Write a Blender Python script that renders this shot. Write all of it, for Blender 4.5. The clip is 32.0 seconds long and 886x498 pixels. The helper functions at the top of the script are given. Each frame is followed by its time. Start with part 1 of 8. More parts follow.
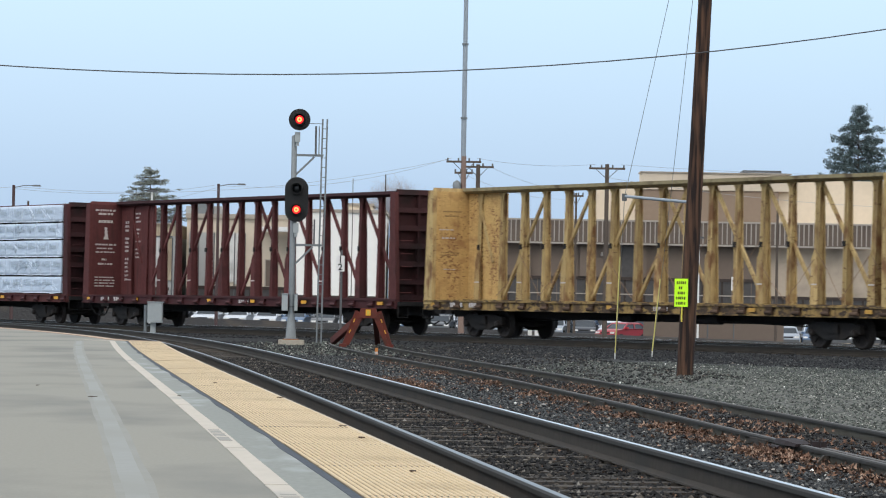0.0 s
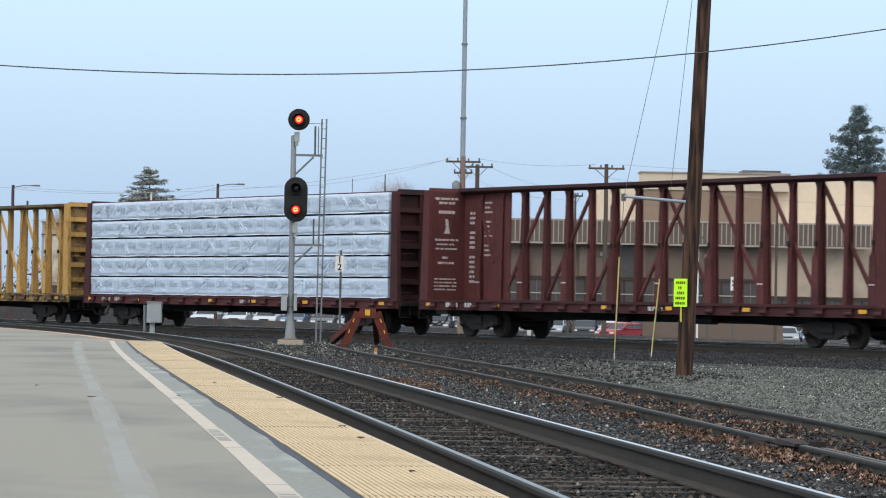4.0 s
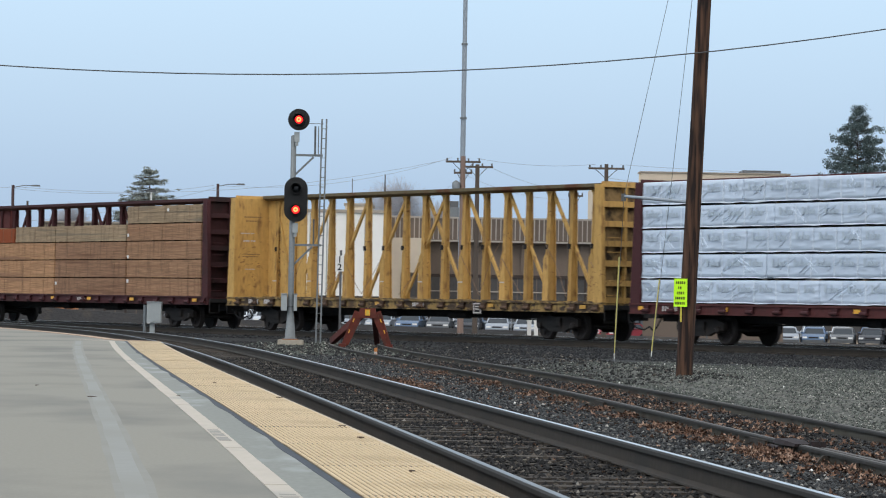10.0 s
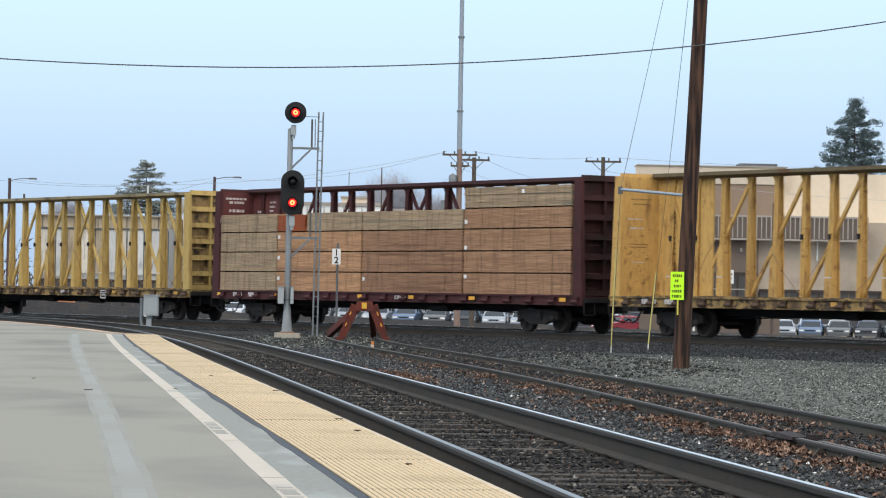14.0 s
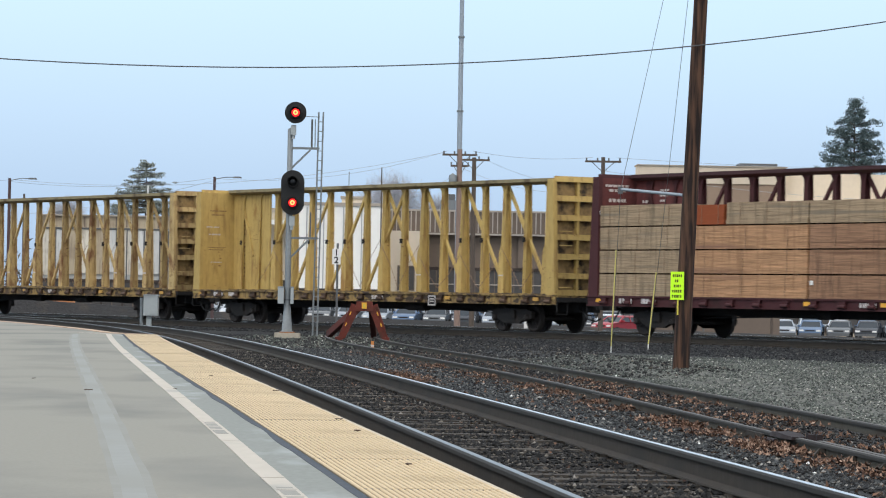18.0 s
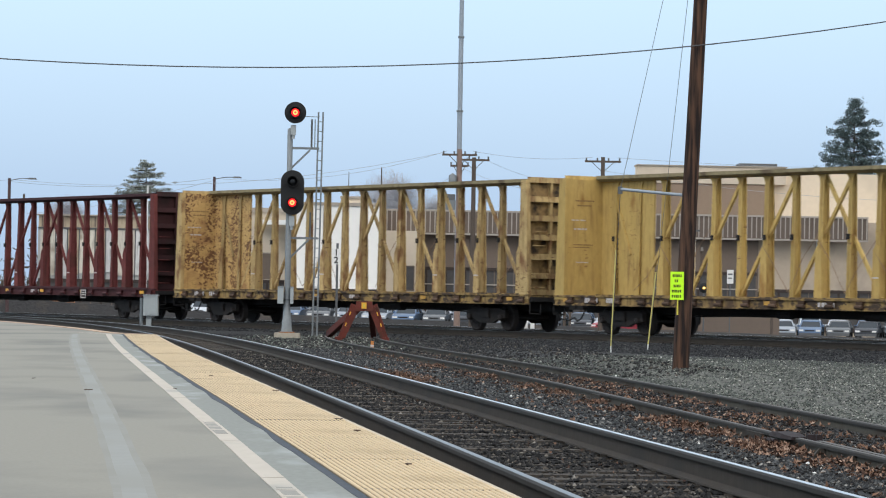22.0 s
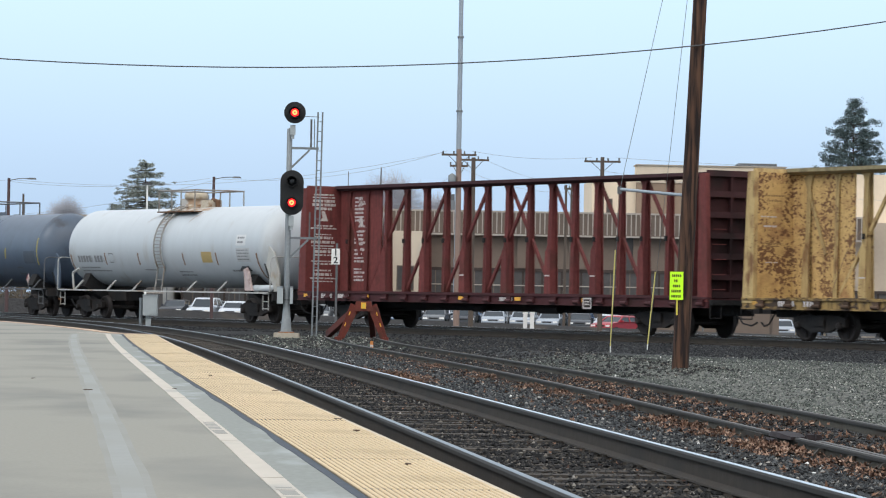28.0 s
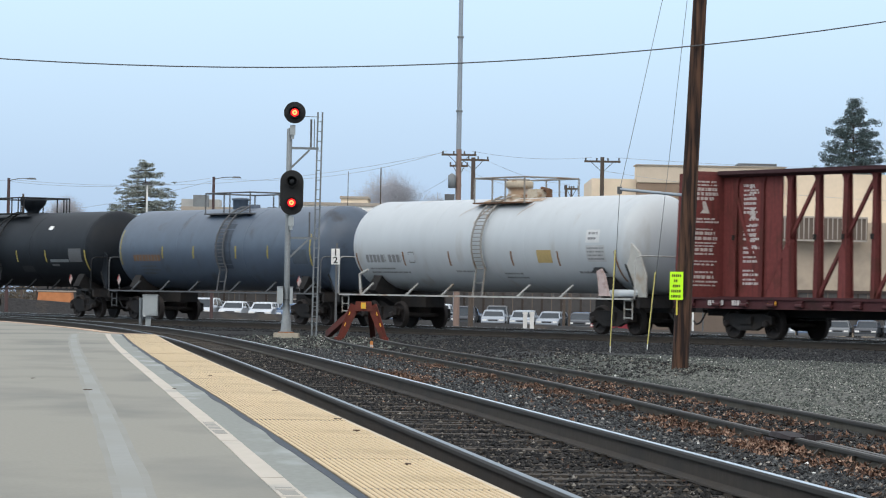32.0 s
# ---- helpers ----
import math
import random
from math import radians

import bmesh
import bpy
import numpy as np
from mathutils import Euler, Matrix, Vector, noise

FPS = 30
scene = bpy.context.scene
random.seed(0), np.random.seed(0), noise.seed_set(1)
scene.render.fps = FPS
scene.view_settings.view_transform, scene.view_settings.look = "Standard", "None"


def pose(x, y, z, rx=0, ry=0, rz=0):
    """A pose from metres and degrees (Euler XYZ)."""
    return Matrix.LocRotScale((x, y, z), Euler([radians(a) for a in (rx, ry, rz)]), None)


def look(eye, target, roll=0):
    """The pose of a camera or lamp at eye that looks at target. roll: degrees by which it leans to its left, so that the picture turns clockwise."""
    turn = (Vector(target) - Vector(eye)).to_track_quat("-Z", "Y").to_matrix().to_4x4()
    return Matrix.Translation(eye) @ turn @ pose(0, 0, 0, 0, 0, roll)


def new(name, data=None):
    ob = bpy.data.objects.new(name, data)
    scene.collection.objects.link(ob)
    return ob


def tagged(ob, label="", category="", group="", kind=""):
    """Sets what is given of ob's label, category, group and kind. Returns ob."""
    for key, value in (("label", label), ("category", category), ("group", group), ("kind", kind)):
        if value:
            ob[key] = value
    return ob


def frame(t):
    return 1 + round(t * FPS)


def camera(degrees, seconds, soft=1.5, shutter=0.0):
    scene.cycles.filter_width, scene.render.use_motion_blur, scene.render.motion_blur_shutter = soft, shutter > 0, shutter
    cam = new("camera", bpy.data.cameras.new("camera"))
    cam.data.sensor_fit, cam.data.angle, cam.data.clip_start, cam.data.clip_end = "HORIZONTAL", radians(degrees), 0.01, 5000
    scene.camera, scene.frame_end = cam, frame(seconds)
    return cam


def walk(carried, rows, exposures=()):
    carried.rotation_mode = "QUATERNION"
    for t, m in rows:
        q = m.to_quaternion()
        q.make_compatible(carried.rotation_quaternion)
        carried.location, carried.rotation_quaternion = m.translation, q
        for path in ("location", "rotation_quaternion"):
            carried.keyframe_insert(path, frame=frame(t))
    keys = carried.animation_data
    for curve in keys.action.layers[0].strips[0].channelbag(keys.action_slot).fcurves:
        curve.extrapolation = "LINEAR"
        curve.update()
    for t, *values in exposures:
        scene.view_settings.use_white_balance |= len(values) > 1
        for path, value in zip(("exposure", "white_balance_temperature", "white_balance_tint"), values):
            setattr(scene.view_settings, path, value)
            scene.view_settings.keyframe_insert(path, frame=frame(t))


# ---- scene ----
# The camera: a long lens on a low stand on the platform; it is nudged once and settles again.
CAM_Z = 0.98
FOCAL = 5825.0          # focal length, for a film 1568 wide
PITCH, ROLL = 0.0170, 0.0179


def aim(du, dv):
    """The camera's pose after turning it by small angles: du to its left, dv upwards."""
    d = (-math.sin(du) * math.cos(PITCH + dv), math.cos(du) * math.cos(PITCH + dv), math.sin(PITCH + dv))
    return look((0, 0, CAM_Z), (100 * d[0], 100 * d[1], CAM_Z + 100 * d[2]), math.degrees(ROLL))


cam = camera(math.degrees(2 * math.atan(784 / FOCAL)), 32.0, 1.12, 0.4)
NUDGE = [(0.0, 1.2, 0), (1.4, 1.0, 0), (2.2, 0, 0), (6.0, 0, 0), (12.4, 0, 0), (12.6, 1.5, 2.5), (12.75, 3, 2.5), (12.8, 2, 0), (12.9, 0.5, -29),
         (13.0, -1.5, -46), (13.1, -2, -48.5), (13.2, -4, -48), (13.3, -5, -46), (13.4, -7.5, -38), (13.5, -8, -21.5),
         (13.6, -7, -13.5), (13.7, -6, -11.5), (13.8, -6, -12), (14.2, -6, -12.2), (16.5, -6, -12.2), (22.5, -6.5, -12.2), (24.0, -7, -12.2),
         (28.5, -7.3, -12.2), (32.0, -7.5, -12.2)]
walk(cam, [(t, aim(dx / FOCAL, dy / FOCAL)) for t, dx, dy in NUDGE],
     exposures=[(0, 0.03), (3.0, 0.06), (5.5, -0.05), (7.5, -0.11), (10.2, -0.12), (11.3, 0.0), (12.4, 0.06), (13.4, 0.14), (17, 0.12), (20, 0.03), (24, 0.08), (26, 0.14), (28, 0.14), (30, 0.17), (32, 0.05)])

# ---- world and light: a bright, even overcast ----
world = bpy.data.worlds.new("world")
scene.world = world
world.use_nodes = True
wn, wl = world.node_tree.nodes, world.node_tree.links
wn.clear()
w_out = wn.new("ShaderNodeOutputWorld")
w_bg = wn.new("ShaderNodeBackground")
w_sky = wn.new("ShaderNodeTexSky")
w_sky.sky_type = "NISHITA"
w_sky.sun_disc = False
w_sky.sun_elevation, w_sky.sun_rotation = radians(38), radians(150)
w_sky.air_density, w_sky.dust_density = 1.0, 4.0
w_bg2 = wn.new("ShaderNodeBackground")
w_co = wn.new("ShaderNodeTexCoord")
w_sep = wn.new("ShaderNodeSeparateXYZ")
w_ramp = wn.new("ShaderNodeValToRGB")
w_add = wn.new("ShaderNodeAddShader")
wl.new(w_co.outputs["Generated"], w_sep.inputs[0])
wl.new(w_sep.outputs["Z"], w_ramp.inputs[0])
els = w_ramp.color_ramp.elements
els[0].position, els[0].color = 0.0, (0.40, 0.54, 0.74, 1)
els[1].position, els[1].color = 1.0, (1.0, 1.0, 1.0, 1)
for pos, col in ((0.035, (0.43, 0.588, 0.80)), (0.10, (0.53, 0.717, 0.92)), (0.35, (0.85, 0.93, 1.0))):
    e = els.new(pos)
    e.color = (*col, 1)
wl.new(w_ramp.outputs[0], w_bg2.inputs[0])
w_bg2.inputs[1].default_value = 1.0
wl.new(w_sky.outputs[0], w_bg.inputs[0])
w_bg.inputs[1].default_value = 0.05
wl.new(w_bg.outputs[0], w_add.inputs[0])
wl.new(w_bg2.outputs[0], w_add.inputs[1])
wl.new(w_add.outputs[0], w_out.inputs[0])

sun = new("sun", bpy.data.lights.new("sun", "SUN"))
sun.data.energy, sun.data.angle, sun.data.color = 1.1, radians(25), (1.0, 0.97, 0.93)
sun.matrix_basis = look((-33, -31, 45), (0, 0, 0))


# ---- materials ----
def mat(name, col, rough=0.8, metal=0.0, grain=20.0, amount=0.25, stain=None, stain_amount=0.0, stain_scale=1.2, stretch=(1, 1, 1),
        bump=0.2, bump_dist=0.01, rand=0.0, spec=0.3, island=False, streak=None, streak_amount=0.3):
    """A painted, worn surface: base colour, fine grain, wide blotches of a stain colour, a little relief."""
    m = bpy.data.materials.new(name)
    m.use_nodes = True
    nt = m.node_tree
    n, l = nt.nodes, nt.links
    b = n["Principled BSDF"]
    b.inputs["Roughness"].default_value, b.inputs["Metallic"].default_value = rough, metal
    b.inputs["Specular IOR Level"].default_value = spec
    co = n.new("ShaderNodeTexCoord")
    mp = n.new("ShaderNodeMapping")
    mp.inputs["Scale"].default_value = stretch
    l.new(co.outputs["Object"], mp.inputs[0])
    fine = n.new("ShaderNodeTexNoise")
    fine.inputs["Scale"].default_value, fine.inputs["Detail"].default_value = grain, 5
    l.new(mp.outputs[0], fine.inputs["Vector"])
    wide = n.new("ShaderNodeTexNoise")
    wide.inputs["Scale"].default_value, wide.inputs["Detail"].default_value = stain_scale, 6
    l.new(mp.outputs[0], wide.inputs["Vector"])
    hue = n.new("ShaderNodeHueSaturation")
    hue.inputs["Color"].default_value = (*col, 1)
    mr = n.new("ShaderNodeMapRange")
    mr.inputs["To Min"].default_value, mr.inputs["To Max"].default_value = 1 - amount, 1 + amount
    l.new(fine.outputs["Fac"], mr.inputs["Value"])
    val = mr.outputs[0]
    if rand:
        if island:
            info = n.new("ShaderNodeNewGeometry").outputs["Random Per Island"]
        else:
            info = n.new("ShaderNodeObjectInfo").outputs["Random"]
        mr2 = n.new("ShaderNodeMapRange")
        mr2.inputs["To Min"].default_value, mr2.inputs["To Max"].default_value = 1 - rand, 1 + rand
        l.new(info, mr2.inputs["Value"])
        mul = n.new("ShaderNodeMath")
        mul.operation = "MULTIPLY"
        l.new(val, mul.inputs[0])
        l.new(mr2.outputs[0], mul.inputs[1])
        val = mul.outputs[0]
    l.new(val, hue.inputs["Value"])
    out = hue.outputs[0]
    if stain:
        mx = n.new("ShaderNodeMix")
        mx.data_type = "RGBA"
        rp = n.new("ShaderNodeMapRange")
        rp.inputs["From Min"].default_value, rp.inputs["From Max"].default_value = 0.68 - 0.45 * stain_amount, 0.80 - 0.35 * stain_amount
        l.new(wide.outputs["Fac"], rp.inputs["Value"])
        l.new(rp.outputs[0], mx.inputs["Factor"])
        l.new(out, mx.inputs["A"])
        mx.inputs["B"].default_value = (*stain, 1)
        out = mx.outputs["Result"]
    if streak:
        mp2 = n.new("ShaderNodeMapping")
        mp2.inputs["Scale"].default_value = (3.5, 3.5, 0.35)
        l.new(co.outputs["Object"], mp2.inputs[0])
        run = n.new("ShaderNodeTexNoise")
        run.inputs["Scale"].default_value, run.inputs["Detail"].default_value = 2.2, 5
        l.new(mp2.outputs[0], run.inputs["Vector"])
        rs = n.new("ShaderNodeMapRange")
        rs.inputs["From Min"].default_value, rs.inputs["From Max"].default_value = 0.66 - 0.4 * streak_amount, 0.86 - 0.3 * streak_amount
        rs.inputs["To Max"].default_value = 0.85
        l.new(run.outputs["Fac"], rs.inputs["Value"])
        mx2 = n.new("ShaderNodeMix")
        mx2.data_type = "RGBA"
        l.new(rs.outputs[0], mx2.inputs["Factor"])
        l.new(out, mx2.inputs["A"])
        mx2.inputs["B"].default_value = (*streak, 1)
        out = mx2.outputs["Result"]
    l.new(out, b.inputs["Base Color"])
    if bump:
        bp = n.new("ShaderNodeBump")
        bp.inputs["Strength"].default_value, bp.inputs["Distance"].default_value = bump, bump_dist
        l.new(fine.outputs["Fac"], bp.inputs["Height"])
        l.new(bp.outputs[0], b.inputs["Normal"])
    return m


def glow(name, col, strength):
    m = bpy.data.materials.new(name)
    m.use_nodes = True
    b = m.node_tree.nodes["Principled BSDF"]
    b.inputs["Base Color"].default_value = (*col, 1)
    b.inputs["Emission Color"].default_value = (*col, 1)
    b.inputs["Emission Strength"].default_value = strength
    return m


def glass(name, col=(0.03, 0.04, 0.05)):
    m = bpy.data.materials.new(name)
    m.use_nodes = True
    b = m.node_tree.nodes["Principled BSDF"]
    b.inputs["Base Color"].default_value = (*col, 1)
    b.inputs["Roughness"].default_value = 0.12
    b.inputs["Specular IOR Level"].default_value = 0.35
    return m


RUST = (0.11, 0.045, 0.022)
M = dict(
    yellow=mat("ochre yellow paint", (0.50, 0.305, 0.095), 0.75, stain=(0.22, 0.115, 0.048), stain_amount=0.22, stain_scale=3.4, grain=9, amount=0.25, stretch=(1, 1, 0.5), rand=0.14, streak=(0.22, 0.125, 0.055), streak_amount=0.24),
    yellow_b=mat("faded yellow paint", (0.44, 0.317, 0.142), 0.8, stain=(0.20, 0.10, 0.045), stain_amount=0.35, stain_scale=3.0, grain=8, amount=0.3, stretch=(1, 1, 0.5), rand=0.18, streak=(0.17, 0.10, 0.05), streak_amount=0.40),
    yellow_c=mat("clean yellow paint", (0.48, 0.335, 0.112), 0.7, stain=(0.30, 0.17, 0.05), stain_amount=0.18, stain_scale=1.8, grain=9, amount=0.2, stretch=(1, 1, 0.5), rand=0.12, streak=(0.22, 0.12, 0.05), streak_amount=0.30),
    yellow_sill=mat("grimy yellow sill", (0.30, 0.20, 0.075), 0.85, stain=(0.10, 0.065, 0.04), stain_amount=0.45, stain_scale=2.4, grain=9, amount=0.35, stretch=(1, 1, 0.6), streak=(0.08, 0.05, 0.03), streak_amount=0.45),
    yellow_rust=mat("peeling yellow paint", (0.53, 0.345, 0.135), 0.8, stain=(0.36, 0.20, 0.08), stain_amount=0.34, stain_scale=2.0, grain=10, amount=0.25, stretch=(0.7, 0.7, 1.4), streak=(0.30, 0.17, 0.07), streak_amount=0.28),
    yellow_peel=mat("badly peeling yellow paint", (0.52, 0.34, 0.135), 0.8, stain=(0.34, 0.19, 0.08), stain_amount=0.36, stain_scale=2.0, grain=10, amount=0.25, stretch=(0.7, 0.7, 1.4), streak=(0.28, 0.16, 0.07), streak_amount=0.30),
    # front ends: grime blotches over a yellow darkened for the end's shade
    yellow_end=mat("grimy yellow end darkened for shade", (0.29, 0.195, 0.088), 0.85, stain=(0.05, 0.038, 0.028), stain_amount=0.45, stain_scale=2.5, grain=9, amount=0.35),
    dull_yellow=mat("dulled yellow strip", (0.36, 0.29, 0.07), 0.6, grain=12, amount=0.25),
    red=mat("oxide red paint", (0.102, 0.030, 0.029), 0.75, stain=(0.065, 0.022, 0.02), stain_amount=0.3, grain=8, amount=0.3, rand=0.18, streak=(0.055, 0.022, 0.02), streak_amount=0.35),
    red_b=mat("brick red paint", (0.135, 0.034, 0.031), 0.75, stain=(0.09, 0.03, 0.022), stain_amount=0.3, grain=8, amount=0.3, rand=0.18, streak=(0.075, 0.025, 0.02), streak_amount=0.35),
    red_dark=mat("dark maroon paint", (0.060, 0.018, 0.020), 0.75, stain=(0.035, 0.014, 0.012), stain_amount=0.35, grain=8, amount=0.25),
    # maroon darkened to stand for shade on the front ends
    red_end=mat("maroon end paint darkened for shade", (0.040, 0.013, 0.014), 0.8, stain=(0.022, 0.010, 0.010), stain_amount=0.4, grain=8, amount=0.3),
    chord_b=mat("faded yellow top chord", (0.25, 0.21, 0.12), 0.85, grain=6, amount=0.4, stain=(0.12, 0.09, 0.055), stain_amount=0.35, stain_scale=2.0),
    chord=mat("weathered top chord", (0.135, 0.108, 0.062), 0.85, grain=6, amount=0.4, stain=RUST, stain_amount=0.3),
    chord_red=mat("dark red top chord", (0.05, 0.022, 0.025), 0.8, grain=6, amount=0.35),
    under=mat("sooty underframe", (0.021, 0.020, 0.020), 0.85, grain=12, amount=0.5, stain=(0.034, 0.027, 0.023), stain_amount=0.35),
    wheel=mat("worn wheel steel", (0.030, 0.025, 0.023), 0.7, 0.2, grain=12, amount=0.4),
    tread=mat("bright wheel tread", (0.25, 0.24, 0.23), 0.35, 0.9, grain=12, amount=0.2),
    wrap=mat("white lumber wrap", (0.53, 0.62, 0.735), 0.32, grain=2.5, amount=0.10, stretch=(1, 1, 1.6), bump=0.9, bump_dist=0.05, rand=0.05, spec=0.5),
    wrap_mark=mat("faint grey print", (0.455, 0.535, 0.61), 0.4, grain=8, amount=0.2),
    lumber=mat("sawn lumber", (0.318, 0.182, 0.104), 0.85, grain=5, amount=0.85, stretch=(0.3, 2, 9), stain=(0.26, 0.135, 0.075), stain_amount=0.28, stain_scale=0.6, rand=0.17, island=True, bump=0.5, bump_dist=0.01, streak=(0.17, 0.095, 0.055), streak_amount=0.36),
    lumber_grey=mat("weathered lumber", (0.325, 0.238, 0.150), 0.85, grain=5, amount=0.8, stretch=(0.3, 2, 9), stain=(0.20, 0.165, 0.12), stain_amount=0.3, stain_scale=0.7, rand=0.16, island=True, bump=0.5, bump_dist=0.01, streak=(0.17, 0.13, 0.085), streak_amount=0.36),
    lumber_red=mat("red-ended lumber", (0.27, 0.066, 0.022), 0.8, grain=5, amount=0.3, stretch=(0.5, 4, 22)),
    lumber_b=mat("orange-tan sawn lumber", (0.40, 0.225, 0.119), 0.85, grain=5, amount=0.85, stretch=(0.3, 2, 9), stain=(0.24, 0.13, 0.085), stain_amount=0.25, stain_scale=0.6, rand=0.17, island=True, bump=0.5, bump_dist=0.01, streak=(0.25, 0.135, 0.07), streak_amount=0.36),
    lumber_c=mat("darker sawn lumber", (0.28, 0.157, 0.092), 0.85, grain=5, amount=0.85, stretch=(0.3, 2, 9), stain=(0.17, 0.085, 0.05), stain_amount=0.28, stain_scale=0.6, rand=0.17, island=True, bump=0.5, bump_dist=0.01, streak=(0.14, 0.08, 0.05), streak_amount=0.36),
    dunnage=mat("dark dunnage", (0.07, 0.045, 0.03), 0.9, grain=10, amount=0.3),
    white=mat("white lettering", (0.50, 0.46, 0.44), 0.7, grain=14, amount=0.35),
    dull_white=mat("white paint", (0.75, 0.75, 0.73), 0.6, grain=14, amount=0.12),
    reflector=mat("amber reflector", (0.74, 0.38, 0.045), 0.4, grain=10, amount=0.15),
    reflector_worn=mat("worn orange plastic", (0.50, 0.19, 0.05), 0.6, grain=10, amount=0.25),
    tank_white=mat("white tank paint", (0.452, 0.486, 0.505), 0.42, grain=2.2, amount=0.08, stain=(0.37, 0.36, 0.34), stain_amount=0.15, stain_scale=1.0, stretch=(1.2, 1, 0.35), spec=0.45),
    tank_grey=mat("slate grey tank paint", (0.068, 0.093, 0.130), 0.40, grain=2.0, amount=0.25, stain=(0.04, 0.045, 0.055), stain_amount=0.2, spec=0.45),
    tank_black=mat("black tank paint", (0.0085, 0.0115, 0.0155), 0.55, grain=2.0, amount=0.35, stain=(0.014, 0.017, 0.021), stain_amount=0.25, spec=0.2),
    rust=mat("rust", (0.20, 0.085, 0.035), 0.9, grain=9, amount=0.4),
    galv=mat("galvanised steel", (0.185, 0.205, 0.215), 0.55, 0.35, grain=14, amount=0.25, stain=(0.16, 0.17, 0.18), stain_amount=0.3),
    mast=mat("pale blue-grey mast paint", (0.30, 0.345, 0.39), 0.5, 0.2, grain=9, amount=0.15),
    galv_dark=mat("dull grey steel", (0.12, 0.125, 0.13), 0.6, 0.3, grain=14, amount=0.2),
    black=mat("matt black paint", (0.016, 0.017, 0.018), 0.7, grain=14, amount=0.3),
    lamp_red=glow("lit red lens", (1.0, 0.02, 0.025), 1.5),
    lamp_yellow=glow("lit yellow lens", (1.0, 0.62, 0.12), 3.0),
    lamp_hot=glow("lit red lens core", (1.0, 0.28, 0.08), 2.6),
    lens_off=glass("dark lens", (0.01, 0.012, 0.014)),
    bumper=mat("rust-red bumper paint", (0.115, 0.025, 0.017), 0.75, grain=10, amount=0.35, stain=(0.07, 0.025, 0.018), stain_amount=0.35, stain_scale=3),
    rail_top=mat("polished rail head", (0.20, 0.225, 0.245), 0.42, 0.8, grain=30, amount=0.12, stretch=(1, 0.05, 1)),
    rail_bright=mat("bright rail head", (0.52, 0.56, 0.60), 0.30, 0.85, grain=30, amount=0.12, stretch=(1, 0.05, 1)),
    rail_rust=mat("brown rail web", (0.042, 0.035, 0.028), 0.85, grain=14, amount=0.35, stain=(0.032, 0.028, 0.024), stain_amount=0.4),
    rail_moss=mat("grey-green rusted rail", (0.072, 0.066, 0.052), 0.85, grain=14, amount=0.35, stain=(0.05, 0.038, 0.028), stain_amount=0.4),
    rail_dull=mat("dull rail head", (0.085, 0.075, 0.066), 0.6, 0.4, grain=20, amount=0.3),
    tie=mat("creosoted tie", (0.052, 0.045, 0.038), 0.95, grain=16, amount=0.45, stretch=(0.3, 1.5, 1), rand=0.4, bump=0.6, bump_dist=0.02),
    stone=mat("dark basalt ballast", (0.027, 0.026, 0.026), 0.9, grain=30, amount=0.3, rand=0.95, island=True),
    gravel=mat("grey gravel", (0.105, 0.108, 0.097), 0.95, grain=30, amount=0.3, rand=0.5, island=True),
    leaf=mat("dry oak leaf", (0.125, 0.056, 0.030), 0.8, grain=18, amount=0.3, rand=0.75, island=True),
    concrete=mat("platform concrete", (0.247, 0.240, 0.205), 0.85, grain=55, amount=0.10, stain=(0.172, 0.172, 0.155), stain_amount=0.46, stain_scale=0.75, stretch=(0.8, 0.35, 1), bump=0.15, bump_dist=0.002),
    concrete_b=mat("grey concrete margin", (0.222, 0.235, 0.215), 0.85, grain=30, amount=0.18, stain=(0.315, 0.335, 0.33), stain_amount=0.30, stain_scale=2.6, stretch=(1, 0.3, 1), bump=0.15, bump_dist=0.002),
    joint=mat("dark tar joint", (0.052, 0.062, 0.078), 0.8, grain=12, amount=0.3),
    line=mat("worn white line", (0.47, 0.43, 0.37), 0.8, grain=10, amount=0.12, stain=(0.30, 0.30, 0.275), stain_amount=0.22, stain_scale=2.5, stretch=(1, 0.3, 1), bump=0.05),
    faint=mat("faint worn stripe", (0.272, 0.280, 0.266), 0.85, grain=12, amount=0.08, stain=(0.252, 0.257, 0.236), stain_amount=0.5, stain_scale=0.5, bump=0.05),
    tactile=mat("buff tactile tile", (0.58, 0.455, 0.285), 0.8, grain=40, amount=0.10, stain=(0.44, 0.34, 0.205), stain_amount=0.25, stain_scale=0.8, rand=0.05, bump=0.1, bump_dist=0.002),
    # dark brown: the edge's shaded side is in the colour; also fills tile joints
    edge=mat("concrete platform edge", (0.16, 0.14, 0.12), 0.9, grain=14, amount=0.3),
    footing=mat("stained concrete footing", (0.36, 0.33, 0.27), 0.9, grain=14, amount=0.25),
    pole=mat("creosoted pole wood", (0.098, 0.052, 0.032), 0.9, grain=11, amount=0.7, stain=(0.017, 0.011, 0.010), stain_amount=0.62, stain_scale=5.5, stretch=(3, 3, 0.22), bump=0.7, bump_dist=0.02),
    pole_far=mat("grey weathered pole", (0.10, 0.080, 0.066), 0.9, grain=9, amount=0.3, stretch=(3, 3, 0.2)),
    pole_plum=mat("dull plum-brown pole paint", (0.085, 0.055, 0.055), 0.8, grain=9, amount=0.3, stretch=(3, 3, 0.2)),
    lime=mat("fluorescent lime sheet", (0.55, 0.98, 0.02), 0.5, grain=10, amount=0.05),
    guard=mat("sun-bleached yellow plastic", (0.50, 0.44, 0.14), 0.6, grain=10, amount=0.15, stain=(0.40, 0.36, 0.16), stain_amount=0.4, stain_scale=2.0),
    # far wires: haze is mixed into this light grey
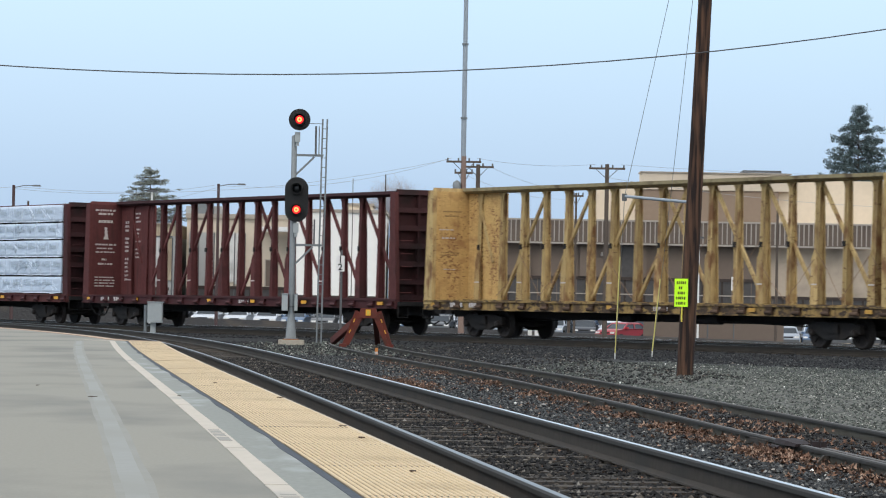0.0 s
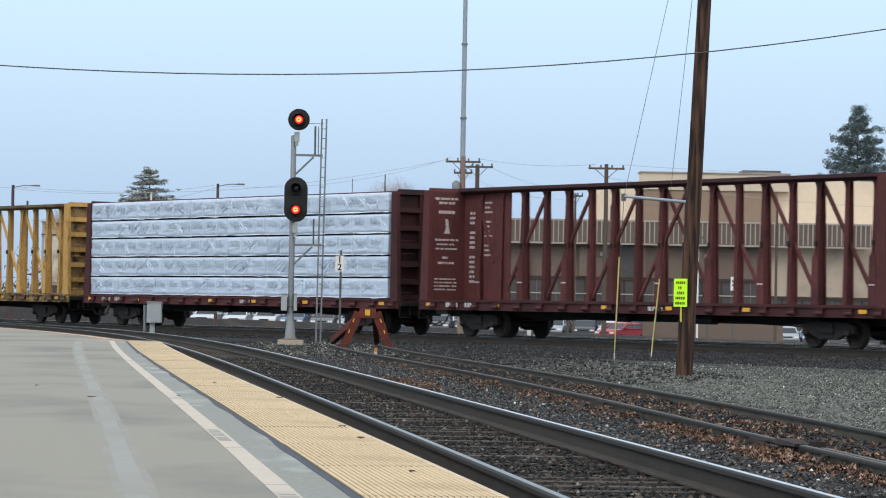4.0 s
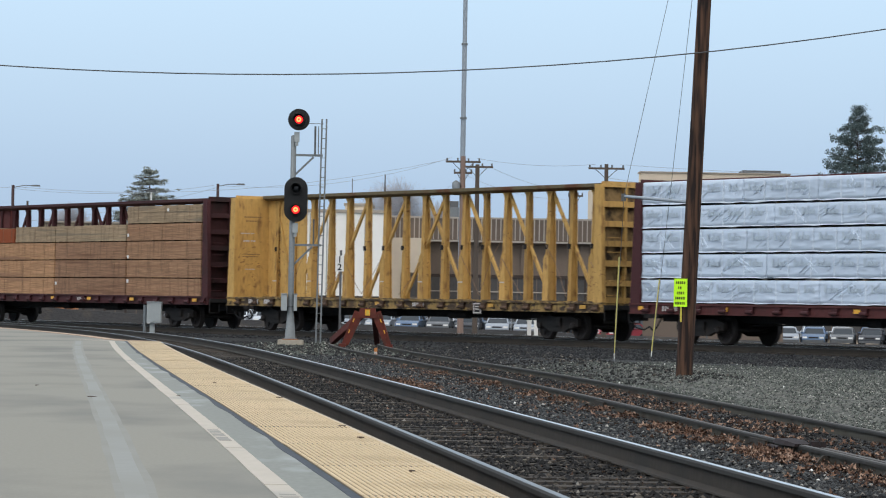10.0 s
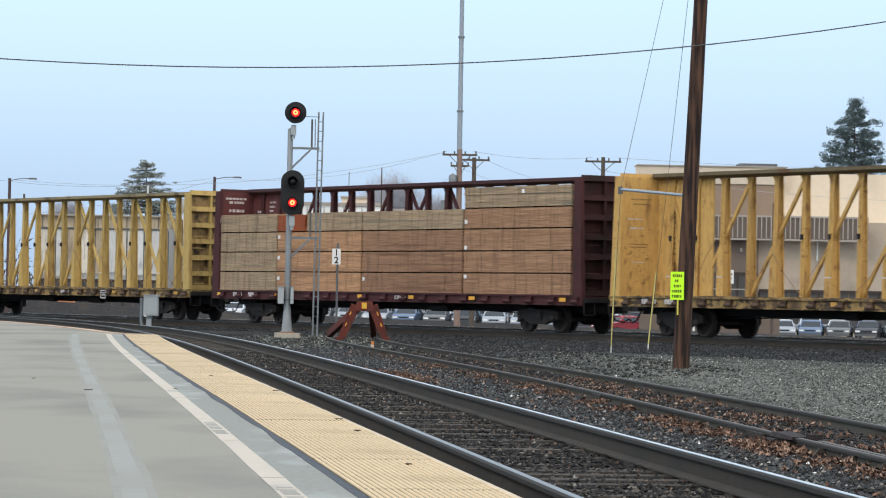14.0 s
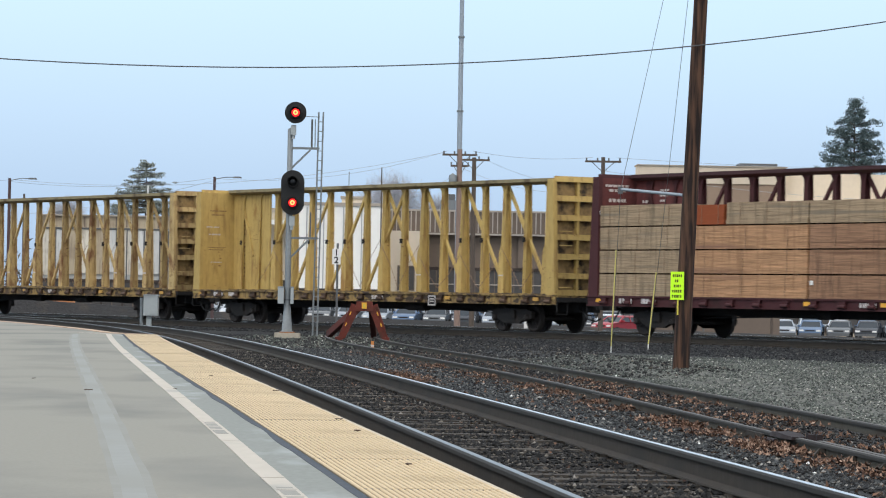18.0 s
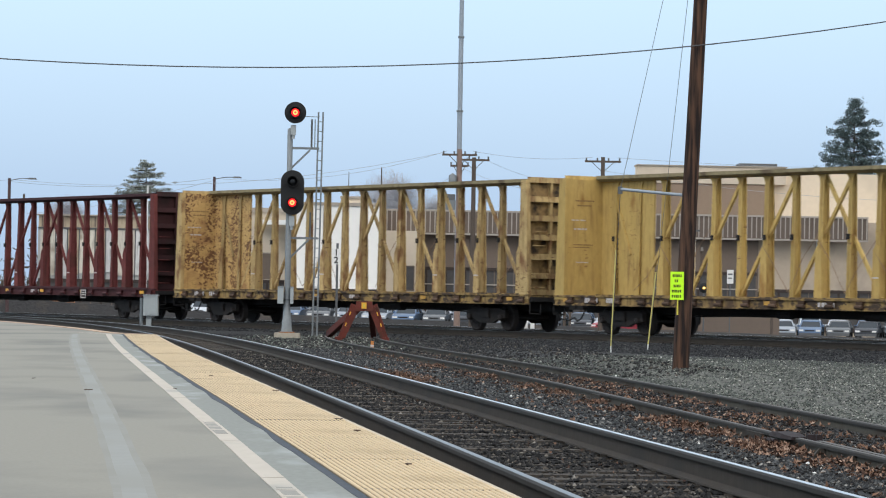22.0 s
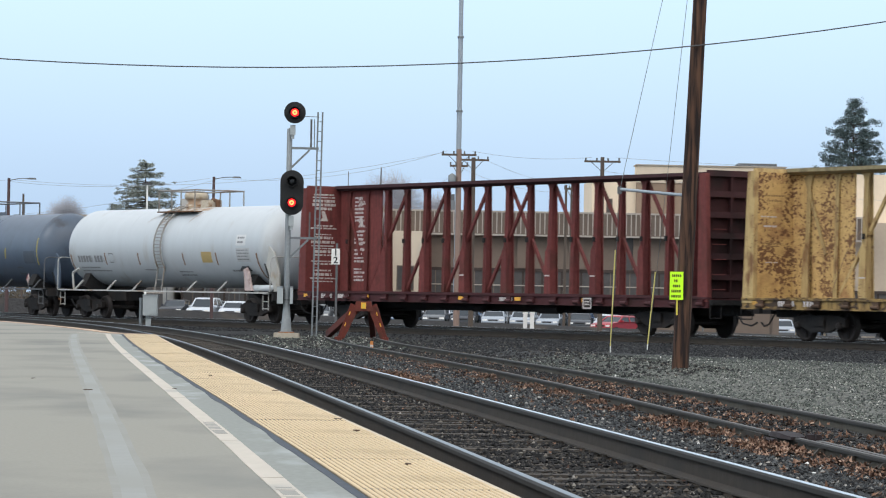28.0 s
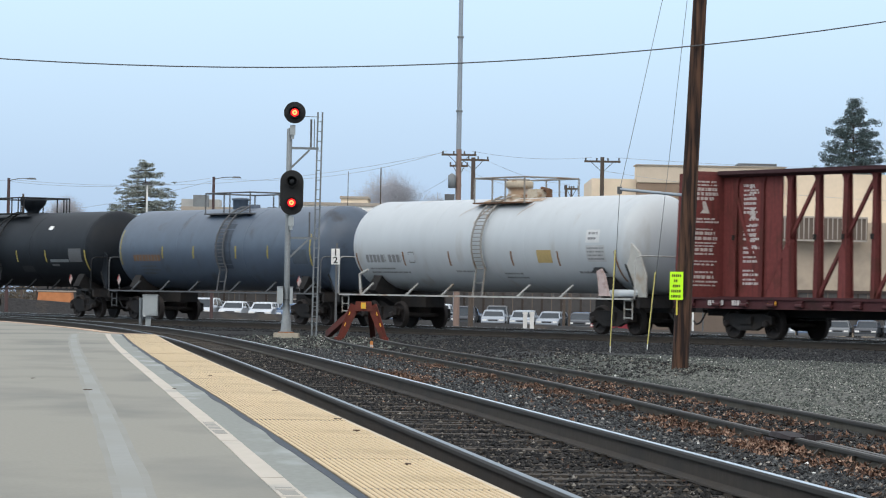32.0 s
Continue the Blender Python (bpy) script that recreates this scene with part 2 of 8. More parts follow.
    wire_far=mat("grey wire lightened for haze", (0.34, 0.37, 0.41), 0.7),
    stake=mat("yellow marker post", (0.58, 0.49, 0.07), 0.5, grain=12, amount=0.12),
    cabinet=mat("pale grey cabinet", (0.34, 0.375, 0.385), 0.5, grain=8, amount=0.08),
    wire=mat("black cable", (0.075, 0.08, 0.085), 0.6),
    stucco=mat("cream stucco", (0.72, 0.61, 0.465), 0.9, grain=3, amount=0.07, stain=(0.64, 0.54, 0.41), stain_amount=0.25, stain_scale=0.25),
    stucco_brown=mat("brown stucco", (0.275, 0.205, 0.150), 0.9, grain=3, amount=0.08, stain=(0.23, 0.17, 0.125), stain_amount=0.25, stain_scale=0.15),
    # cream stucco toned down; the balcony's shade is put into the colour
    stucco_low=mat("buff stucco", (0.44, 0.365, 0.285), 0.9, grain=3, amount=0.08, stain=(0.30, 0.255, 0.205), stain_amount=0.4, stain_scale=0.3),
    # brown stucco in a darker copy; shade below the fascia is in its colour
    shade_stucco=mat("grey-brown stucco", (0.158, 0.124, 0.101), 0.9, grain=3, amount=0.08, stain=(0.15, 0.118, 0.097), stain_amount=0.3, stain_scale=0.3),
    fascia=mat("brown metal fascia", (0.155, 0.122, 0.10), 0.8, grain=4, amount=0.12),
    seam=mat("pale metal ribs", (0.36, 0.325, 0.285), 0.7, grain=4, amount=0.12),
    pale=mat("pale plastered wall", (0.80, 0.79, 0.75), 0.9, grain=2, amount=0.05, stain=(0.62, 0.6, 0.55), stain_amount=0.2, stain_scale=0.2),
    greywall=mat("light grey panel wall", (0.39, 0.395, 0.385), 0.85, grain=2, amount=0.08, rand=0.08),
    panel_cream=mat("cream wall panel", (0.60, 0.56, 0.475), 0.85, grain=2, amount=0.1, stain=(0.30, 0.26, 0.20), stain_amount=0.35, stain_scale=0.6, rand=0.12, streak=(0.24, 0.20, 0.16), streak_amount=0.35),
    tan_dirty=mat("stained tan plaster", (0.42, 0.35, 0.25), 0.9, grain=2, amount=0.1, stain=(0.27, 0.215, 0.155), stain_amount=0.4, stain_scale=0.5, streak=(0.20, 0.155, 0.11), streak_amount=0.35),
    # web colour raised to paint the bluish glint along the second track
    rail_pale=mat("pale rail web tinted for a glint", (0.20, 0.225, 0.25), 0.45, 0.3, grain=14, amount=0.25),
    panel_grey=mat("grey-white wall panel", (0.55, 0.55, 0.53), 0.85, grain=2, amount=0.08, stain=(0.33, 0.325, 0.31), stain_amount=0.35, stain_scale=0.4, rand=0.12, streak=(0.25, 0.235, 0.21), streak_amount=0.35),
    # glazing colour already holds the shade on it
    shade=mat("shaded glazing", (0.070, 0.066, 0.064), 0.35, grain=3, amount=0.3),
    roof=mat("flat roof edge", (0.36, 0.32, 0.27), 0.9, grain=5, amount=0.15),
    needle=mat("pine needles", (0.080, 0.115, 0.118), 0.9, grain=4, amount=0.4, rand=0.45, island=True),
    needle_b=mat("cedar needles", (0.215, 0.24, 0.215), 0.9, grain=4, amount=0.3, rand=0.22, island=True),
    bark=mat("bark", (0.075, 0.058, 0.047), 0.95, grain=10, amount=0.4),
    # pale blue-grey stands in for haze over the distant twigs
    twig=mat("bare twigs paled for haze", (0.46, 0.465, 0.50), 0.95, grain=10, amount=0.3),
    car_glass=glass("car glass"),
    tyre=mat("tyre rubber", (0.015, 0.015, 0.016), 0.9),
    orange=mat("orange tarpaulin", (0.42, 0.17, 0.07), 0.8, grain=4, amount=0.25),
    tan=mat("pale tan plaster", (0.58, 0.50, 0.395), 0.9, grain=2, amount=0.08, stain=(0.44, 0.40, 0.33), stain_amount=0.3, stain_scale=0.25),
    # also shop posts and risers, kept dark for the shade there
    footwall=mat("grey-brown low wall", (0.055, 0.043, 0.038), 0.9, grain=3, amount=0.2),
    strap=mat("rusty steel strap", (0.24, 0.155, 0.10), 0.7),
    brush=mat("dry brush", (0.10, 0.085, 0.065), 0.95, grain=6, amount=0.5, rand=0.4, island=True),
)


def scatter_mat(name, stops):
    """Loose pieces whose colour differs from piece to piece along a ramp of (position, colour)."""
    m = bpy.data.materials.new(name)
    m.use_nodes = True
    n, l = m.node_tree.nodes, m.node_tree.links
    b = n["Principled BSDF"]
    b.inputs["Roughness"].default_value, b.inputs["Specular IOR Level"].default_value = 0.9, 0.25
    ramp = n.new("ShaderNodeValToRGB")
    e = ramp.color_ramp.elements
    e[0].position, e[0].color = stops[0][0], (*stops[0][1], 1)
    e[1].position, e[1].color = stops[-1][0], (*stops[-1][1], 1)
    for p, c in stops[1:-1]:
        e.new(p).color = (*c, 1)
    l.new(n.new("ShaderNodeNewGeometry").outputs["Random Per Island"], ramp.inputs[0])
    mx = n.new("ShaderNodeMix")
    mx.data_type, mx.blend_type = "RGBA", "MULTIPLY"
    mx.inputs["Factor"].default_value = 0.6
    tx = n.new("ShaderNodeTexNoise")
    tx.inputs["Scale"].default_value = 45
    co = n.new("ShaderNodeTexCoord")
    l.new(co.outputs["Object"], tx.inputs["Vector"])
    l.new(ramp.outputs[0], mx.inputs["A"])
    l.new(tx.outputs["Fac"], mx.inputs["B"])
    l.new(mx.outputs["Result"], b.inputs["Base Color"])
    return m


def wrinkle(m):
    """Slack plastic film: long slanting folds over small creases."""
    n, l = m.node_tree.nodes, m.node_tree.links
    b = n["Principled BSDF"]
    co = n.new("ShaderNodeTexCoord")
    last = None
    for turn, sc, strength, dist in ((56, (0.6, 1, 2.4), 0.8, 0.034), (-62, (0.7, 1, 2.6), 0.9, 0.030)):
        mp = n.new("ShaderNodeMapping")
        mp.inputs["Rotation"].default_value = (0, radians(turn), 0)
        mp.inputs["Scale"].default_value = sc
        l.new(co.outputs["Object"], mp.inputs[0])
        tx = n.new("ShaderNodeTexNoise")
        tx.noise_type = "RIDGED_MULTIFRACTAL"
        tx.inputs["Scale"].default_value, tx.inputs["Detail"].default_value = 2.3, 5.0
        l.new(mp.outputs[0], tx.inputs["Vector"])
        bp = n.new("ShaderNodeBump")
        bp.inputs["Strength"].default_value, bp.inputs["Distance"].default_value = strength, dist
        l.new(tx.outputs["Fac"], bp.inputs["Height"])
        if last:
            l.new(last, bp.inputs["Normal"])
        last = bp.outputs[0]
    l.new(last, b.inputs["Normal"])


def flake(m, col, size, share, stretch=(0.5, 0.5, 1.0), cluster=0.9):
    """Paint that has flaked to rust: small ragged patches, thick in some places and absent from others."""
    n, l = m.node_tree.nodes, m.node_tree.links
    b = n["Principled BSDF"]
    old = b.inputs["Base Color"].links[0].from_socket
    co = n.new("ShaderNodeTexCoord")
    mp = n.new("ShaderNodeMapping")
    mp.inputs["Scale"].default_value = stretch
    l.new(co.outputs["Object"], mp.inputs[0])
    small, wide = n.new("ShaderNodeTexNoise"), n.new("ShaderNodeTexNoise")
    small.inputs["Scale"].default_value, small.inputs["Detail"].default_value, small.inputs["Roughness"].default_value = size, 4, 0.6
    wide.inputs["Scale"].default_value, wide.inputs["Detail"].default_value = cluster, 2
    l.new(mp.outputs[0], small.inputs["Vector"])
    l.new(co.outputs["Object"], wide.inputs["Vector"])
    gain = n.new("ShaderNodeMath")
    gain.operation = "MULTIPLY_ADD"
    gain.inputs[1].default_value = 0.55
    l.new(wide.outputs["Fac"], gain.inputs[0])
    l.new(small.outputs["Fac"], gain.inputs[2])
    cut = n.new("ShaderNodeMapRange")
    cut.inputs["From Min"].default_value, cut.inputs["From Max"].default_value = 1.02 - 0.5 * share, 1.08 - 0.5 * share
    l.new(gain.outputs[0], cut.inputs["Value"])
    mx = n.new("ShaderNodeMix")
    mx.data_type = "RGBA"
    l.new(cut.outputs[0], mx.inputs["Factor"])
    l.new(old, mx.inputs["A"])
    mx.inputs["B"].default_value = (*col, 1)
    l.new(mx.outputs["Result"], b.inputs["Base Color"])


wrinkle(M["wrap"])
flake(M["yellow"], (0.27, 0.145, 0.055), 13.0, 0.20)
flake(M["yellow_b"], (0.20, 0.12, 0.06), 12.0, 0.24)
flake(M["yellow_c"], (0.26, 0.15, 0.06), 12.0, 0.15)
flake(M["yellow_rust"], (0.24, 0.125, 0.055), 15.0, 0.31, (0.55, 0.55, 1.1))
flake(M["yellow_peel"], (0.155, 0.078, 0.038), 12.5, 0.42, (0.75, 0.75, 1.0), 1.3)
flake(M["yellow_sill"], (0.06, 0.042, 0.03), 7.0, 0.45)
M["soot_stone"] = scatter_mat("sooty ballast", [(0.0, (0.014, 0.0145, 0.017)), (0.6, (0.034, 0.0365, 0.040)), (0.96, (0.062, 0.066, 0.068)), (1.0, (0.16, 0.15, 0.14))])
M["greystone"] = scatter_mat("mid-grey crushed stone", [(0.0, (0.020, 0.021, 0.024)), (0.5, (0.060, 0.066, 0.071)), (0.85, (0.120, 0.128, 0.130)), (0.97, (0.24, 0.235, 0.22)), (1.0, (0.5, 0.49, 0.46))])
M["stone"] = scatter_mat("dark basalt ballast", [(0.0, (0.013, 0.0135, 0.0145)), (0.5, (0.026, 0.0265, 0.028)), (0.82, (0.052, 0.051, 0.049)), (0.94, (0.11, 0.095, 0.080)), (0.985, (0.24, 0.22, 0.19)), (1.0, (0.36, 0.34, 0.31))])
M["gravel"] = scatter_mat("grey gravel", [(0.0, (0.042, 0.047, 0.043)), (0.5, (0.110, 0.125, 0.113)), (0.85, (0.195, 0.215, 0.190)), (0.95, (0.34, 0.35, 0.31)), (1.0, (0.62, 0.61, 0.56))])
M["leaf"] = scatter_mat("dry oak leaf", [(0.0, (0.05, 0.028, 0.021)), (0.35, (0.13, 0.073, 0.050)), (0.75, (0.27, 0.155, 0.103)), (1.0, (0.48, 0.34, 0.255))])


# ---- mesh helpers ----
class Shape:
    """Collects faces for one mesh."""

    def __init__(self):
        self.v, self.f, self.s = [], [], []

    def add(self, verts, faces, smooth=False):
        k = len(self.v)
        self.v += [tuple(p) for p in verts]
        self.f += [tuple(i + k for i in f) for f in faces]
        self.s += [smooth] * len(faces)
        return self

    def frustum(self, c, size0, size1, h, shift=(0, 0)):
        """An upright block on c (centre of its base): base size0, top size1, height h, top moved by shift."""
        x, y, z = c
        a, b = size0[0] / 2, size0[1] / 2
        p, q = size1[0] / 2, size1[1] / 2
        u, w = shift
        vs = [(x - a, y - b, z), (x + a, y - b, z), (x + a, y + b, z), (x - a, y + b, z),
              (x + u - p, y + w - q, z + h), (x + u + p, y + w - q, z + h), (x + u + p, y + w + q, z + h), (x + u - p, y + w + q, z + h)]
        return self.add(vs, [(0, 3, 2, 1), (4, 5, 6, 7), (0, 1, 5, 4), (1, 2, 6, 5), (2, 3, 7, 6), (3, 0, 4, 7)])

    def box(self, x0, x1, y0, y1, z0, z1):
        return self.frustum(((x0 + x1) / 2, (y0 + y1) / 2, z0), (x1 - x0, y1 - y0), (x1 - x0, y1 - y0), z1 - z0)

    def beam(self, p, q, w, h):
        """A square bar from p to q: w sideways, h upwards."""
        p, q = Vector(p), Vector(q)
        d = (q - p).normalized()
        side = d.cross(Vector((0, 0, 1)))
        side = side.normalized() if side.length > 1e-4 else Vector((1, 0, 0))
        up = side.cross(d)
        vs = [e + side * (a * w / 2) + up * (b * h / 2) for e in (p, q) for a, b in ((-1, -1), (1, -1), (1, 1), (-1, 1))]
        return self.add(vs, [(0, 3, 2, 1), (4, 5, 6, 7), (0, 1, 5, 4), (1, 2, 6, 5), (2, 3, 7, 6), (3, 0, 4, 7)])

    def tube(self, p, q, r0, r1=None, n=10, smooth=True, caps=True):
        p, q = Vector(p), Vector(q)
        r1 = r0 if r1 is None else r1
        d = (q - p).normalized()
        a = d.orthogonal().normalized()
        b = d.cross(a)
        vs = [e + (a * math.cos(t) + b * math.sin(t)) * r for e, r in ((p, r0), (q, r1)) for t in [2 * math.pi * i / n for i in range(n)]]
        self.add(vs, [(i, (i + 1) % n, n + (i + 1) % n, n + i) for i in range(n)], smooth)
        if caps:
            self.add(vs, [tuple(range(n - 1, -1, -1)), tuple(range(n, 2 * n))])
        return self

    def path(self, pts, r, n=6):
        for a, b in zip(pts, pts[1:]):
            self.tube(a, b, r, n=n)
        return self

    def sweep(self, rings, closed_ring=True, caps=True, smooth=False):
        """A skin over rings of equal length."""
        n = len(rings[0])
        vs = [p for r in rings for p in r]
        fs = []
        for k in range(len(rings) - 1):
            for i in range(n if closed_ring else n - 1):
                j = (i + 1) % n
                fs.append((k * n + i, k * n + j, (k + 1) * n + j, (k + 1) * n + i))
        self.add(vs, fs, smooth)
        if caps and closed_ring:
            self.add(vs, [tuple(range(n - 1, -1, -1)), tuple(range((len(rings) - 1) * n, len(rings) * n))])
        return self

    def lathe(self, prof, axis="x", c=(0, 0, 0), n=32, smooth=True, caps=True):
        """Turns (along, radius) pairs round an axis through c."""
        rings = []
        for a, r in prof:
            ring = []
            for i in range(n):
                t = 2 * math.pi * i / n
                u, w = r * math.cos(t), r * math.sin(t)
                ring.append((c[0] + a, c[1] + u, c[2] + w) if axis == "x" else (c[0] + w, c[1] + a, c[2] + u) if axis == "y" else (c[0] + u, c[1] + w, c[2] + a))
            rings.append(ring)
        return self.sweep(rings, smooth=smooth, caps=caps)

    def mesh(self, name):
        me = bpy.data.meshes.new(name)
        me.from_pydata(self.v, [], self.f)
        me.polygons.foreach_set("use_smooth", self.s)
        me.update()
        return me


def part(name, shape, material, parent, label="", m=None, kind=""):
    me = shape if isinstance(shape, bpy.types.Mesh) else shape.mesh(name)
    if not me.materials:
        me.materials.append(M[material] if isinstance(material, str) else material)
    ob = new(name, me)
    ob.parent = parent
    if m is not None:
        ob.matrix_basis = m
    return tagged(ob, label=label, kind=kind)


def thing(name, m, label, category, group="", kind=""):
    ob = new(name)
    ob.empty_display_size = 0.3
    ob.matrix_basis = m
    return tagged(ob, label, category, group, kind)


def solid(name, shape, material, label, category, m=None, group="", kind=""):
    me = shape if isinstance(shape, bpy.types.Mesh) else shape.mesh(name)
    me.materials.append(M[material] if isinstance(material, str) else material)
    ob = new(name, me)
    if m is not None:
        ob.matrix_basis = m
    return tagged(ob, label, category, group, kind)


# ---- the plan ----
HEAD = -1.0135                                    # the freight track's heading
T0 = Vector((-3.12, 111.15, 0))
TD = Vector((math.cos(HEAD), math.sin(HEAD), 0))
TN = Vector((math.sin(HEAD), -math.cos(HEAD), 0))  # towards the platform


def on_track(s, off=0.0, z=0.0):
    p = T0 + TD * s + TN * off
    return Vector((p.x, p.y, z))


def behind(x, y):
    """Distance of a place behind the freight track's centre line (negative on the platform's side)."""
    return -((Vector((x, y, 0)) - T0).dot(TN))


def main_x(y):
    """Centre line of the platform track: it curves away to the left."""
    yy = min(max(y, 8.0), 118.0)
    x = -8.284e-8 * yy ** 4 + 1.20230e-5 * yy ** 3 - 7.6336e-4 * yy ** 2 - 0.0906522 * yy + 3.1165
    d = -4 * 8.284e-8 * yy ** 3 + 3 * 1.20230e-5 * yy ** 2 - 2 * 7.6336e-4 * yy - 0.0906522
    k = -0.0035 if y > 118 else 0.0
    return x + d * (y - yy) + k * (y - yy) ** 2


def siding_x(y):
    """Centre line of the stub siding."""
    yy = min(max(y, 26.0), 102.0)
    x = 2.93358e-7 * yy ** 4 - 6.30927e-5 * yy ** 3 + 4.384632e-3 * yy ** 2 - 0.2055805 * yy + 7.824153
    d = 4 * 2.93358e-7 * yy ** 3 - 3 * 6.30927e-5 * yy ** 2 + 2 * 4.384632e-3 * yy - 0.2055805
    return x + d * (y - yy)


def side_of(fn, y, off):
    """A place beside a curved line: off metres to its right."""
    d = (fn(y + 0.05) - fn(y - 0.05)) / 0.1
    n = math.hypot(1, d)
    return fn(y) + off / n, y - off * d / n


def lerp(a, b, t):
    t = min(max(t, 0.0), 1.0)
    t = t * t * (3 - 2 * t)
    return a + (b - a) * t


SIDING_Z = -0.25


def lot_z(x, y):
    """The car park beyond the tracks falls gently to the right."""
    return float(np.interp(x / max(60.0, y), (-0.13, -0.075, 0.023, 0.09), (-0.70, -0.92, -1.25, -1.58)))


def ground_z(x, y):
    h = lerp(-0.462, -0.23, (x - siding_x(y) - 1.2) / 2.5) if -60 < y < 110 else -0.25
    if -60 < y < 150:
        h = lerp(-0.20, h, (abs(x - main_x(y)) - 1.45) / 0.7)
    b = behind(x, y)
    if b < 3:
        h = max(h, lerp(-0.19, -0.37, (-b - 1.6) / 1.6))
    else:
        h = -0.19
        if b > 9.2:
            h = lerp(-0.19, lot_z(x, y), (b - 9.2) / 6.0)
    return h


# ---- ground ----
def build_ground():
    xs = [-3000, -1200, -500, -250, -150, -100, -70, -50, -40] + list(np.arange(-32, 16, 0.32)) + [16, 18, 20, 23, 26, 30, 36, 44, 55, 70, 100, 160, 300, 700, 1500, 3000]
    ys = [-400, -100] + list(np.arange(-40, 5, 1.5)) + list(np.arange(5, 160, 0.75)) + list(np.arange(160, 240, 4)) + [240, 260, 290, 330, 400, 520, 700, 1000, 1600, 2600, 4500]
    g = Shape()
    nx = len(xs)
    for y in ys:
        for x in xs:
            b = 0.012 if 5 < y < 100 and -20 < x < 14 else 0.0
            g.v.append((x, y, ground_z(x, y) + b * noise.noise(Vector((x * 2.1, y * 0.9, 0)))))
    for j in range(len(ys) - 1):
        for i in range(nx - 1):
            k = j * nx + i
            g.f.append((k, k + 1, k + nx + 1, k + nx))
            g.s.append(True)
    return solid("ground", g, ground_mat(), "dark cinder ballast ground with patches of grey gravel", "ground", kind="structure")


def ground_mat():
    """Cinder-black ballast, with pale gravel spread on the open strip beside the siding and drifts of brown leaf litter."""
    m = mat("cinder ground", (0.023, 0.0245, 0.026), 0.95, grain=13, amount=0.6, bump=0.8, bump_dist=0.05)
    n, l = m.node_tree.nodes, m.node_tree.links
    b = n["Principled BSDF"]
    old = b.inputs["Base Color"].links[0].from_socket
    co = n.new("ShaderNodeTexCoord")
    sep = n.new("ShaderNodeSeparateXYZ")
    l.new(co.outputs["Object"], sep.inputs[0])
    wob = n.new("ShaderNodeTexNoise")
    wob.inputs["Scale"].default_value, wob.inputs["Detail"].default_value = 0.5, 5
    l.new(co.outputs["Object"], wob.inputs["Vector"])

    def math_node(op, a, c):
        k = n.new("ShaderNodeMath")
        k.operation = op
        for i, s in enumerate((a, c)):
            if isinstance(s, (int, float)):
                k.inputs[i].default_value = s
            else:
                l.new(s, k.inputs[i])
        return k.outputs[0]

    # the gravel lies right of a line that runs beside the siding, and short of the freight track's shoulder
    right = math_node("ADD", sep.outputs["X"], math_node("MULTIPLY", sep.outputs["Y"], 0.048))
    right = math_node("ADD", right, math_node("MULTIPLY", wob.outputs["Fac"], 1.6))
    rr = n.new("ShaderNodeMapRange")
    rr.inputs["From Min"].default_value, rr.inputs["From Max"].default_value = 6.9, 7.7
    l.new(right, rr.inputs["Value"])
    far = math_node("ADD", math_node("MULTIPLY", sep.outputs["X"], 0.848), math_node("MULTIPLY", sep.outputs["Y"], 0.530))
    far = math_node("ADD", far, math_node("MULTIPLY", wob.outputs["Fac"], 4.0))
    fr = n.new("ShaderNodeMapRange")
    fr.inputs["From Min"].default_value, fr.inputs["From Max"].default_value = 45.0, 40.5
    l.new(far, fr.inputs["Value"])
    grain = n.new("ShaderNodeTexNoise")
    grain.inputs["Scale"].default_value, grain.inputs["Detail"].default_value = 9, 6
    l.new(co.outputs["Object"], grain.inputs["Vector"])
    ramp = n.new("ShaderNodeValToRGB")
    e = ramp.color_ramp.elements
    e[0].position, e[0].color = 0.36, (0.040, 0.041, 0.038, 1)
    e[1].position, e[1].color = 0.66, (0.165, 0.167, 0.148, 1)
    l.new(grain.outputs["Fac"], ramp.inputs[0])
    mx = n.new("ShaderNodeMix")
    mx.data_type = "RGBA"
    l.new(math_node("MULTIPLY", rr.outputs[0], fr.outputs[0]), mx.inputs["Factor"])
    l.new(old, mx.inputs["A"])
    l.new(ramp.outputs[0], mx.inputs["B"])
    l.new(mx.outputs["Result"], b.inputs["Base Color"])
    return m


# ---- tracks ----
HEAD_PROF = [(-0.036, 0.132), (0.036, 0.132), (0.036, 0.158), (0.028, 0.169), (-0.028, 0.169), (-0.036, 0.158)]
BAND_PROF = [(-0.022, 0.166), (0.022, 0.166), (0.020, 0.1705), (-0.020, 0.1705)]
WEB_PROF = [(-0.075, 0.0), (0.075, 0.0), (0.072, 0.013), (0.012, 0.032), (0.010, 0.132), (-0.010, 0.132), (-0.012, 0.032), (-0.072, 0.013)]


def rail(line, off, top, parent, head_mat, ys, web_mat="rail_rust"):
    web, head, band = Shape(), Shape(), Shape()
    for sh, prof in ((web, WEB_PROF), (head, HEAD_PROF), (band, BAND_PROF)):
        rings = []
        for y in ys:
            ring = []
            for a, z in prof:
                p = line(y, off + a)
                ring.append((p[0], p[1], top - 0.17 + z))
            rings.append(ring)
        sh.sweep(rings)
    r = part("rail", web, web_mat, parent)
    part("rail_head", head, "rail_side", r)
    part("running_band", band, head_mat, r, "worn steel running surface")


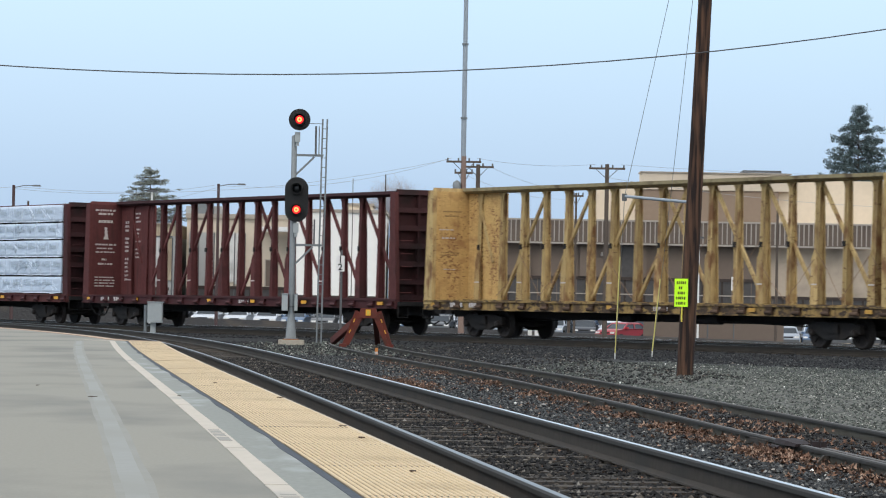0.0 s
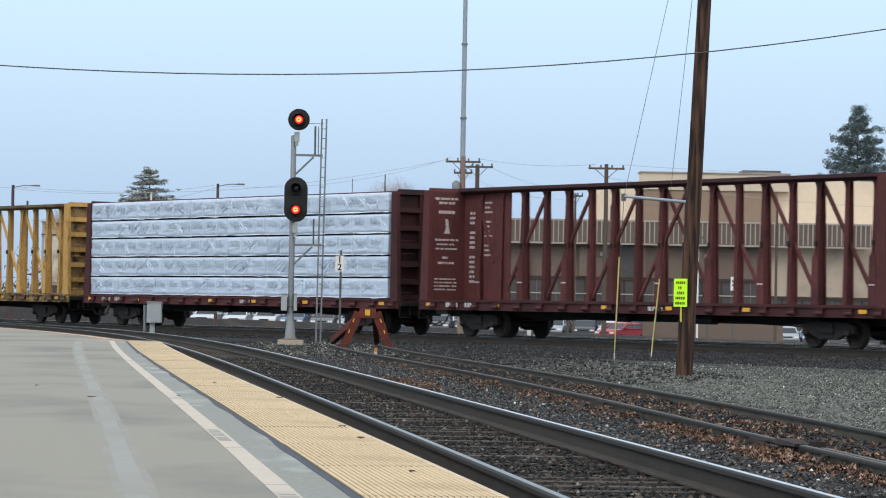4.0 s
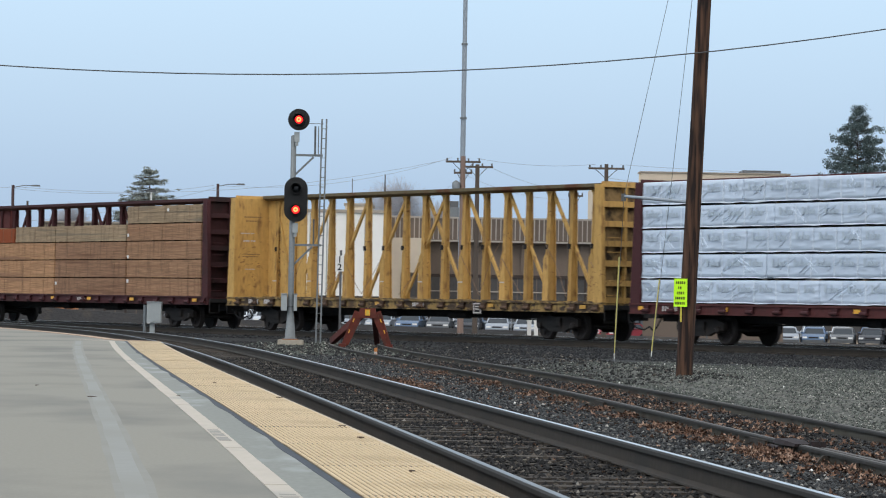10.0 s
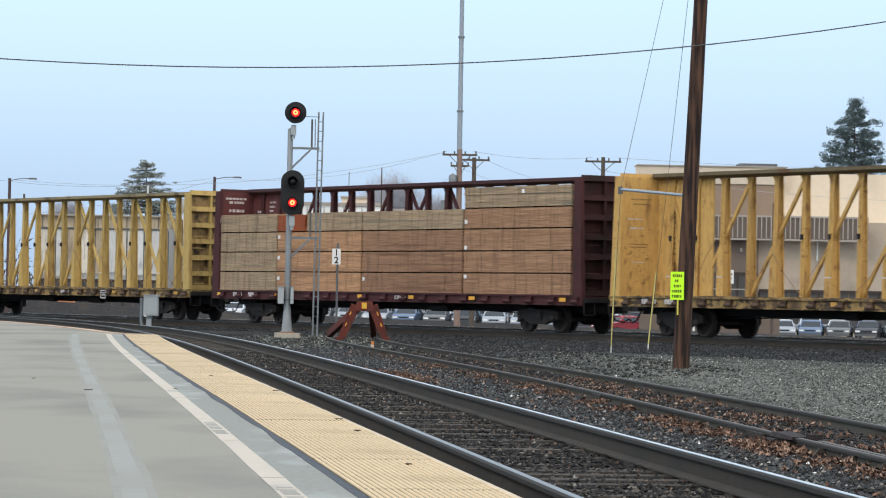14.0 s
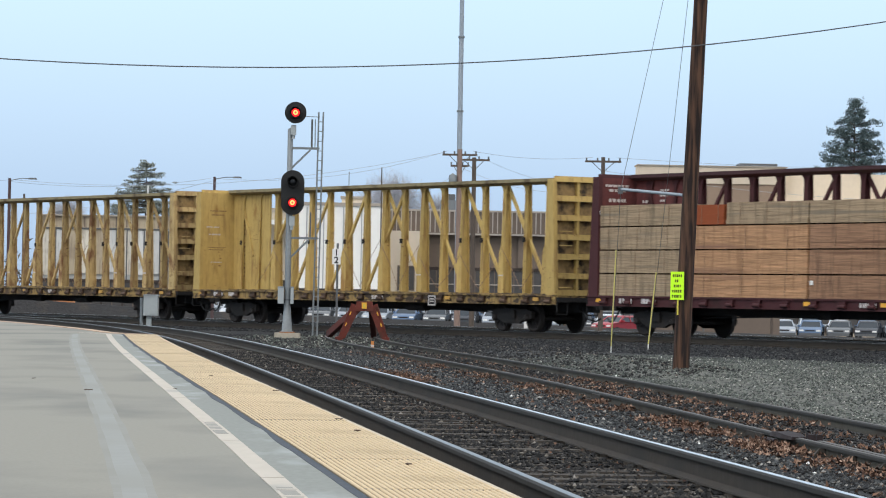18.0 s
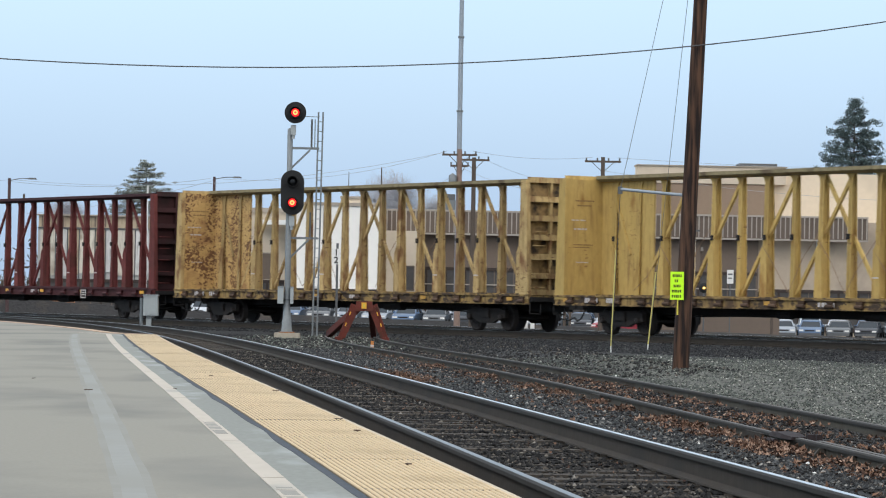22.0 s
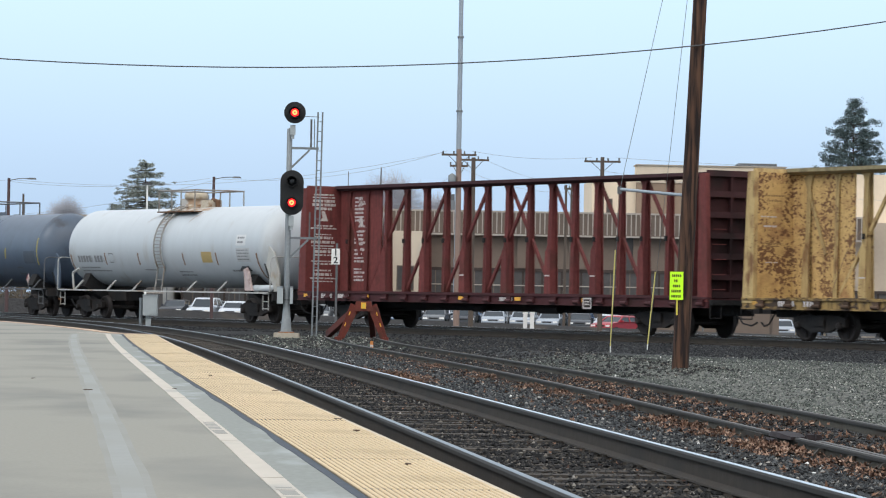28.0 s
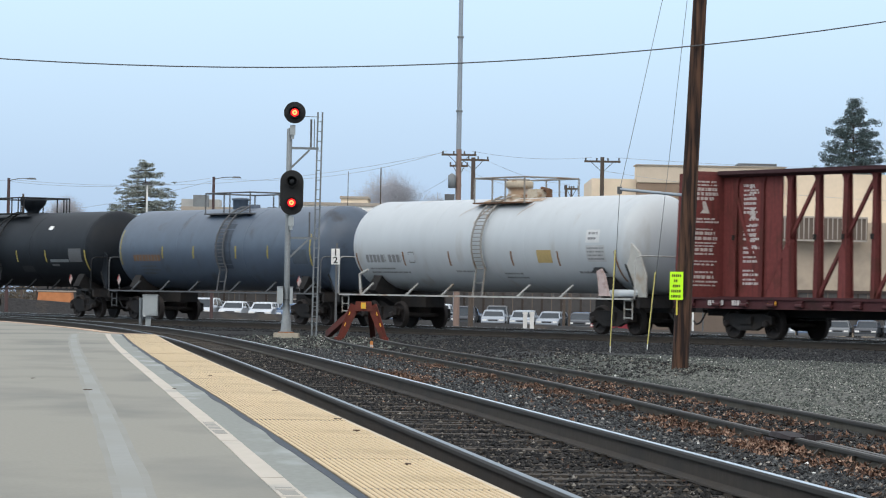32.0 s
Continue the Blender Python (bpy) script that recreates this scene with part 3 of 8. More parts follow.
def build_tracks():
    main = thing("railway_track", pose(0, 0, 0), "curved railway track with shiny rails on dark ties beside the platform", "track", kind="structure")
    line = lambda y, o: side_of(main_x, y, o)
    ys = [-36 + 1.5 * i for i in range(124)]
    for off, top_mat in ((-0.7535, "rail_top"), (0.7535, "rail_bright")):
        rail(line, off, 0.0, main, top_mat, ys)
    tie = Shape()
    tie.frustum((0, 0, -0.17), (2.6, 0.24), (2.58, 0.21), 0.175)
    tie_me = tie.mesh("tie")
    tie_me.materials.append(M["tie"])
    plate = Shape().frustum((0, 0, 0), (0.30, 0.15), (0.24, 0.10), 0.016)
    for sx in (-1, 1):
        for sy in (-0.055, 0.055):
            plate.box(min(sx * 0.075, sx * 0.105), max(sx * 0.075, sx * 0.105), sy - 0.012, sy + 0.012, 0.014, 0.040)
    plate_me = plate.mesh("tie_plate")
    y = -26.0
    i = 0
    while y < 140:
        x, d = main_x(y), (main_x(y + 0.1) - main_x(y - 0.1)) / 0.2
        part("tie", tie_me, "tie", main, m=pose(x + random.uniform(-0.05, 0.05), y, -0.185 + random.uniform(-0.012, 0.006), rz=-math.degrees(math.atan(d)) + random.uniform(-1, 1)))
        if 13 < y < 62:
            for o in (-0.7535, 0.7535):
                px, py = side_of(main_x, y, o)
                part("tie_plate", plate_me, "tie", main, m=pose(px, py, -0.205 + random.uniform(-0.014, 0.006), rz=-math.degrees(math.atan(d)) + random.uniform(-7, 7)))
        y += 0.52
        i += 1
    sid = thing("stub_siding", pose(0, 0, 0), "disused stub siding with rusty rails sunk in leaf litter", "track", kind="structure")
    line = lambda y, o: side_of(siding_x, y, o)
    ys = [-32 + 1.5 * i for i in range(90)]
    for off in (-0.7535, 0.7535):
        rail(line, off, SIDING_Z, sid, "rail_dull", ys, "rail_moss")
    y = -20.0
    while y < 102:
        x, d = siding_x(y), (siding_x(y + 0.1) - siding_x(y - 0.1)) / 0.2
        part("tie", tie_me, "tie", sid, m=pose(x + random.uniform(-0.05, 0.05), y, SIDING_Z - 0.215 + random.uniform(-0.02, 0.0), rz=-math.degrees(math.atan(d)) + random.uniform(-2, 2)))
        y += 0.6
    # joint bars on the near siding rail
    for y in (32.5, 44.5):
        p, q = line(y - 0.45, -0.80), line(y + 0.45, -0.80)
        part("joint_bar", Shape().beam((*p, SIDING_Z - 0.08), (*q, SIDING_Z - 0.08), 0.035, 0.10), "rail_rust", sid, "rusty joint bar")
    # chairs that brace the near siding rail, and a check bar inside it
    for y in (26.6, 27.9, 29.2):
        p = line(y, -0.84)
        part("rail_brace", Shape().frustum((p[0], p[1], SIDING_Z - 0.17), (0.16, 0.10), (0.05, 0.08), 0.13, (0.05, 0)), "rail_rust", sid, "rusty rail brace")
    bar = Shape()
    bar.sweep([[(*line(y, o), SIDING_Z + z) for o, z in ((-0.68, -0.10), (-0.62, -0.10), (-0.62, -0.005), (-0.68, -0.005))] for y in [18 + 1.5 * i for i in range(9)]])
    part("check_bar", bar, "rail_dull", sid, "rusty check bar")
    p = line(31.0, -0.7535)
    dr = thing("derail", pose(p[0], p[1], SIDING_Z, rz=math.degrees(math.atan((siding_x(30.9) - siding_x(31.1)) / 0.2))), "dark rust-maroon derail block clamped over the siding rail", "derail")
    part("wedge", Shape().sweep([[(a * w, y, z) for a, z in ((-1, -0.02), (1, -0.02), (0.8, h), (-0.8, h))] for y, w, h in ((-0.55, 0.08, 0.006), (-0.2, 0.12, 0.022), (0.3, 0.12, 0.025), (0.58, 0.07, 0.008))]), "derail", dr)
    part("base_plate", Shape().box(-0.30, 0.24, -0.30, 0.34, -0.15, -0.12), "rail_rust", dr)
    for hx, hy, hs in ((0.20, -0.1, 0.05), (0.26, 0.18, 0.04), (0.14, 0.32, 0.045), (0.30, 0.02, 0.035)):
        part("lug", Shape().frustum((hx, hy, -0.10), (hs * 2, hs * 2.4), (hs * 1.4, hs * 1.6), 0.09 + hs * 0.5), "derail", dr)
    part("hinge", Shape().tube((-0.16, -0.22, -0.06), (-0.16, 0.26, -0.06), 0.035, n=8), "derail", dr)
    for k, (o, name, lab) in enumerate(((0.0, "freight_track", "straight freight track on a dark ballast bed"), (-4.75, "second_freight_track", "empty second track behind the freight train"))):
        tr = thing(name, pose(0, 0, 0), lab, "track", kind="structure")
        line = lambda s, f: on_track(s, f + o)
        ss = [-150 + 15 * i for i in range(19)]
        for off in (-0.7535, 0.7535):
            # second track's webs take the pale colour that paints their glint
            rail(line, off, 0.0, tr, "rail_bright", ss, *(("rail_pale",) if k else ()))
        ties = Shape()
        for i in range(430):
            c = on_track(-140 + 0.55 * i, o)
            a, b = c - TN * 1.3, c + TN * 1.3
            ties.beam((a.x, a.y, -0.245), (b.x, b.y, -0.245), 0.22, 0.14)
        part("ties", ties, "tie", tr, kind="stuff")


# ---- platform ----
PZ = 0.20


def edge_x(y):
    """The platform's edge; past the end of its tactile strip it swings away from the track."""
    yy = min(y, 61.2)
    x = 5.07908e-6 * yy ** 3 - 4.77541e-4 * yy ** 2 - 0.1035928 * yy + 1.741271
    if y > 61.2:
        x -= 0.9 * min(1.0, (y - 61.2) / 1.5)
        u = max(0.0, y - 62.7)
        x -= 0.19 * u + 0.0025 * u * u
    return x


def plat(y, off):
    """A place on the platform, off metres back from its edge."""
    if y > 61.1:
        return edge_x(y) - off, y
    return side_of(edge_x, y, -off)


def strip(ys, o0, o1, z0, z1, wob0=0.0, wob1=0.0, seed=0.0):
    sh = Shape()
    rings = []
    for y in ys:
        a = o0 + wob0 * noise.noise(Vector((y * 0.45, seed, 0)))
        b = o1 + wob1 * noise.noise(Vector((y * 0.55, seed + 7, 0)))
        p, q = plat(y, a), plat(y, b)
        rings.append([(p[0], p[1], z1), (q[0], q[1], z1), (q[0], q[1], z0), (p[0], p[1], z0)])
    return sh.sweep(rings)


def ribbon(ys, o0, o1, z, wob, seed):
    """A film of paint on the slab."""
    sh = Shape()
    rows = []
    for y in ys:
        a = wob * noise.noise(Vector((y * 0.45, seed, 0)))
        b = wob * noise.noise(Vector((y * 0.55, seed + 7, 0)))
        p, q = plat(y, o1 + b), plat(y, o0 + a)
        rows.append([(p[0], p[1], z), (q[0], q[1], z)])
    return sh.sweep(rows, closed_ring=False)


def build_platform():
    ob = thing("platform", pose(0, 0, 0), "low grey concrete station platform with a buff tactile edge", "platform", kind="structure")
    ys = [-24 + 1.5 * i for i in range(18)] + [3 + 0.75 * i for i in range(78)]
    end = [61.2, 62.4] + [63.5 + 1.5 * i for i in range(30)]
    slab = Shape()
    rings = []
    for y in [-24.0 + 1.5 * i for i in range(57)] + end:
        o = 0.03 if y < 61.2 else 0.10
        p = plat(y, o)
        rings.append([(p[0], p[1], PZ), (-60, p[1], PZ), (-60, p[1], -0.5), (p[0], p[1], -0.5)])
    part("slab", slab.sweep(rings), "concrete", ob)
    # edge face coloured as dark as it is in shade
    part("edge_beam", strip(ys, 0.0, 0.03, -0.42, PZ + 0.004), "edge", ob, "concrete platform edge, its side coloured dark for shade")
    part("edge_beam", strip(end, 0.0, 0.22, -0.42, PZ + 0.010, 0.02, 0.02), mat("pinkish worn edge", (0.46, 0.33, 0.24), 0.9, grain=9, amount=0.25, stain=(0.3, 0.24, 0.19), stain_amount=0.35), ob, "worn pinkish edging")
    part("margin", strip(ys, 0.63, 0.86, PZ - 0.05, PZ + 0.0014, 0.0, 0.0), "concrete_b", ob, "grey concrete margin")
    fine = [-24 + 0.5 * i for i in range(54)] + [3 + 0.25 * i for i in range(234)]
    part("tar_joint", strip(fine, 0.596, 0.646, PZ - 0.05, PZ + 0.004, 0.0, 0.028, 3.0), "joint", ob, "uneven dark tar joint")
    # the white line was laid in lengths, with worn places between them
    marks = random.Random(5)
    y = -22.0
    while y < 61:
        n = marks.choice((2.6, 3.4, 4.4))
        part("line", strip([y + n * i / 8 for i in range(9)], 0.845, 0.945, PZ - 0.01, PZ + 0.003, 0.006, 0.006, y), "line", ob, "worn white safety line")
        y += n + 0.04
    for y0, y1, cross in ((18.45, 20.0, (0.30, 0.62)), (11.6, 13.45, (0.18, 0.42, 0.66, 0.9))):
        part("line_stencil", strip([y0 + (y1 - y0) * i / 6 for i in range(7)], 0.862, 0.928, PZ - 0.01, PZ + 0.0042, 0.008, 0.008, y0), "stencil_grey", ob, "worn grey stencil on the safety line")
        for u in cross:
            yc = y0 + (y1 - y0) * u
            part("line_scrap", strip([yc, yc + 0.06], 0.855, 0.935, PZ - 0.01, PZ + 0.0052), "line", ob, "white bar across the stencil")
    part("stripe", ribbon(fine[::2], 1.42, 1.59, PZ + 0.0003, 0.015, 11.0), "faint_edge", ob, "faint worn painted stripe")
    part("stripe_core", ribbon(fine[::2], 1.455, 1.555, PZ + 0.0006, 0.012, 19.0), "faint", ob, "faint worn painted stripe")
    # thin pale strip on top, lighter than the edge face
    part("nosing", ribbon(fine, -0.001, 0.022, PZ + 0.0055, 0.0, 2.0), "nosing", ob, "pale nosing")
    # tactile tiles: plates with low ridges that run along the edge
    step = 2.4
    tile = Shape()
    tile.box(-0.291, 0.291, -step / 2 + 0.010, step / 2 - 0.010, -0.04, 0.006)
    for i in range(22):
        p = -0.2763 + i * 0.0263
        tile.sweep([[(p - 0.0085, y, 0.006), (p + 0.0085, y, 0.006), (p + 0.0060, y, 0.0105), (p - 0.0060, y, 0.0105)] for y in (-1.185, 1.185)])
    me = tile.mesh("tactile_tile")
    me.materials.append(M["tactile_groove"])
    me.materials.append(M["tactile"])
    for p in me.polygons:
        p.material_index = 0 if p.index < 6 else 1
    y = -18.95
    while y < 60.5:
        p = plat(y, 0.315)
        d = (edge_x(y + 0.1) - edge_x(y - 0.1)) / 0.2
        part("tactile_tile", me, "tactile", ob, m=pose(p[0], p[1], PZ + 0.002 + random.uniform(-0.002, 0.002), rz=math.degrees(-math.atan(d))))
        y += step / math.hypot(1, d)
        q0, q1 = plat(y - step / 2, 0.05), plat(y - step / 2, 0.58)
        part("plate_joint", Shape().beam((q0[0], q0[1], PZ + 0.004), (q1[0], q1[1], PZ + 0.004), 0.026, 0.013), "edge", ob, "dirt-filled joint between tactile plates")
    for y, o, w in ((20.6, 0.06, 0.05), (18.9, 0.10, 0.04), (15.2, 0.20, 0.03), (26.5, 0.05, 0.05), (31.0, 0.35, 0.03)):
        p = plat(y, o)
        part("scuff", Shape().box(p[0] - w / 2, p[0] + w / 2, p[1] - 0.03, p[1] + 0.03, PZ + 0.008, PZ + 0.0165), "dunnage", ob, "small dark scuff on the tactile edge")
    for y, o, w in ((29.6, 2.0, 0.02), (30.5, 2.5, 0.02), (26.4, 1.55, 0.06), (27.0, 0.84, 0.025)):
        p = plat(y, o)
        part("scuff", Shape().box(p[0] - w / 2, p[0] + w / 2, p[1] - 0.06, p[1] + 0.06, PZ - 0.01, PZ + 0.0045), "dunnage", ob, "small dark mark on the concrete")


M["stencil_grey"] = mat("worn grey stencil", (0.27, 0.265, 0.24), 0.85, grain=30, amount=0.2, stain=(0.40, 0.37, 0.32), stain_amount=0.35, stain_scale=5.0)
M["nosing"] = mat("pale nosing", (0.50, 0.43, 0.33), 0.85, grain=14, amount=0.25)
M["derail"] = mat("dark maroon rust", (0.021, 0.014, 0.015), 0.85, grain=14, amount=0.5, stain=(0.012, 0.010, 0.010), stain_amount=0.35, stain_scale=6)
M["rail_side"] = mat("grey-brown rail head side", (0.040, 0.037, 0.033), 0.7, 0.3, grain=18, amount=0.3)
M["faint_edge"] = mat("worn stripe edge", (0.250, 0.252, 0.230), 0.85, grain=12, amount=0.08, stain=(0.236, 0.238, 0.211), stain_amount=0.55, stain_scale=1.2, bump=0.05)
# groove colour darker than the ridges, for contrast between them
M["tactile_groove"] = mat("darker tile groove", (0.17, 0.128, 0.08), 0.9, grain=20, amount=0.25)


# ---- loose stones and leaves ----
STONE_F = [(0, 2, 4), (2, 1, 4), (1, 3, 4), (3, 0, 4), (2, 0, 5), (1, 2, 5), (3, 1, 5), (0, 3, 5)]


def stones(name, places, size, material, label, seed):
    rg = np.random.RandomState(seed)
    n = len(places)
    base = np.array([(-1, 0, 0), (1, 0, 0), (0, -1, 0), (0, 1, 0), (0, 0, 1), (0, 0, -1)], float)
    v = base[None] * (0.6 + 0.8 * rg.rand(n, 6, 1)) * (np.array(size)[None, None] if np.ndim(size) else size) * (0.55 + 0.9 * rg.rand(n, 1, 1))
    v += 0.25 * size * (rg.rand(n, 6, 3) - 0.5)
    a = rg.rand(n) * 6.283
    c, s = np.cos(a)[:, None], np.sin(a)[:, None]
    v = np.stack([v[..., 0] * c - v[..., 1] * s, v[..., 0] * s + v[..., 1] * c, v[..., 2] * 0.75], -1) + np.array(places)[:, None]
    f = (np.array(STONE_F)[None] + 6 * np.arange(n)[:, None, None]).reshape(-1, 3)
    me = bpy.data.meshes.new(name)
    me.from_pydata(v.reshape(-1, 3).tolist(), [], f.tolist())
    me.materials.append(M[material])
    return tagged(new(name, me), label, "ballast", kind="stuff")


def build_litter():
    rg = random.Random(11)
    spots = []
    for _ in range(80000):      # between and beside the platform track's rails
        y = 13 + 55 * rg.random() ** 1.8
        o = rg.uniform(-1.35, 2.0)
        if abs(abs(o) - 0.7535) < 0.09:
            continue
        x, yy = side_of(main_x, y, o)
        spots.append((x, yy, ground_z(x, yy) + rg.uniform(-0.015, 0.025)))
    stones("ballast", spots, 0.018, "stone", "dark crushed-stone ballast round the ties", 3)
    spots = []
    for _ in range(34000):
        y = 20 + 60 * rg.random() ** 1.6
        x = siding_x(y) + rg.uniform(-1.6, 1.4)
        if abs(abs(x - siding_x(y)) - 0.76) < 0.1 or x - main_x(y) < 1.3:
            continue
        spots.append((x, y, ground_z(x, y) + rg.uniform(-0.01, 0.02)))
    stones("siding_ballast", spots, 0.018, "stone", "dark ballast between the sunken siding rails", 4)
    spots = []
    for _ in range(60000):
        y = 27 + 48 * rg.random() ** 1.15
        x = siding_x(y) + 0.95 + 9 * rg.random() ** 1.2
        b = behind(x, y)
        if b > -4.5 or x > 0.155 * y or (b > -13.2 + 2.5 * noise.noise(Vector((x * 0.4, y * 0.25, 2))) and rg.random() < 0.93):
            continue
        spots.append((x, y, ground_z(x, y) + rg.uniform(-0.01, 0.012)))
    stones("gravel", spots, 0.017, "gravel", "pale grey gravel on the open strip beside the siding", 5)
    # coarse mixed stone round the foot of the signal and the siding's end
    spots, dark = [], []
    for _ in range(6500):
        x, y = rg.gauss(-3.6, 1.1), rg.uniform(84, 108)
        if x - main_x(y) < 1.3 or behind(x, y) > -2.6:
            continue
        (spots if rg.random() < 0.45 else dark).append((x, y, ground_z(x, y) + rg.uniform(-0.01, 0.03)))
    stones("loose_stone", spots, 0.045, "gravel", "pale loose stone round the signal's foot", 7)
    stones("dark_stone", dark, 0.045, "stone", "dark loose stone round the signal's foot", 8)
    spots = []
    for _ in range(30000):      # shoulder of the freight track
        p = on_track(rg.uniform(-16, 46), rg.uniform(1.7, 12.0))
        spots.append((p.x, p.y, ground_z(p.x, p.y) + rg.uniform(-0.02, 0.02)))
    stones("shoulder_ballast", spots, 0.032, "soot_stone", "dark ballast on the freight track's shoulder", 9)
    spots = []
    for _ in range(36000):      # the strip between the two tracks
        y = 24 + 78 * rg.random() ** 1.3
        a_, b_ = main_x(y) + 1.35, siding_x(y) - 1.0
        if b_ - a_ < 0.15:
            continue
        x = rg.uniform(a_, b_)
        spots.append((x, y, ground_z(x, y) + rg.uniform(-0.012, 0.02)))
    stones("strip_ballast", spots, 0.018, "greystone", "mid-grey crushed stone between the two tracks", 10)
    spots = []
    for _ in range(6000):
        y = rg.uniform(58, 100)
        x = siding_x(y) + rg.uniform(-1.2, 4.0)
        if abs(abs(x - siding_x(y)) - 0.76) < 0.1 or behind(x, y) > -3.0:
            continue
        spots.append((x, y, ground_z(x, y) + rg.uniform(-0.012, 0.02)))
    stones("far_siding_ballast", spots, 0.03, "stone", "dark ballast along the siding's far end", 12)
    # dry leaves: bent scraps, drifted against the siding rails and heaped in places
    v, f = [], []

    def leaf(x, y, z, s):
        """A lobed leaf that has curled up along its midrib as it dried."""
        a, k = rg.random() * 6.283, len(v)
        curl, roll, pitch = rg.uniform(0.3, 1.3), rg.uniform(-0.8, 0.8), rg.uniform(-0.5, 0.5)
        ca, sa = math.cos(a), math.sin(a)
        v.append((x, y, z))
        for i in range(8):
            t = 0.785 * i + rg.uniform(-0.15, 0.15)
            r = (1.05 if i % 2 == 0 else 0.58) * rg.uniform(0.85, 1.15)
            u, w = r * math.cos(t), 0.62 * r * math.sin(t)
            up = curl * w * w * 1.6 + roll * w + pitch * u
            v.append((x + s * (u * ca - w * sa), y + s * (u * sa + w * ca), z + s * max(-0.25, up)))
        f.extend([(k, k + 1 + i, k + 1 + (i + 1) % 8) for i in range(8)])

    for _ in range(3600):
        y = 19 + 60 * rg.random() ** 1.4
        o = rg.choice((rg.gauss(-0.98, 0.09), rg.gauss(-1.15, 0.25), rg.gauss(-0.35, 0.3), rg.gauss(0.45, 0.15), rg.gauss(-1.6, 0.3)))
        if noise.noise(Vector((y * 0.55, o * 0.8, 5))) < -0.05 or abs(abs(o) - 0.7535) < 0.05:
            continue
        x, yy = side_of(siding_x, y, o)
        if x - main_x(yy) < 0.95:
            continue
        leaf(x, yy, ground_z(x, yy) + rg.uniform(0.012, 0.05), rg.uniform(0.018, 0.040))
    for _ in range(2300):       # scattered between the siding rails
        y = 22 + 34 * rg.random() ** 1.3
        o = rg.uniform(-0.66, 0.66)
        if noise.noise(Vector((y * 0.7, o * 0.9, 15))) < -0.1:
            continue
        x, yy = side_of(siding_x, y, o)
        leaf(x, yy, ground_z(x, yy) + rg.uniform(0.012, 0.05), rg.uniform(0.020, 0.042))
    for yc, n in ((24.0, 80), (25.8, 110), (27.6, 130), (29.4, 130), (30.5, 300), (31.2, 170), (33.4, 130), (35.3, 150), (37.0, 110), (40.5, 120), (43.0, 90), (47.0, 100), (50.0, 110), (56.0, 120), (64.0, 120)):
        for _ in range(int(1.25 * n)):
            u = rg.random() ** 1.5
            x, yy = side_of(siding_x, yc + rg.gauss(0, 0.34), -0.90 - 0.42 * u)
            leaf(x, yy, ground_z(x, yy) + 0.012 + (1 - u) * rg.uniform(0.0, 0.06), rg.uniform(0.020, 0.040))
    for _ in range(1900):       # along the platform track's outer rail
        y = 28 + 55 * rg.random()
        if noise.noise(Vector((y * 0.35, 2, 9))) < 0.0:
            continue
        x, yy = side_of(main_x, y, 0.95 + abs(rg.gauss(0, 0.3)))
        leaf(x, yy, ground_z(x, yy) + rg.uniform(0.012, 0.05), rg.uniform(0.02, 0.045))
    for _ in range(1700):        # a rusty drift beside the platform track
        x, yy = rg.gauss(-0.75, 0.28) + 0.0, rg.gauss(54.8, 2.0)
        x -= 0.10 * (yy - 54.8)
        leaf(x, yy, ground_z(x, yy) + rg.uniform(0.012, 0.06), rg.uniform(0.018, 0.036))
    for _ in range(210):        # a few between the rails
        y = 14 + 40 * rg.random()
        x, yy = side_of(main_x, y, rg.gauss(0.45, 0.2))
        leaf(x, yy, ground_z(x, yy) + rg.uniform(0.02, 0.04), rg.uniform(0.012, 0.024))
    me = bpy.data.meshes.new("dry_leaves")
    me.from_pydata(v, [], f)
    me.materials.append(M["leaf"])
    tagged(new("dry_leaves", me), "brown dry leaves drifted along the siding rails", "leaves", kind="stuff")
    # a few white scraps and pale stones
    spots = [(*side_of(siding_x, y, o), ground_z(*side_of(siding_x, y, o)) + 0.03) for y, o in ((26.0, -1.5), (27.5, -1.25), (24.0, -1.2), (31.0, -1.6), (36.0, 1.8), (52.0, 3.2), (58.0, 1.5), (45.0, -1.9), (70.0, 4.5))]
    stones("pale_stones", spots, 0.019, "dull_white", "a few pale stones lying on the ballast", 6)


build_ground()
build_tracks()
build_platform()
build_litter()


# ---- the train ----
CARS = []      # (thing, distance of its centre from the train's mark)
WHEELS = []    # (wheelset, its place on its truck)


def text_bars(rows, face, rnd, widths=(0.05, 0.16), gaps=(0.02, 0.02, 0.05)):
    """Rows of small plain bars that stand for lettering: rows of (u0, u1, v, h); face maps (u, v) to a place, normal outwards."""
    sh = Shape()
    for u0, u1, v, h in rows:
        u = u0
        while u < u1 - 0.02:
            w = min(rnd.uniform(*widths), u1 - u)
            a, b, c, d = (face(u, v), face(u + w, v), face(u + w, v + h), face(u, v + h))
            sh.add((a, b, c, d), [(0, 1, 2, 3)])
            u += w + rnd.choice(gaps)
    return sh


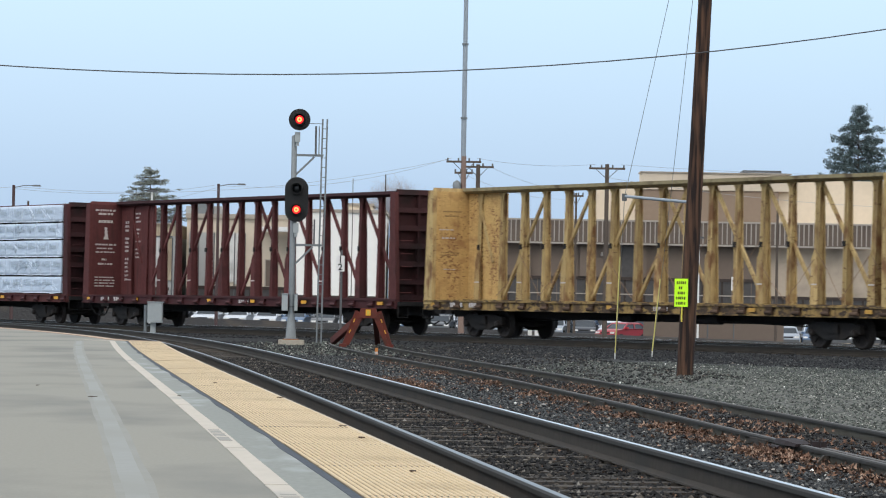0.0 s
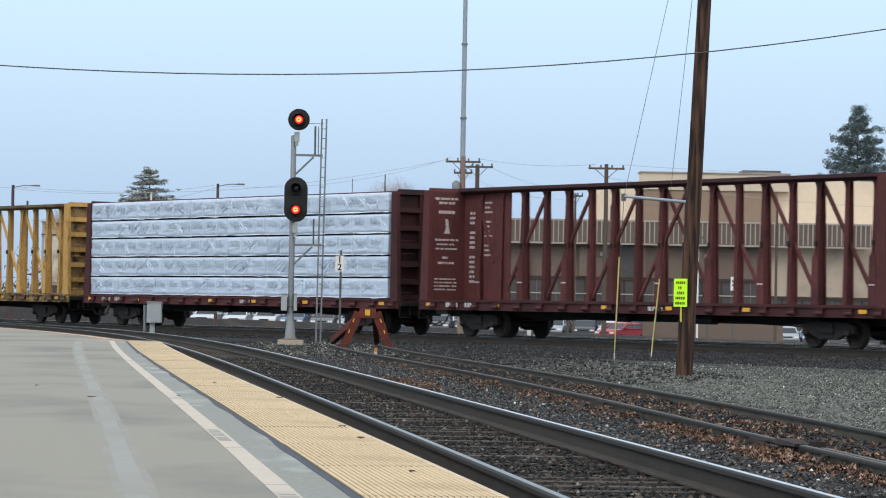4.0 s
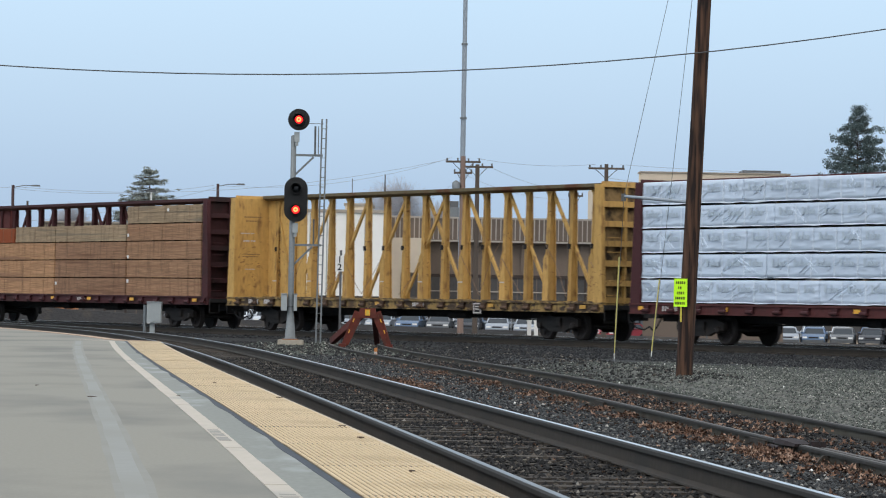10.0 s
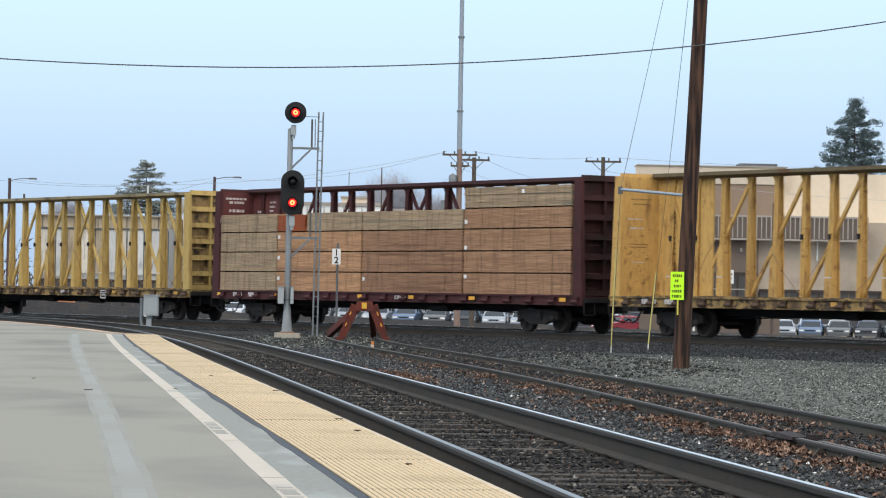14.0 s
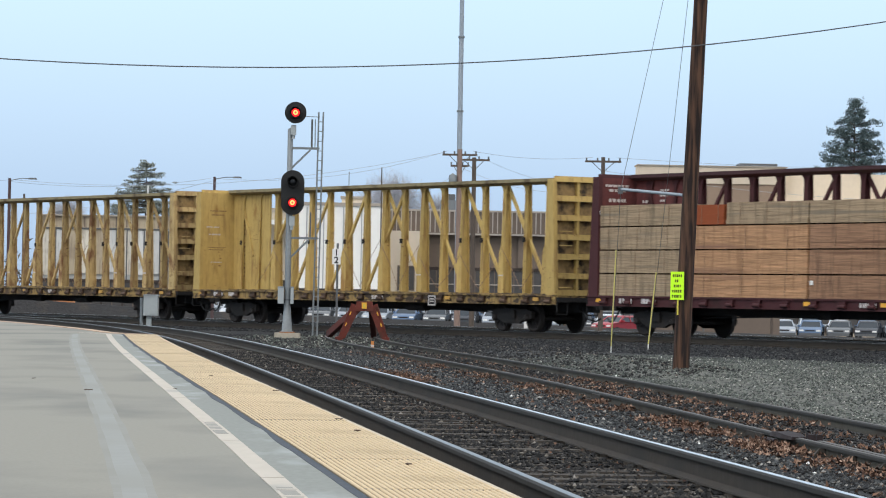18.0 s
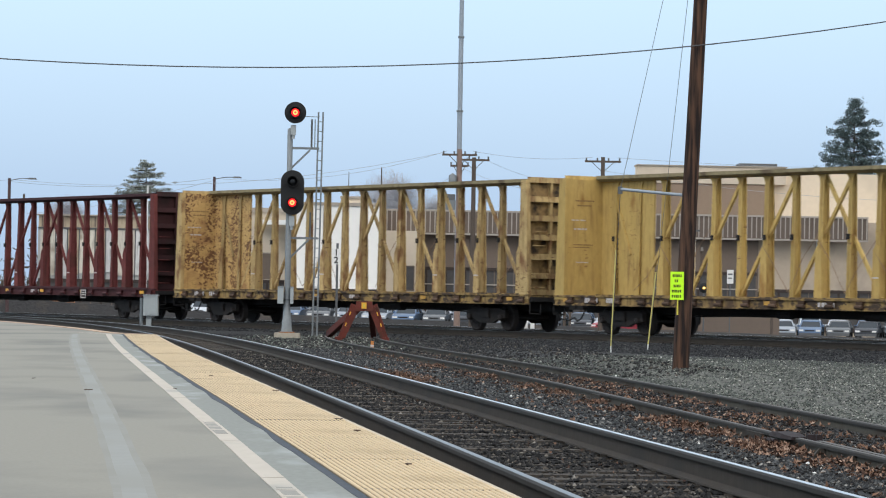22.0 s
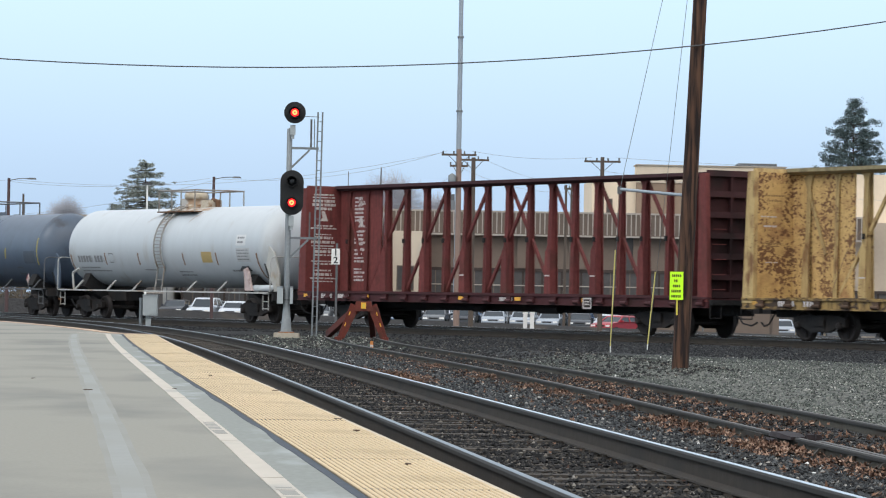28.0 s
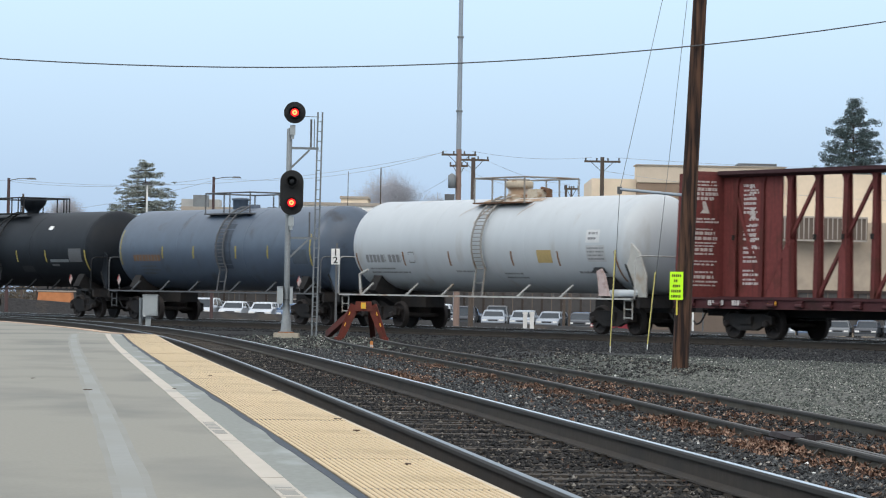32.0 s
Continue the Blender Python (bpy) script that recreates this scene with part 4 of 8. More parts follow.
def make_truck(parent, x):
    tr = part("truck", Shape().box(-0.28, 0.28, -1.12, 1.12, 0.42, 0.66), "under", parent, "sooty cast-steel truck", m=pose(x, 0, 0))
    for sy in (-1, 1):
        fr = Shape()
        y0, y1 = (0.90, 1.04) if sy > 0 else (-1.04, -0.90)
        fr.sweep([[(-1.10, y, 0.40), (-1.10, y, 0.62), (-0.75, y, 0.70), (0.75, y, 0.70), (1.10, y, 0.62), (1.10, y, 0.40), (0.78, y, 0.40), (0.36, y, 0.24), (-0.36, y, 0.24), (-0.78, y, 0.40)] for y in (y0, y1)])
        fr.box(-0.25, 0.25, y0 - 0.02, y1 + 0.02, 0.28, 0.62)
        side = part("side_frame", fr, "under", tr)
        for bx in (-0.89, 0.89):
            caps = Shape().lathe([(-0.04, 0.10), (0.05, 0.10), (0.07, 0.06)] if sy > 0 else [(0.04, 0.10), (-0.05, 0.10), (-0.07, 0.06)], "y", (bx, sy * 1.06, 0.42), 10)
            part("bearing_cap", caps, "wheel", tr)
        for k in (-0.16, 0, 0.16):
            part("spring", Shape().tube((k, sy * 0.97, 0.26), (k, sy * 0.97, 0.44), 0.065, n=8), "rust", tr)
    for bx in (-0.89, 0.89):
        ws = wheelset()
        ob = part("wheelset", ws, "wheel", tr, m=pose(bx, 0, 0.42))
        if len(ob.data.materials) < 2:
            ob.data.materials.append(M["tread"])
        WHEELS.append((ob, bx))
    return tr


M["faded_ink"] = mat("faded brown stencil ink", (0.24, 0.15, 0.065), 0.8, grain=14, amount=0.4)
M["winch_rust"] = mat("rusty winch iron", (0.075, 0.046, 0.030), 0.85, grain=12, amount=0.45, rand=0.35)
M["reflector_dull"] = mat("dirty amber reflector", (0.52, 0.29, 0.06), 0.5, grain=10, amount=0.3)

_ws = []


def wheelset():
    if _ws:
        return _ws[0]
    sh = Shape()
    sh.tube((0, -1.05, 0), (0, 1.05, 0), 0.075, n=10)
    for sy in (-1, 1):
        y = sy * 0.685
        sh.lathe([(y - sy * 0.01, 0.44), (y + sy * 0.025, 0.445), (y + sy * 0.035, 0.42), (y + sy * 0.13, 0.415), (y + sy * 0.13, 0.36), (y + sy * 0.085, 0.34), (y + sy * 0.085, 0.16), (y + sy * 0.14, 0.13), (y + sy * 0.14, 0.02)], "y", (0, 0, 0), 24)
        for i in range(4):   # cast spokes on the plate, so that the turn shows
            t = i * math.pi / 2
            sh.beam((0.14 * math.cos(t), y + sy * 0.10, 0.14 * math.sin(t)), (0.34 * math.cos(t), y + sy * 0.09, 0.34 * math.sin(t)), 0.05, 0.04)
    _ws.append(sh.mesh("wheelset"))
    return _ws[0]


def couplers(car, half):
    for sx in (-1, 1):
        c = Shape()
        c.box(min(sx * (half - 0.4), sx * (half + 0.35)), max(sx * (half - 0.4), sx * (half + 0.35)), -0.09, 0.09, 0.78, 0.98)
        c.frustum((sx * (half + 0.52), 0, 0.70), (0.36, 0.30), (0.34, 0.26), 0.36)
        part("coupler", c, "under", car)
        hose = Shape().path([(sx * (half - 0.1), -0.35, 0.7), (sx * (half + 0.2), -0.32, 0.42), (sx * (half + 0.5), -0.25, 0.36), (sx * (half + 0.7), -0.2, 0.46)], 0.025)
        part("brake_hose", hose, "black", car)


_winch = {}


def winch_mesh(mt):
    if mt not in _winch:
        _winch[mt] = Shape().frustum((0, 0, -0.02), (0.12, 0.08), (0.30, 0.10), 0.19).tube((-0.15, -0.05, 0.03), (0.15, -0.05, 0.03), 0.055, n=8).mesh("winch")
        _winch[mt].materials.append(M[mt])
    return _winch[mt]


HALF = 11.55
TOP = 4.70
BAY = 1.2192


def centerbeam(s, paint, panel, chord, sill, label, seed, stake_paint=None, wide_text=True, dense=False, end_paint=None, phase=0.5, panel_to=2.65, board=0.0):
    """A centre-beam flat car: deck, two bulkheads, and a trussed beam along its middle."""
    rnd = random.Random(seed)
    car = thing("centerbeam_flat_car", pose(0, 0, 0), label, "freight car", "freight train")
    stake_paint = stake_paint or paint
    end_paint = end_paint or ("red_end" if paint.startswith("red") else paint)
    # underframe and sills
    u = Shape()
    u.box(-HALF + 0.2, HALF - 0.2, -0.38, 0.38, 0.62, 1.06)
    u.sweep([[(-6.6, y, 0.72), (-5.6, y, 0.60), (5.6, y, 0.60), (6.6, y, 0.72), (6.6, y, 1.0), (-6.6, y, 1.0)] for y in (-0.30, 0.30)])
    for k in range(-9, 10):
        u.box(k * BAY - 0.06, k * BAY + 0.06, -1.32, 1.32, 0.86, 1.05)
    part("underframe", u, "under", car)
    part("air_tank", Shape().tube((2.2, -0.75, 0.72), (3.3, -0.75, 0.72), 0.16, n=12), "under", car)
    part("brake_cylinder", Shape().tube((-1.6, -0.7, 0.70), (-1.0, -0.7, 0.70), 0.13, n=12), "under", car)
    part("brake_rod", Shape().path([(-7.4, -0.25, 0.55), (-1.6, -0.7, 0.66)], 0.02, 5), "under", car)
    part("brake_rod", Shape().path([(7.4, -0.25, 0.55), (3.3, -0.7, 0.66)], 0.02, 5), "under", car)
    part("deck", Shape().box(-HALF + 0.1, HALF - 0.1, -1.33, 1.33, 1.055, 1.10), sill, car)
    for sy in (-1, 1):
        o = [(1.36, 0.87), (1.36, 1.085), (1.30, 1.085), (1.30, 1.135), (1.45, 1.135), (1.45, 1.085), (1.40, 1.085), (1.40, 0.87), (1.45, 0.87), (1.45, 0.83), (1.33, 0.83), (1.33, 0.87)]
        sl = Shape().sweep([[(x, sy * y, z) for y, z in (o if sy > 0 else o[::-1])] for x in (-HALF, HALF)])
        sb = part("side_sill", sl, sill, car)
        # winches and stake pockets under the lip, one to a bay
        for k in range(-9, 10):
            part("winch", winch_mesh("winch_rust" if paint.startswith("yellow") else "red_dark"), "under", sb, m=pose(k * BAY + 0.3, sy * 1.435, 0.90))
        if sy < 0:
            spots = ((-10.9, 0.30), (-1.2, 0.26), (5.6, 0.30), (10.6, 0.30)) if paint.startswith("yellow") else ((-10.9, 0.34), (-7.0, 0.34), (-1.2, 0.3), (2.0, 0.3), (5.6, 0.34), (10.6, 0.34))
            for x, w in spots:
                part("reflector", Shape().box(x - w / 2, x + w / 2, -1.458, -1.452, 0.94, 1.05), "reflector_dull" if paint.startswith("yellow") else "reflector", sb, "amber reflective patch")
            bars = text_bars([(-9.9, -9.2, 0.92, 0.14), (-8.8, -8.1, 0.92, 0.14), (1.0, 1.7, 0.92, 0.12)], lambda a_, z_: (a_, -1.457, z_), rnd)
            part("lettering", bars, "white", sb, kind="stuff")
            if board:
                st = part("stencil_board", Shape().box(board - 0.24, board + 0.24, -1.464, -1.452, 0.72, 1.08), "under", sb, "dark stencil board with a white outline")
                edge = Shape()
                for a_, b_, c_, d_ in ((-0.22, 0.22, 0.74, 0.78), (-0.22, 0.22, 1.02, 1.06), (-0.22, -0.17, 0.78, 1.02), (0.17, 0.22, 0.78, 1.02), (-0.12, 0.12, 0.93, 0.97), (-0.12, 0.12, 0.85, 0.89)):
                    edge.box(board + a_, board + b_, -1.468, -1.464, c_, d_)
                part("outline", edge, "white", st, "white stencilled outline")
    # bulkheads
    for sx in (-1, 1):
        bx0, bx1 = (HALF - 0.42, HALF - 0.36) if sx > 0 else (-HALF + 0.36, -HALF + 0.42)
        # front end only gets the darker paint, with its shade in the colour
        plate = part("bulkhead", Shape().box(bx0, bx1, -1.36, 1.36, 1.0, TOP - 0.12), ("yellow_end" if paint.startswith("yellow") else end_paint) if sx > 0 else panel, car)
        xo0, xo1 = (HALF - 0.42, HALF) if sx > 0 else (-HALF, -HALF + 0.42)
        for sy in (-1, 1):
            y0, y1 = sorted((sy * 1.28, sy * 1.42))
            xi0, xi1 = (xo0 - 0.06, xo1 - 0.0) if sx > 0 else (xo0, xo1 + 0.06)
            posts = Shape().add([(xi0, y0, 1.0), (xi1, y0, 1.0), (xi1, y1, 1.0), (xi0, y1, 1.0),
                       (xi0 if sx > 0 else xi0 + 0.18, y0, TOP - 0.1), (xi1 - (0.18 if sx > 0 else 0), y0, TOP - 0.1), (xi1 - (0.18 if sx > 0 else 0), y1, TOP - 0.1), (xi0 if sx > 0 else xi0 + 0.18, y1, TOP - 0.1)],
                      [(0, 3, 2, 1), (4, 5, 6, 7), (0, 1, 5, 4), (1, 2, 6, 5), (2, 3, 7, 6), (3, 0, 4, 7)])
            part("corner_post", posts, paint, plate)
        for k, z in enumerate((1.12, 1.62, 2.2, 2.78, 3.36, 3.94, TOP - 0.18)):
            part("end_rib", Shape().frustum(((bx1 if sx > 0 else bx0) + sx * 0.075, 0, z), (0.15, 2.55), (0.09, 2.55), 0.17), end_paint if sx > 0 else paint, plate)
        for sy in (-0.45, 0.45):
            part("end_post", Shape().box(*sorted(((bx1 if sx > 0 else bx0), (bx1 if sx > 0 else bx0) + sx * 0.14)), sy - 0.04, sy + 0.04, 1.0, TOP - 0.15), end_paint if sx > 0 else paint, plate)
        for k in range(5):
            z = 1.35 + 0.42 * k
            xg = sx * (HALF + 0.05)
            grab = Shape().path([(xg - sx * 0.06, -1.25, z), (xg, -1.25, z), (xg, -0.85, z), (xg - sx * 0.06, -0.85, z)], 0.014, 5)
            part("grab_iron", grab, paint, plate)
        grab = Shape().path([(sx * (HALF + 0.08), -1.38, 0.55), (sx * (HALF + 0.08), -1.38, 1.0), (sx * (HALF + 0.08), -1.0, 1.0), (sx * (HALF + 0.08), -1.0, 0.55), (sx * (HALF + 0.08), -1.38, 0.55)], 0.018, 5)
        part("step_iron", grab, "under", plate)
        lev = Shape().box(*sorted((sx * (HALF - 0.2), sx * (HALF + 0.12))), -1.36, 1.36, 0.92, 1.06)
        part("end_sill", lev, "under", car)
    # lettering inside the rear bulkhead
    lf = lambda y_, z_: (-HALF + 0.424, -1.26 + y_, z_)
    if dense:
        rows = []
        z = 1.45
        while z < 4.4:
            h = rnd.choice((0.04, 0.05, 0.05, 0.09))
            w = rnd.uniform(0.28, 0.50)
            if not 3.45 < z < 3.85 and rnd.random() < 0.88:
                rows.append((0.55 - w, 0.55 + w, z, h))
            z += h + rnd.uniform(0.035, 0.07)
        part("lettering", text_bars(rows, lf, rnd), "white", car, kind="stuff")
        part("emblem", Shape().add([lf(0.40, 3.50), lf(0.72, 3.50), lf(0.66, 3.66), lf(0.50, 3.62), lf(0.58, 3.84), lf(0.46, 3.84)], [(0, 1, 2, 3), (3, 2, 4, 5)]), "white", car)
    elif wide_text:
        rows = [(0.12, 0.95, 4.32, 0.07), (0.25, 0.85, 4.18, 0.08), (0.25, 0.85, 3.88, 0.10), (0.12, 1.0, 3.02, 0.06), (0.2, 0.9, 2.88, 0.05), (0.15, 0.95, 2.74, 0.05), (0.4, 0.6, 2.45, 0.07), (0.25, 0.85, 2.28, 0.07)]
        rows += [(0.12, 0.95, 1.45 + 0.11 * k, 0.045) for k in range(4)]
        part("lettering", text_bars(rows, lf, rnd), "white", car, kind="stuff")
        part("emblem", Shape().add([lf(0.45, 3.25), lf(0.68, 3.25), lf(0.64, 3.42), lf(0.52, 3.40), lf(0.60, 3.70), lf(0.50, 3.72)], [(0, 1, 2, 3), (3, 2, 4, 5)]), "white", car)
    else:
        part("lettering", text_bars([(0.25, 0.95, 3.92, 0.045), (0.32, 0.85, 3.78, 0.045), (0.2, 0.9, 2.62, 0.035), (0.2, 0.8, 2.54, 0.035)], lf, rnd, (0.04, 0.09), (0.015, 0.02)), "faded_ink", car, kind="stuff")
        part("chalk_marks", text_bars([(0.12, 0.66, 3.35, 0.035), (0.22, 0.70, 3.08, 0.05), (0.30, 0.75, 2.1, 0.03)], lf, rnd), "white", car, "white chalk marks", kind="stuff")
    # the beam
    part("top_chord", Shape().sweep([[(x, -0.30, TOP - 0.10), (x, -0.30, TOP), (x, 0.30, TOP), (x, 0.30, TOP - 0.10), (x, 0.16, TOP - 0.17), (x, -0.16, TOP - 0.17)] for x in (-HALF + 0.45, HALF - 0.45)]), chord, car)
    part("bottom_chord", Shape().box(-HALF + 0.45, HALF - 0.45, -0.24, 0.24, 1.10, 1.17), sill, car)
    wp = part("web_panel", Shape().box(-HALF + 0.42, -HALF + 0.42 + panel_to, -0.03, 0.03, 1.15, TOP - 0.15), panel, car)
    part("web_panel", Shape().box(HALF - 0.42 - 0.7, HALF - 0.42, -0.03, 0.03, 1.15, TOP - 0.15), panel, car)
    part("web_rib", Shape().beam(((phase - 9.15) * BAY, -0.06, TOP - 0.25), ((phase - 8.4) * BAY, -0.06, 2.35), 0.05, 0.10), stake_paint, wp)
    wf = lambda x_, z_: (x_, -0.034, z_)
    col = [(-HALF + 0.75, -HALF + 1.05, 1.7 + 0.155 * k, 0.08) for k in range(15) if k not in (6, 11)] if wide_text else [(-HALF + 1.0, -HALF + 1.3, 1.6 + 0.15 * k, 0.06) for k in range(14) if k % 5 != 4]
    if dense:
        col = [(-HALF + 1.35, -HALF + 1.35 + rnd.uniform(0.45, 0.8), 1.5 + 0.125 * k, rnd.choice((0.05, 0.07))) for k in range(23) if k not in (4, 9, 14, 15)]
    part("lettering", text_bars(col, wf, rnd), "white" if wide_text else "faded_ink", wp, kind="stuff")
    if wide_text:
        more = [(-HALF + 1.62, -HALF + 1.62 + rnd.uniform(0.22, 0.42), 2.55 + 0.15 * k, 0.06) for k in range(12) if k not in (3, 8)]
        part("lettering", text_bars(more, wf, rnd), "white", wp, kind="stuff")
    if dense:
        part("emblem", Shape().add([wf(-HALF + 1.62, 3.35), wf(-HALF + 1.92, 3.35), wf(-HALF + 1.86, 3.50), wf(-HALF + 1.72, 3.46), wf(-HALF + 1.80, 3.66), wf(-HALF + 1.68, 3.66)], [(0, 1, 2, 3), (3, 2, 4, 5)]), "white", wp)
    # stakes: wide wedge-shaped ones and slim ones by turns
    for k in range(-9, 8):
        x = (k + phase) * BAY
        wide = (k % 2 == 1)
        st = Shape()
        w = 0.085 if wide else 0.070
        lo, hi = (0.165, 0.085) if wide else (0.135, 0.080)
        for sy in (-1, 1):      # two flanges and the web between them
            y0, y1 = sorted((sy * (lo - 0.02), sy * lo))
            t0, t1 = sorted((sy * (hi - 0.02), sy * hi))
            st.sweep([[(x - w * 1.15, y0, 1.12), (x + w * 1.15, y0, 1.12), (x + w * 1.15, y1, 1.12), (x - w * 1.15, y1, 1.12)],
                      [(x - w, t0, TOP - 0.1), (x + w, t0, TOP - 0.1), (x + w, t1, TOP - 0.1), (x - w, t1, TOP - 0.1)]])
        st.sweep([[(x - 0.02, -lo, 1.12), (x + 0.02, -lo, 1.12), (x + 0.02, lo, 1.12), (x - 0.02, lo, 1.12)],
                  [(x - 0.02, -hi, TOP - 0.1), (x + 0.02, -hi, TOP - 0.1), (x + 0.02, hi, TOP - 0.1), (x - 0.02, hi, TOP - 0.1)]])
        # rounded gussets under the chord
        for sx in (-1, 1):
            g = [(x + sx * w * 0.9, TOP - 0.165), (x + sx * (w + 0.20), TOP - 0.165), (x + sx * (w + 0.09), TOP - 0.20), (x + sx * (w + 0.03), TOP - 0.28), (x + sx * w * 0.9, TOP - 0.46)]
            st.sweep([[(px, yy, pz) for px, pz in g] for yy in (-0.085, -0.06)])
        ob = part("stake", st, stake_paint, car)
        if rnd.random() < 0.65:
            part("cleat", Shape().box(x - 0.05, x + 0.03, -0.175, -0.10, 2.75, 2.90), "under", ob, "small dark cable cleat")
        if wide:
            # a pointed plate stiffens the foot of each wide stake, where the braces meet
            g = [(x - 0.165, 1.12), (x + 0.165, 1.12), (x + 0.125, 2.44), (x, 2.66), (x - 0.125, 2.44)]
            ft = part("foot_plate", Shape().sweep([[(px, yy, pz) for px, pz in g] for yy in (-0.190, -0.172)]), stake_paint, ob)
            if rnd.random() < 0.6:
                part("band", Shape().box(x - 0.13, x + 0.13, -0.195, -0.191, 1.70, 1.74), "white", ft, "thin pale strap mark")
    # slack tie-down cables looped between the stakes of the empty cars
    if paint.startswith("yellow"):
        for k in range(-8, 8):
            if rnd.random() < 0.75:
                a, b = ((k + phase) * BAY, (k + phase + 1) * BAY) if k % 2 else ((k + phase + 1) * BAY, (k + phase) * BAY)
                z = rnd.uniform(2.3, 3.1)
                part("tie_down_cable", Shape().path([(a, -0.20, z), (lerp(a, b, 0.5), -0.22, z - 0.62), (b, -0.24, 1.3)], 0.009, 4), "strap", car)
    # diagonals lean towards the middle and cross there
    for k in (-8, -6, -4, -2):
        part("diagonal", Shape().beam(((k + phase) * BAY, 0, 1.16), ((k + phase + 2) * BAY, 0, TOP - 0.2), 0.075, 0.10), stake_paint, car)
    for k in (-1, 1, 3, 5):
        part("diagonal", Shape().beam(((k + phase + 2) * BAY, 0.06, 1.16), ((k + phase) * BAY, 0.06, TOP - 0.2), 0.075, 0.10), stake_paint, car)
    for x in (-8.65, 8.65):
        make_truck(car, x)
    couplers(car, HALF)
    CARS.append((car, s))
    return car


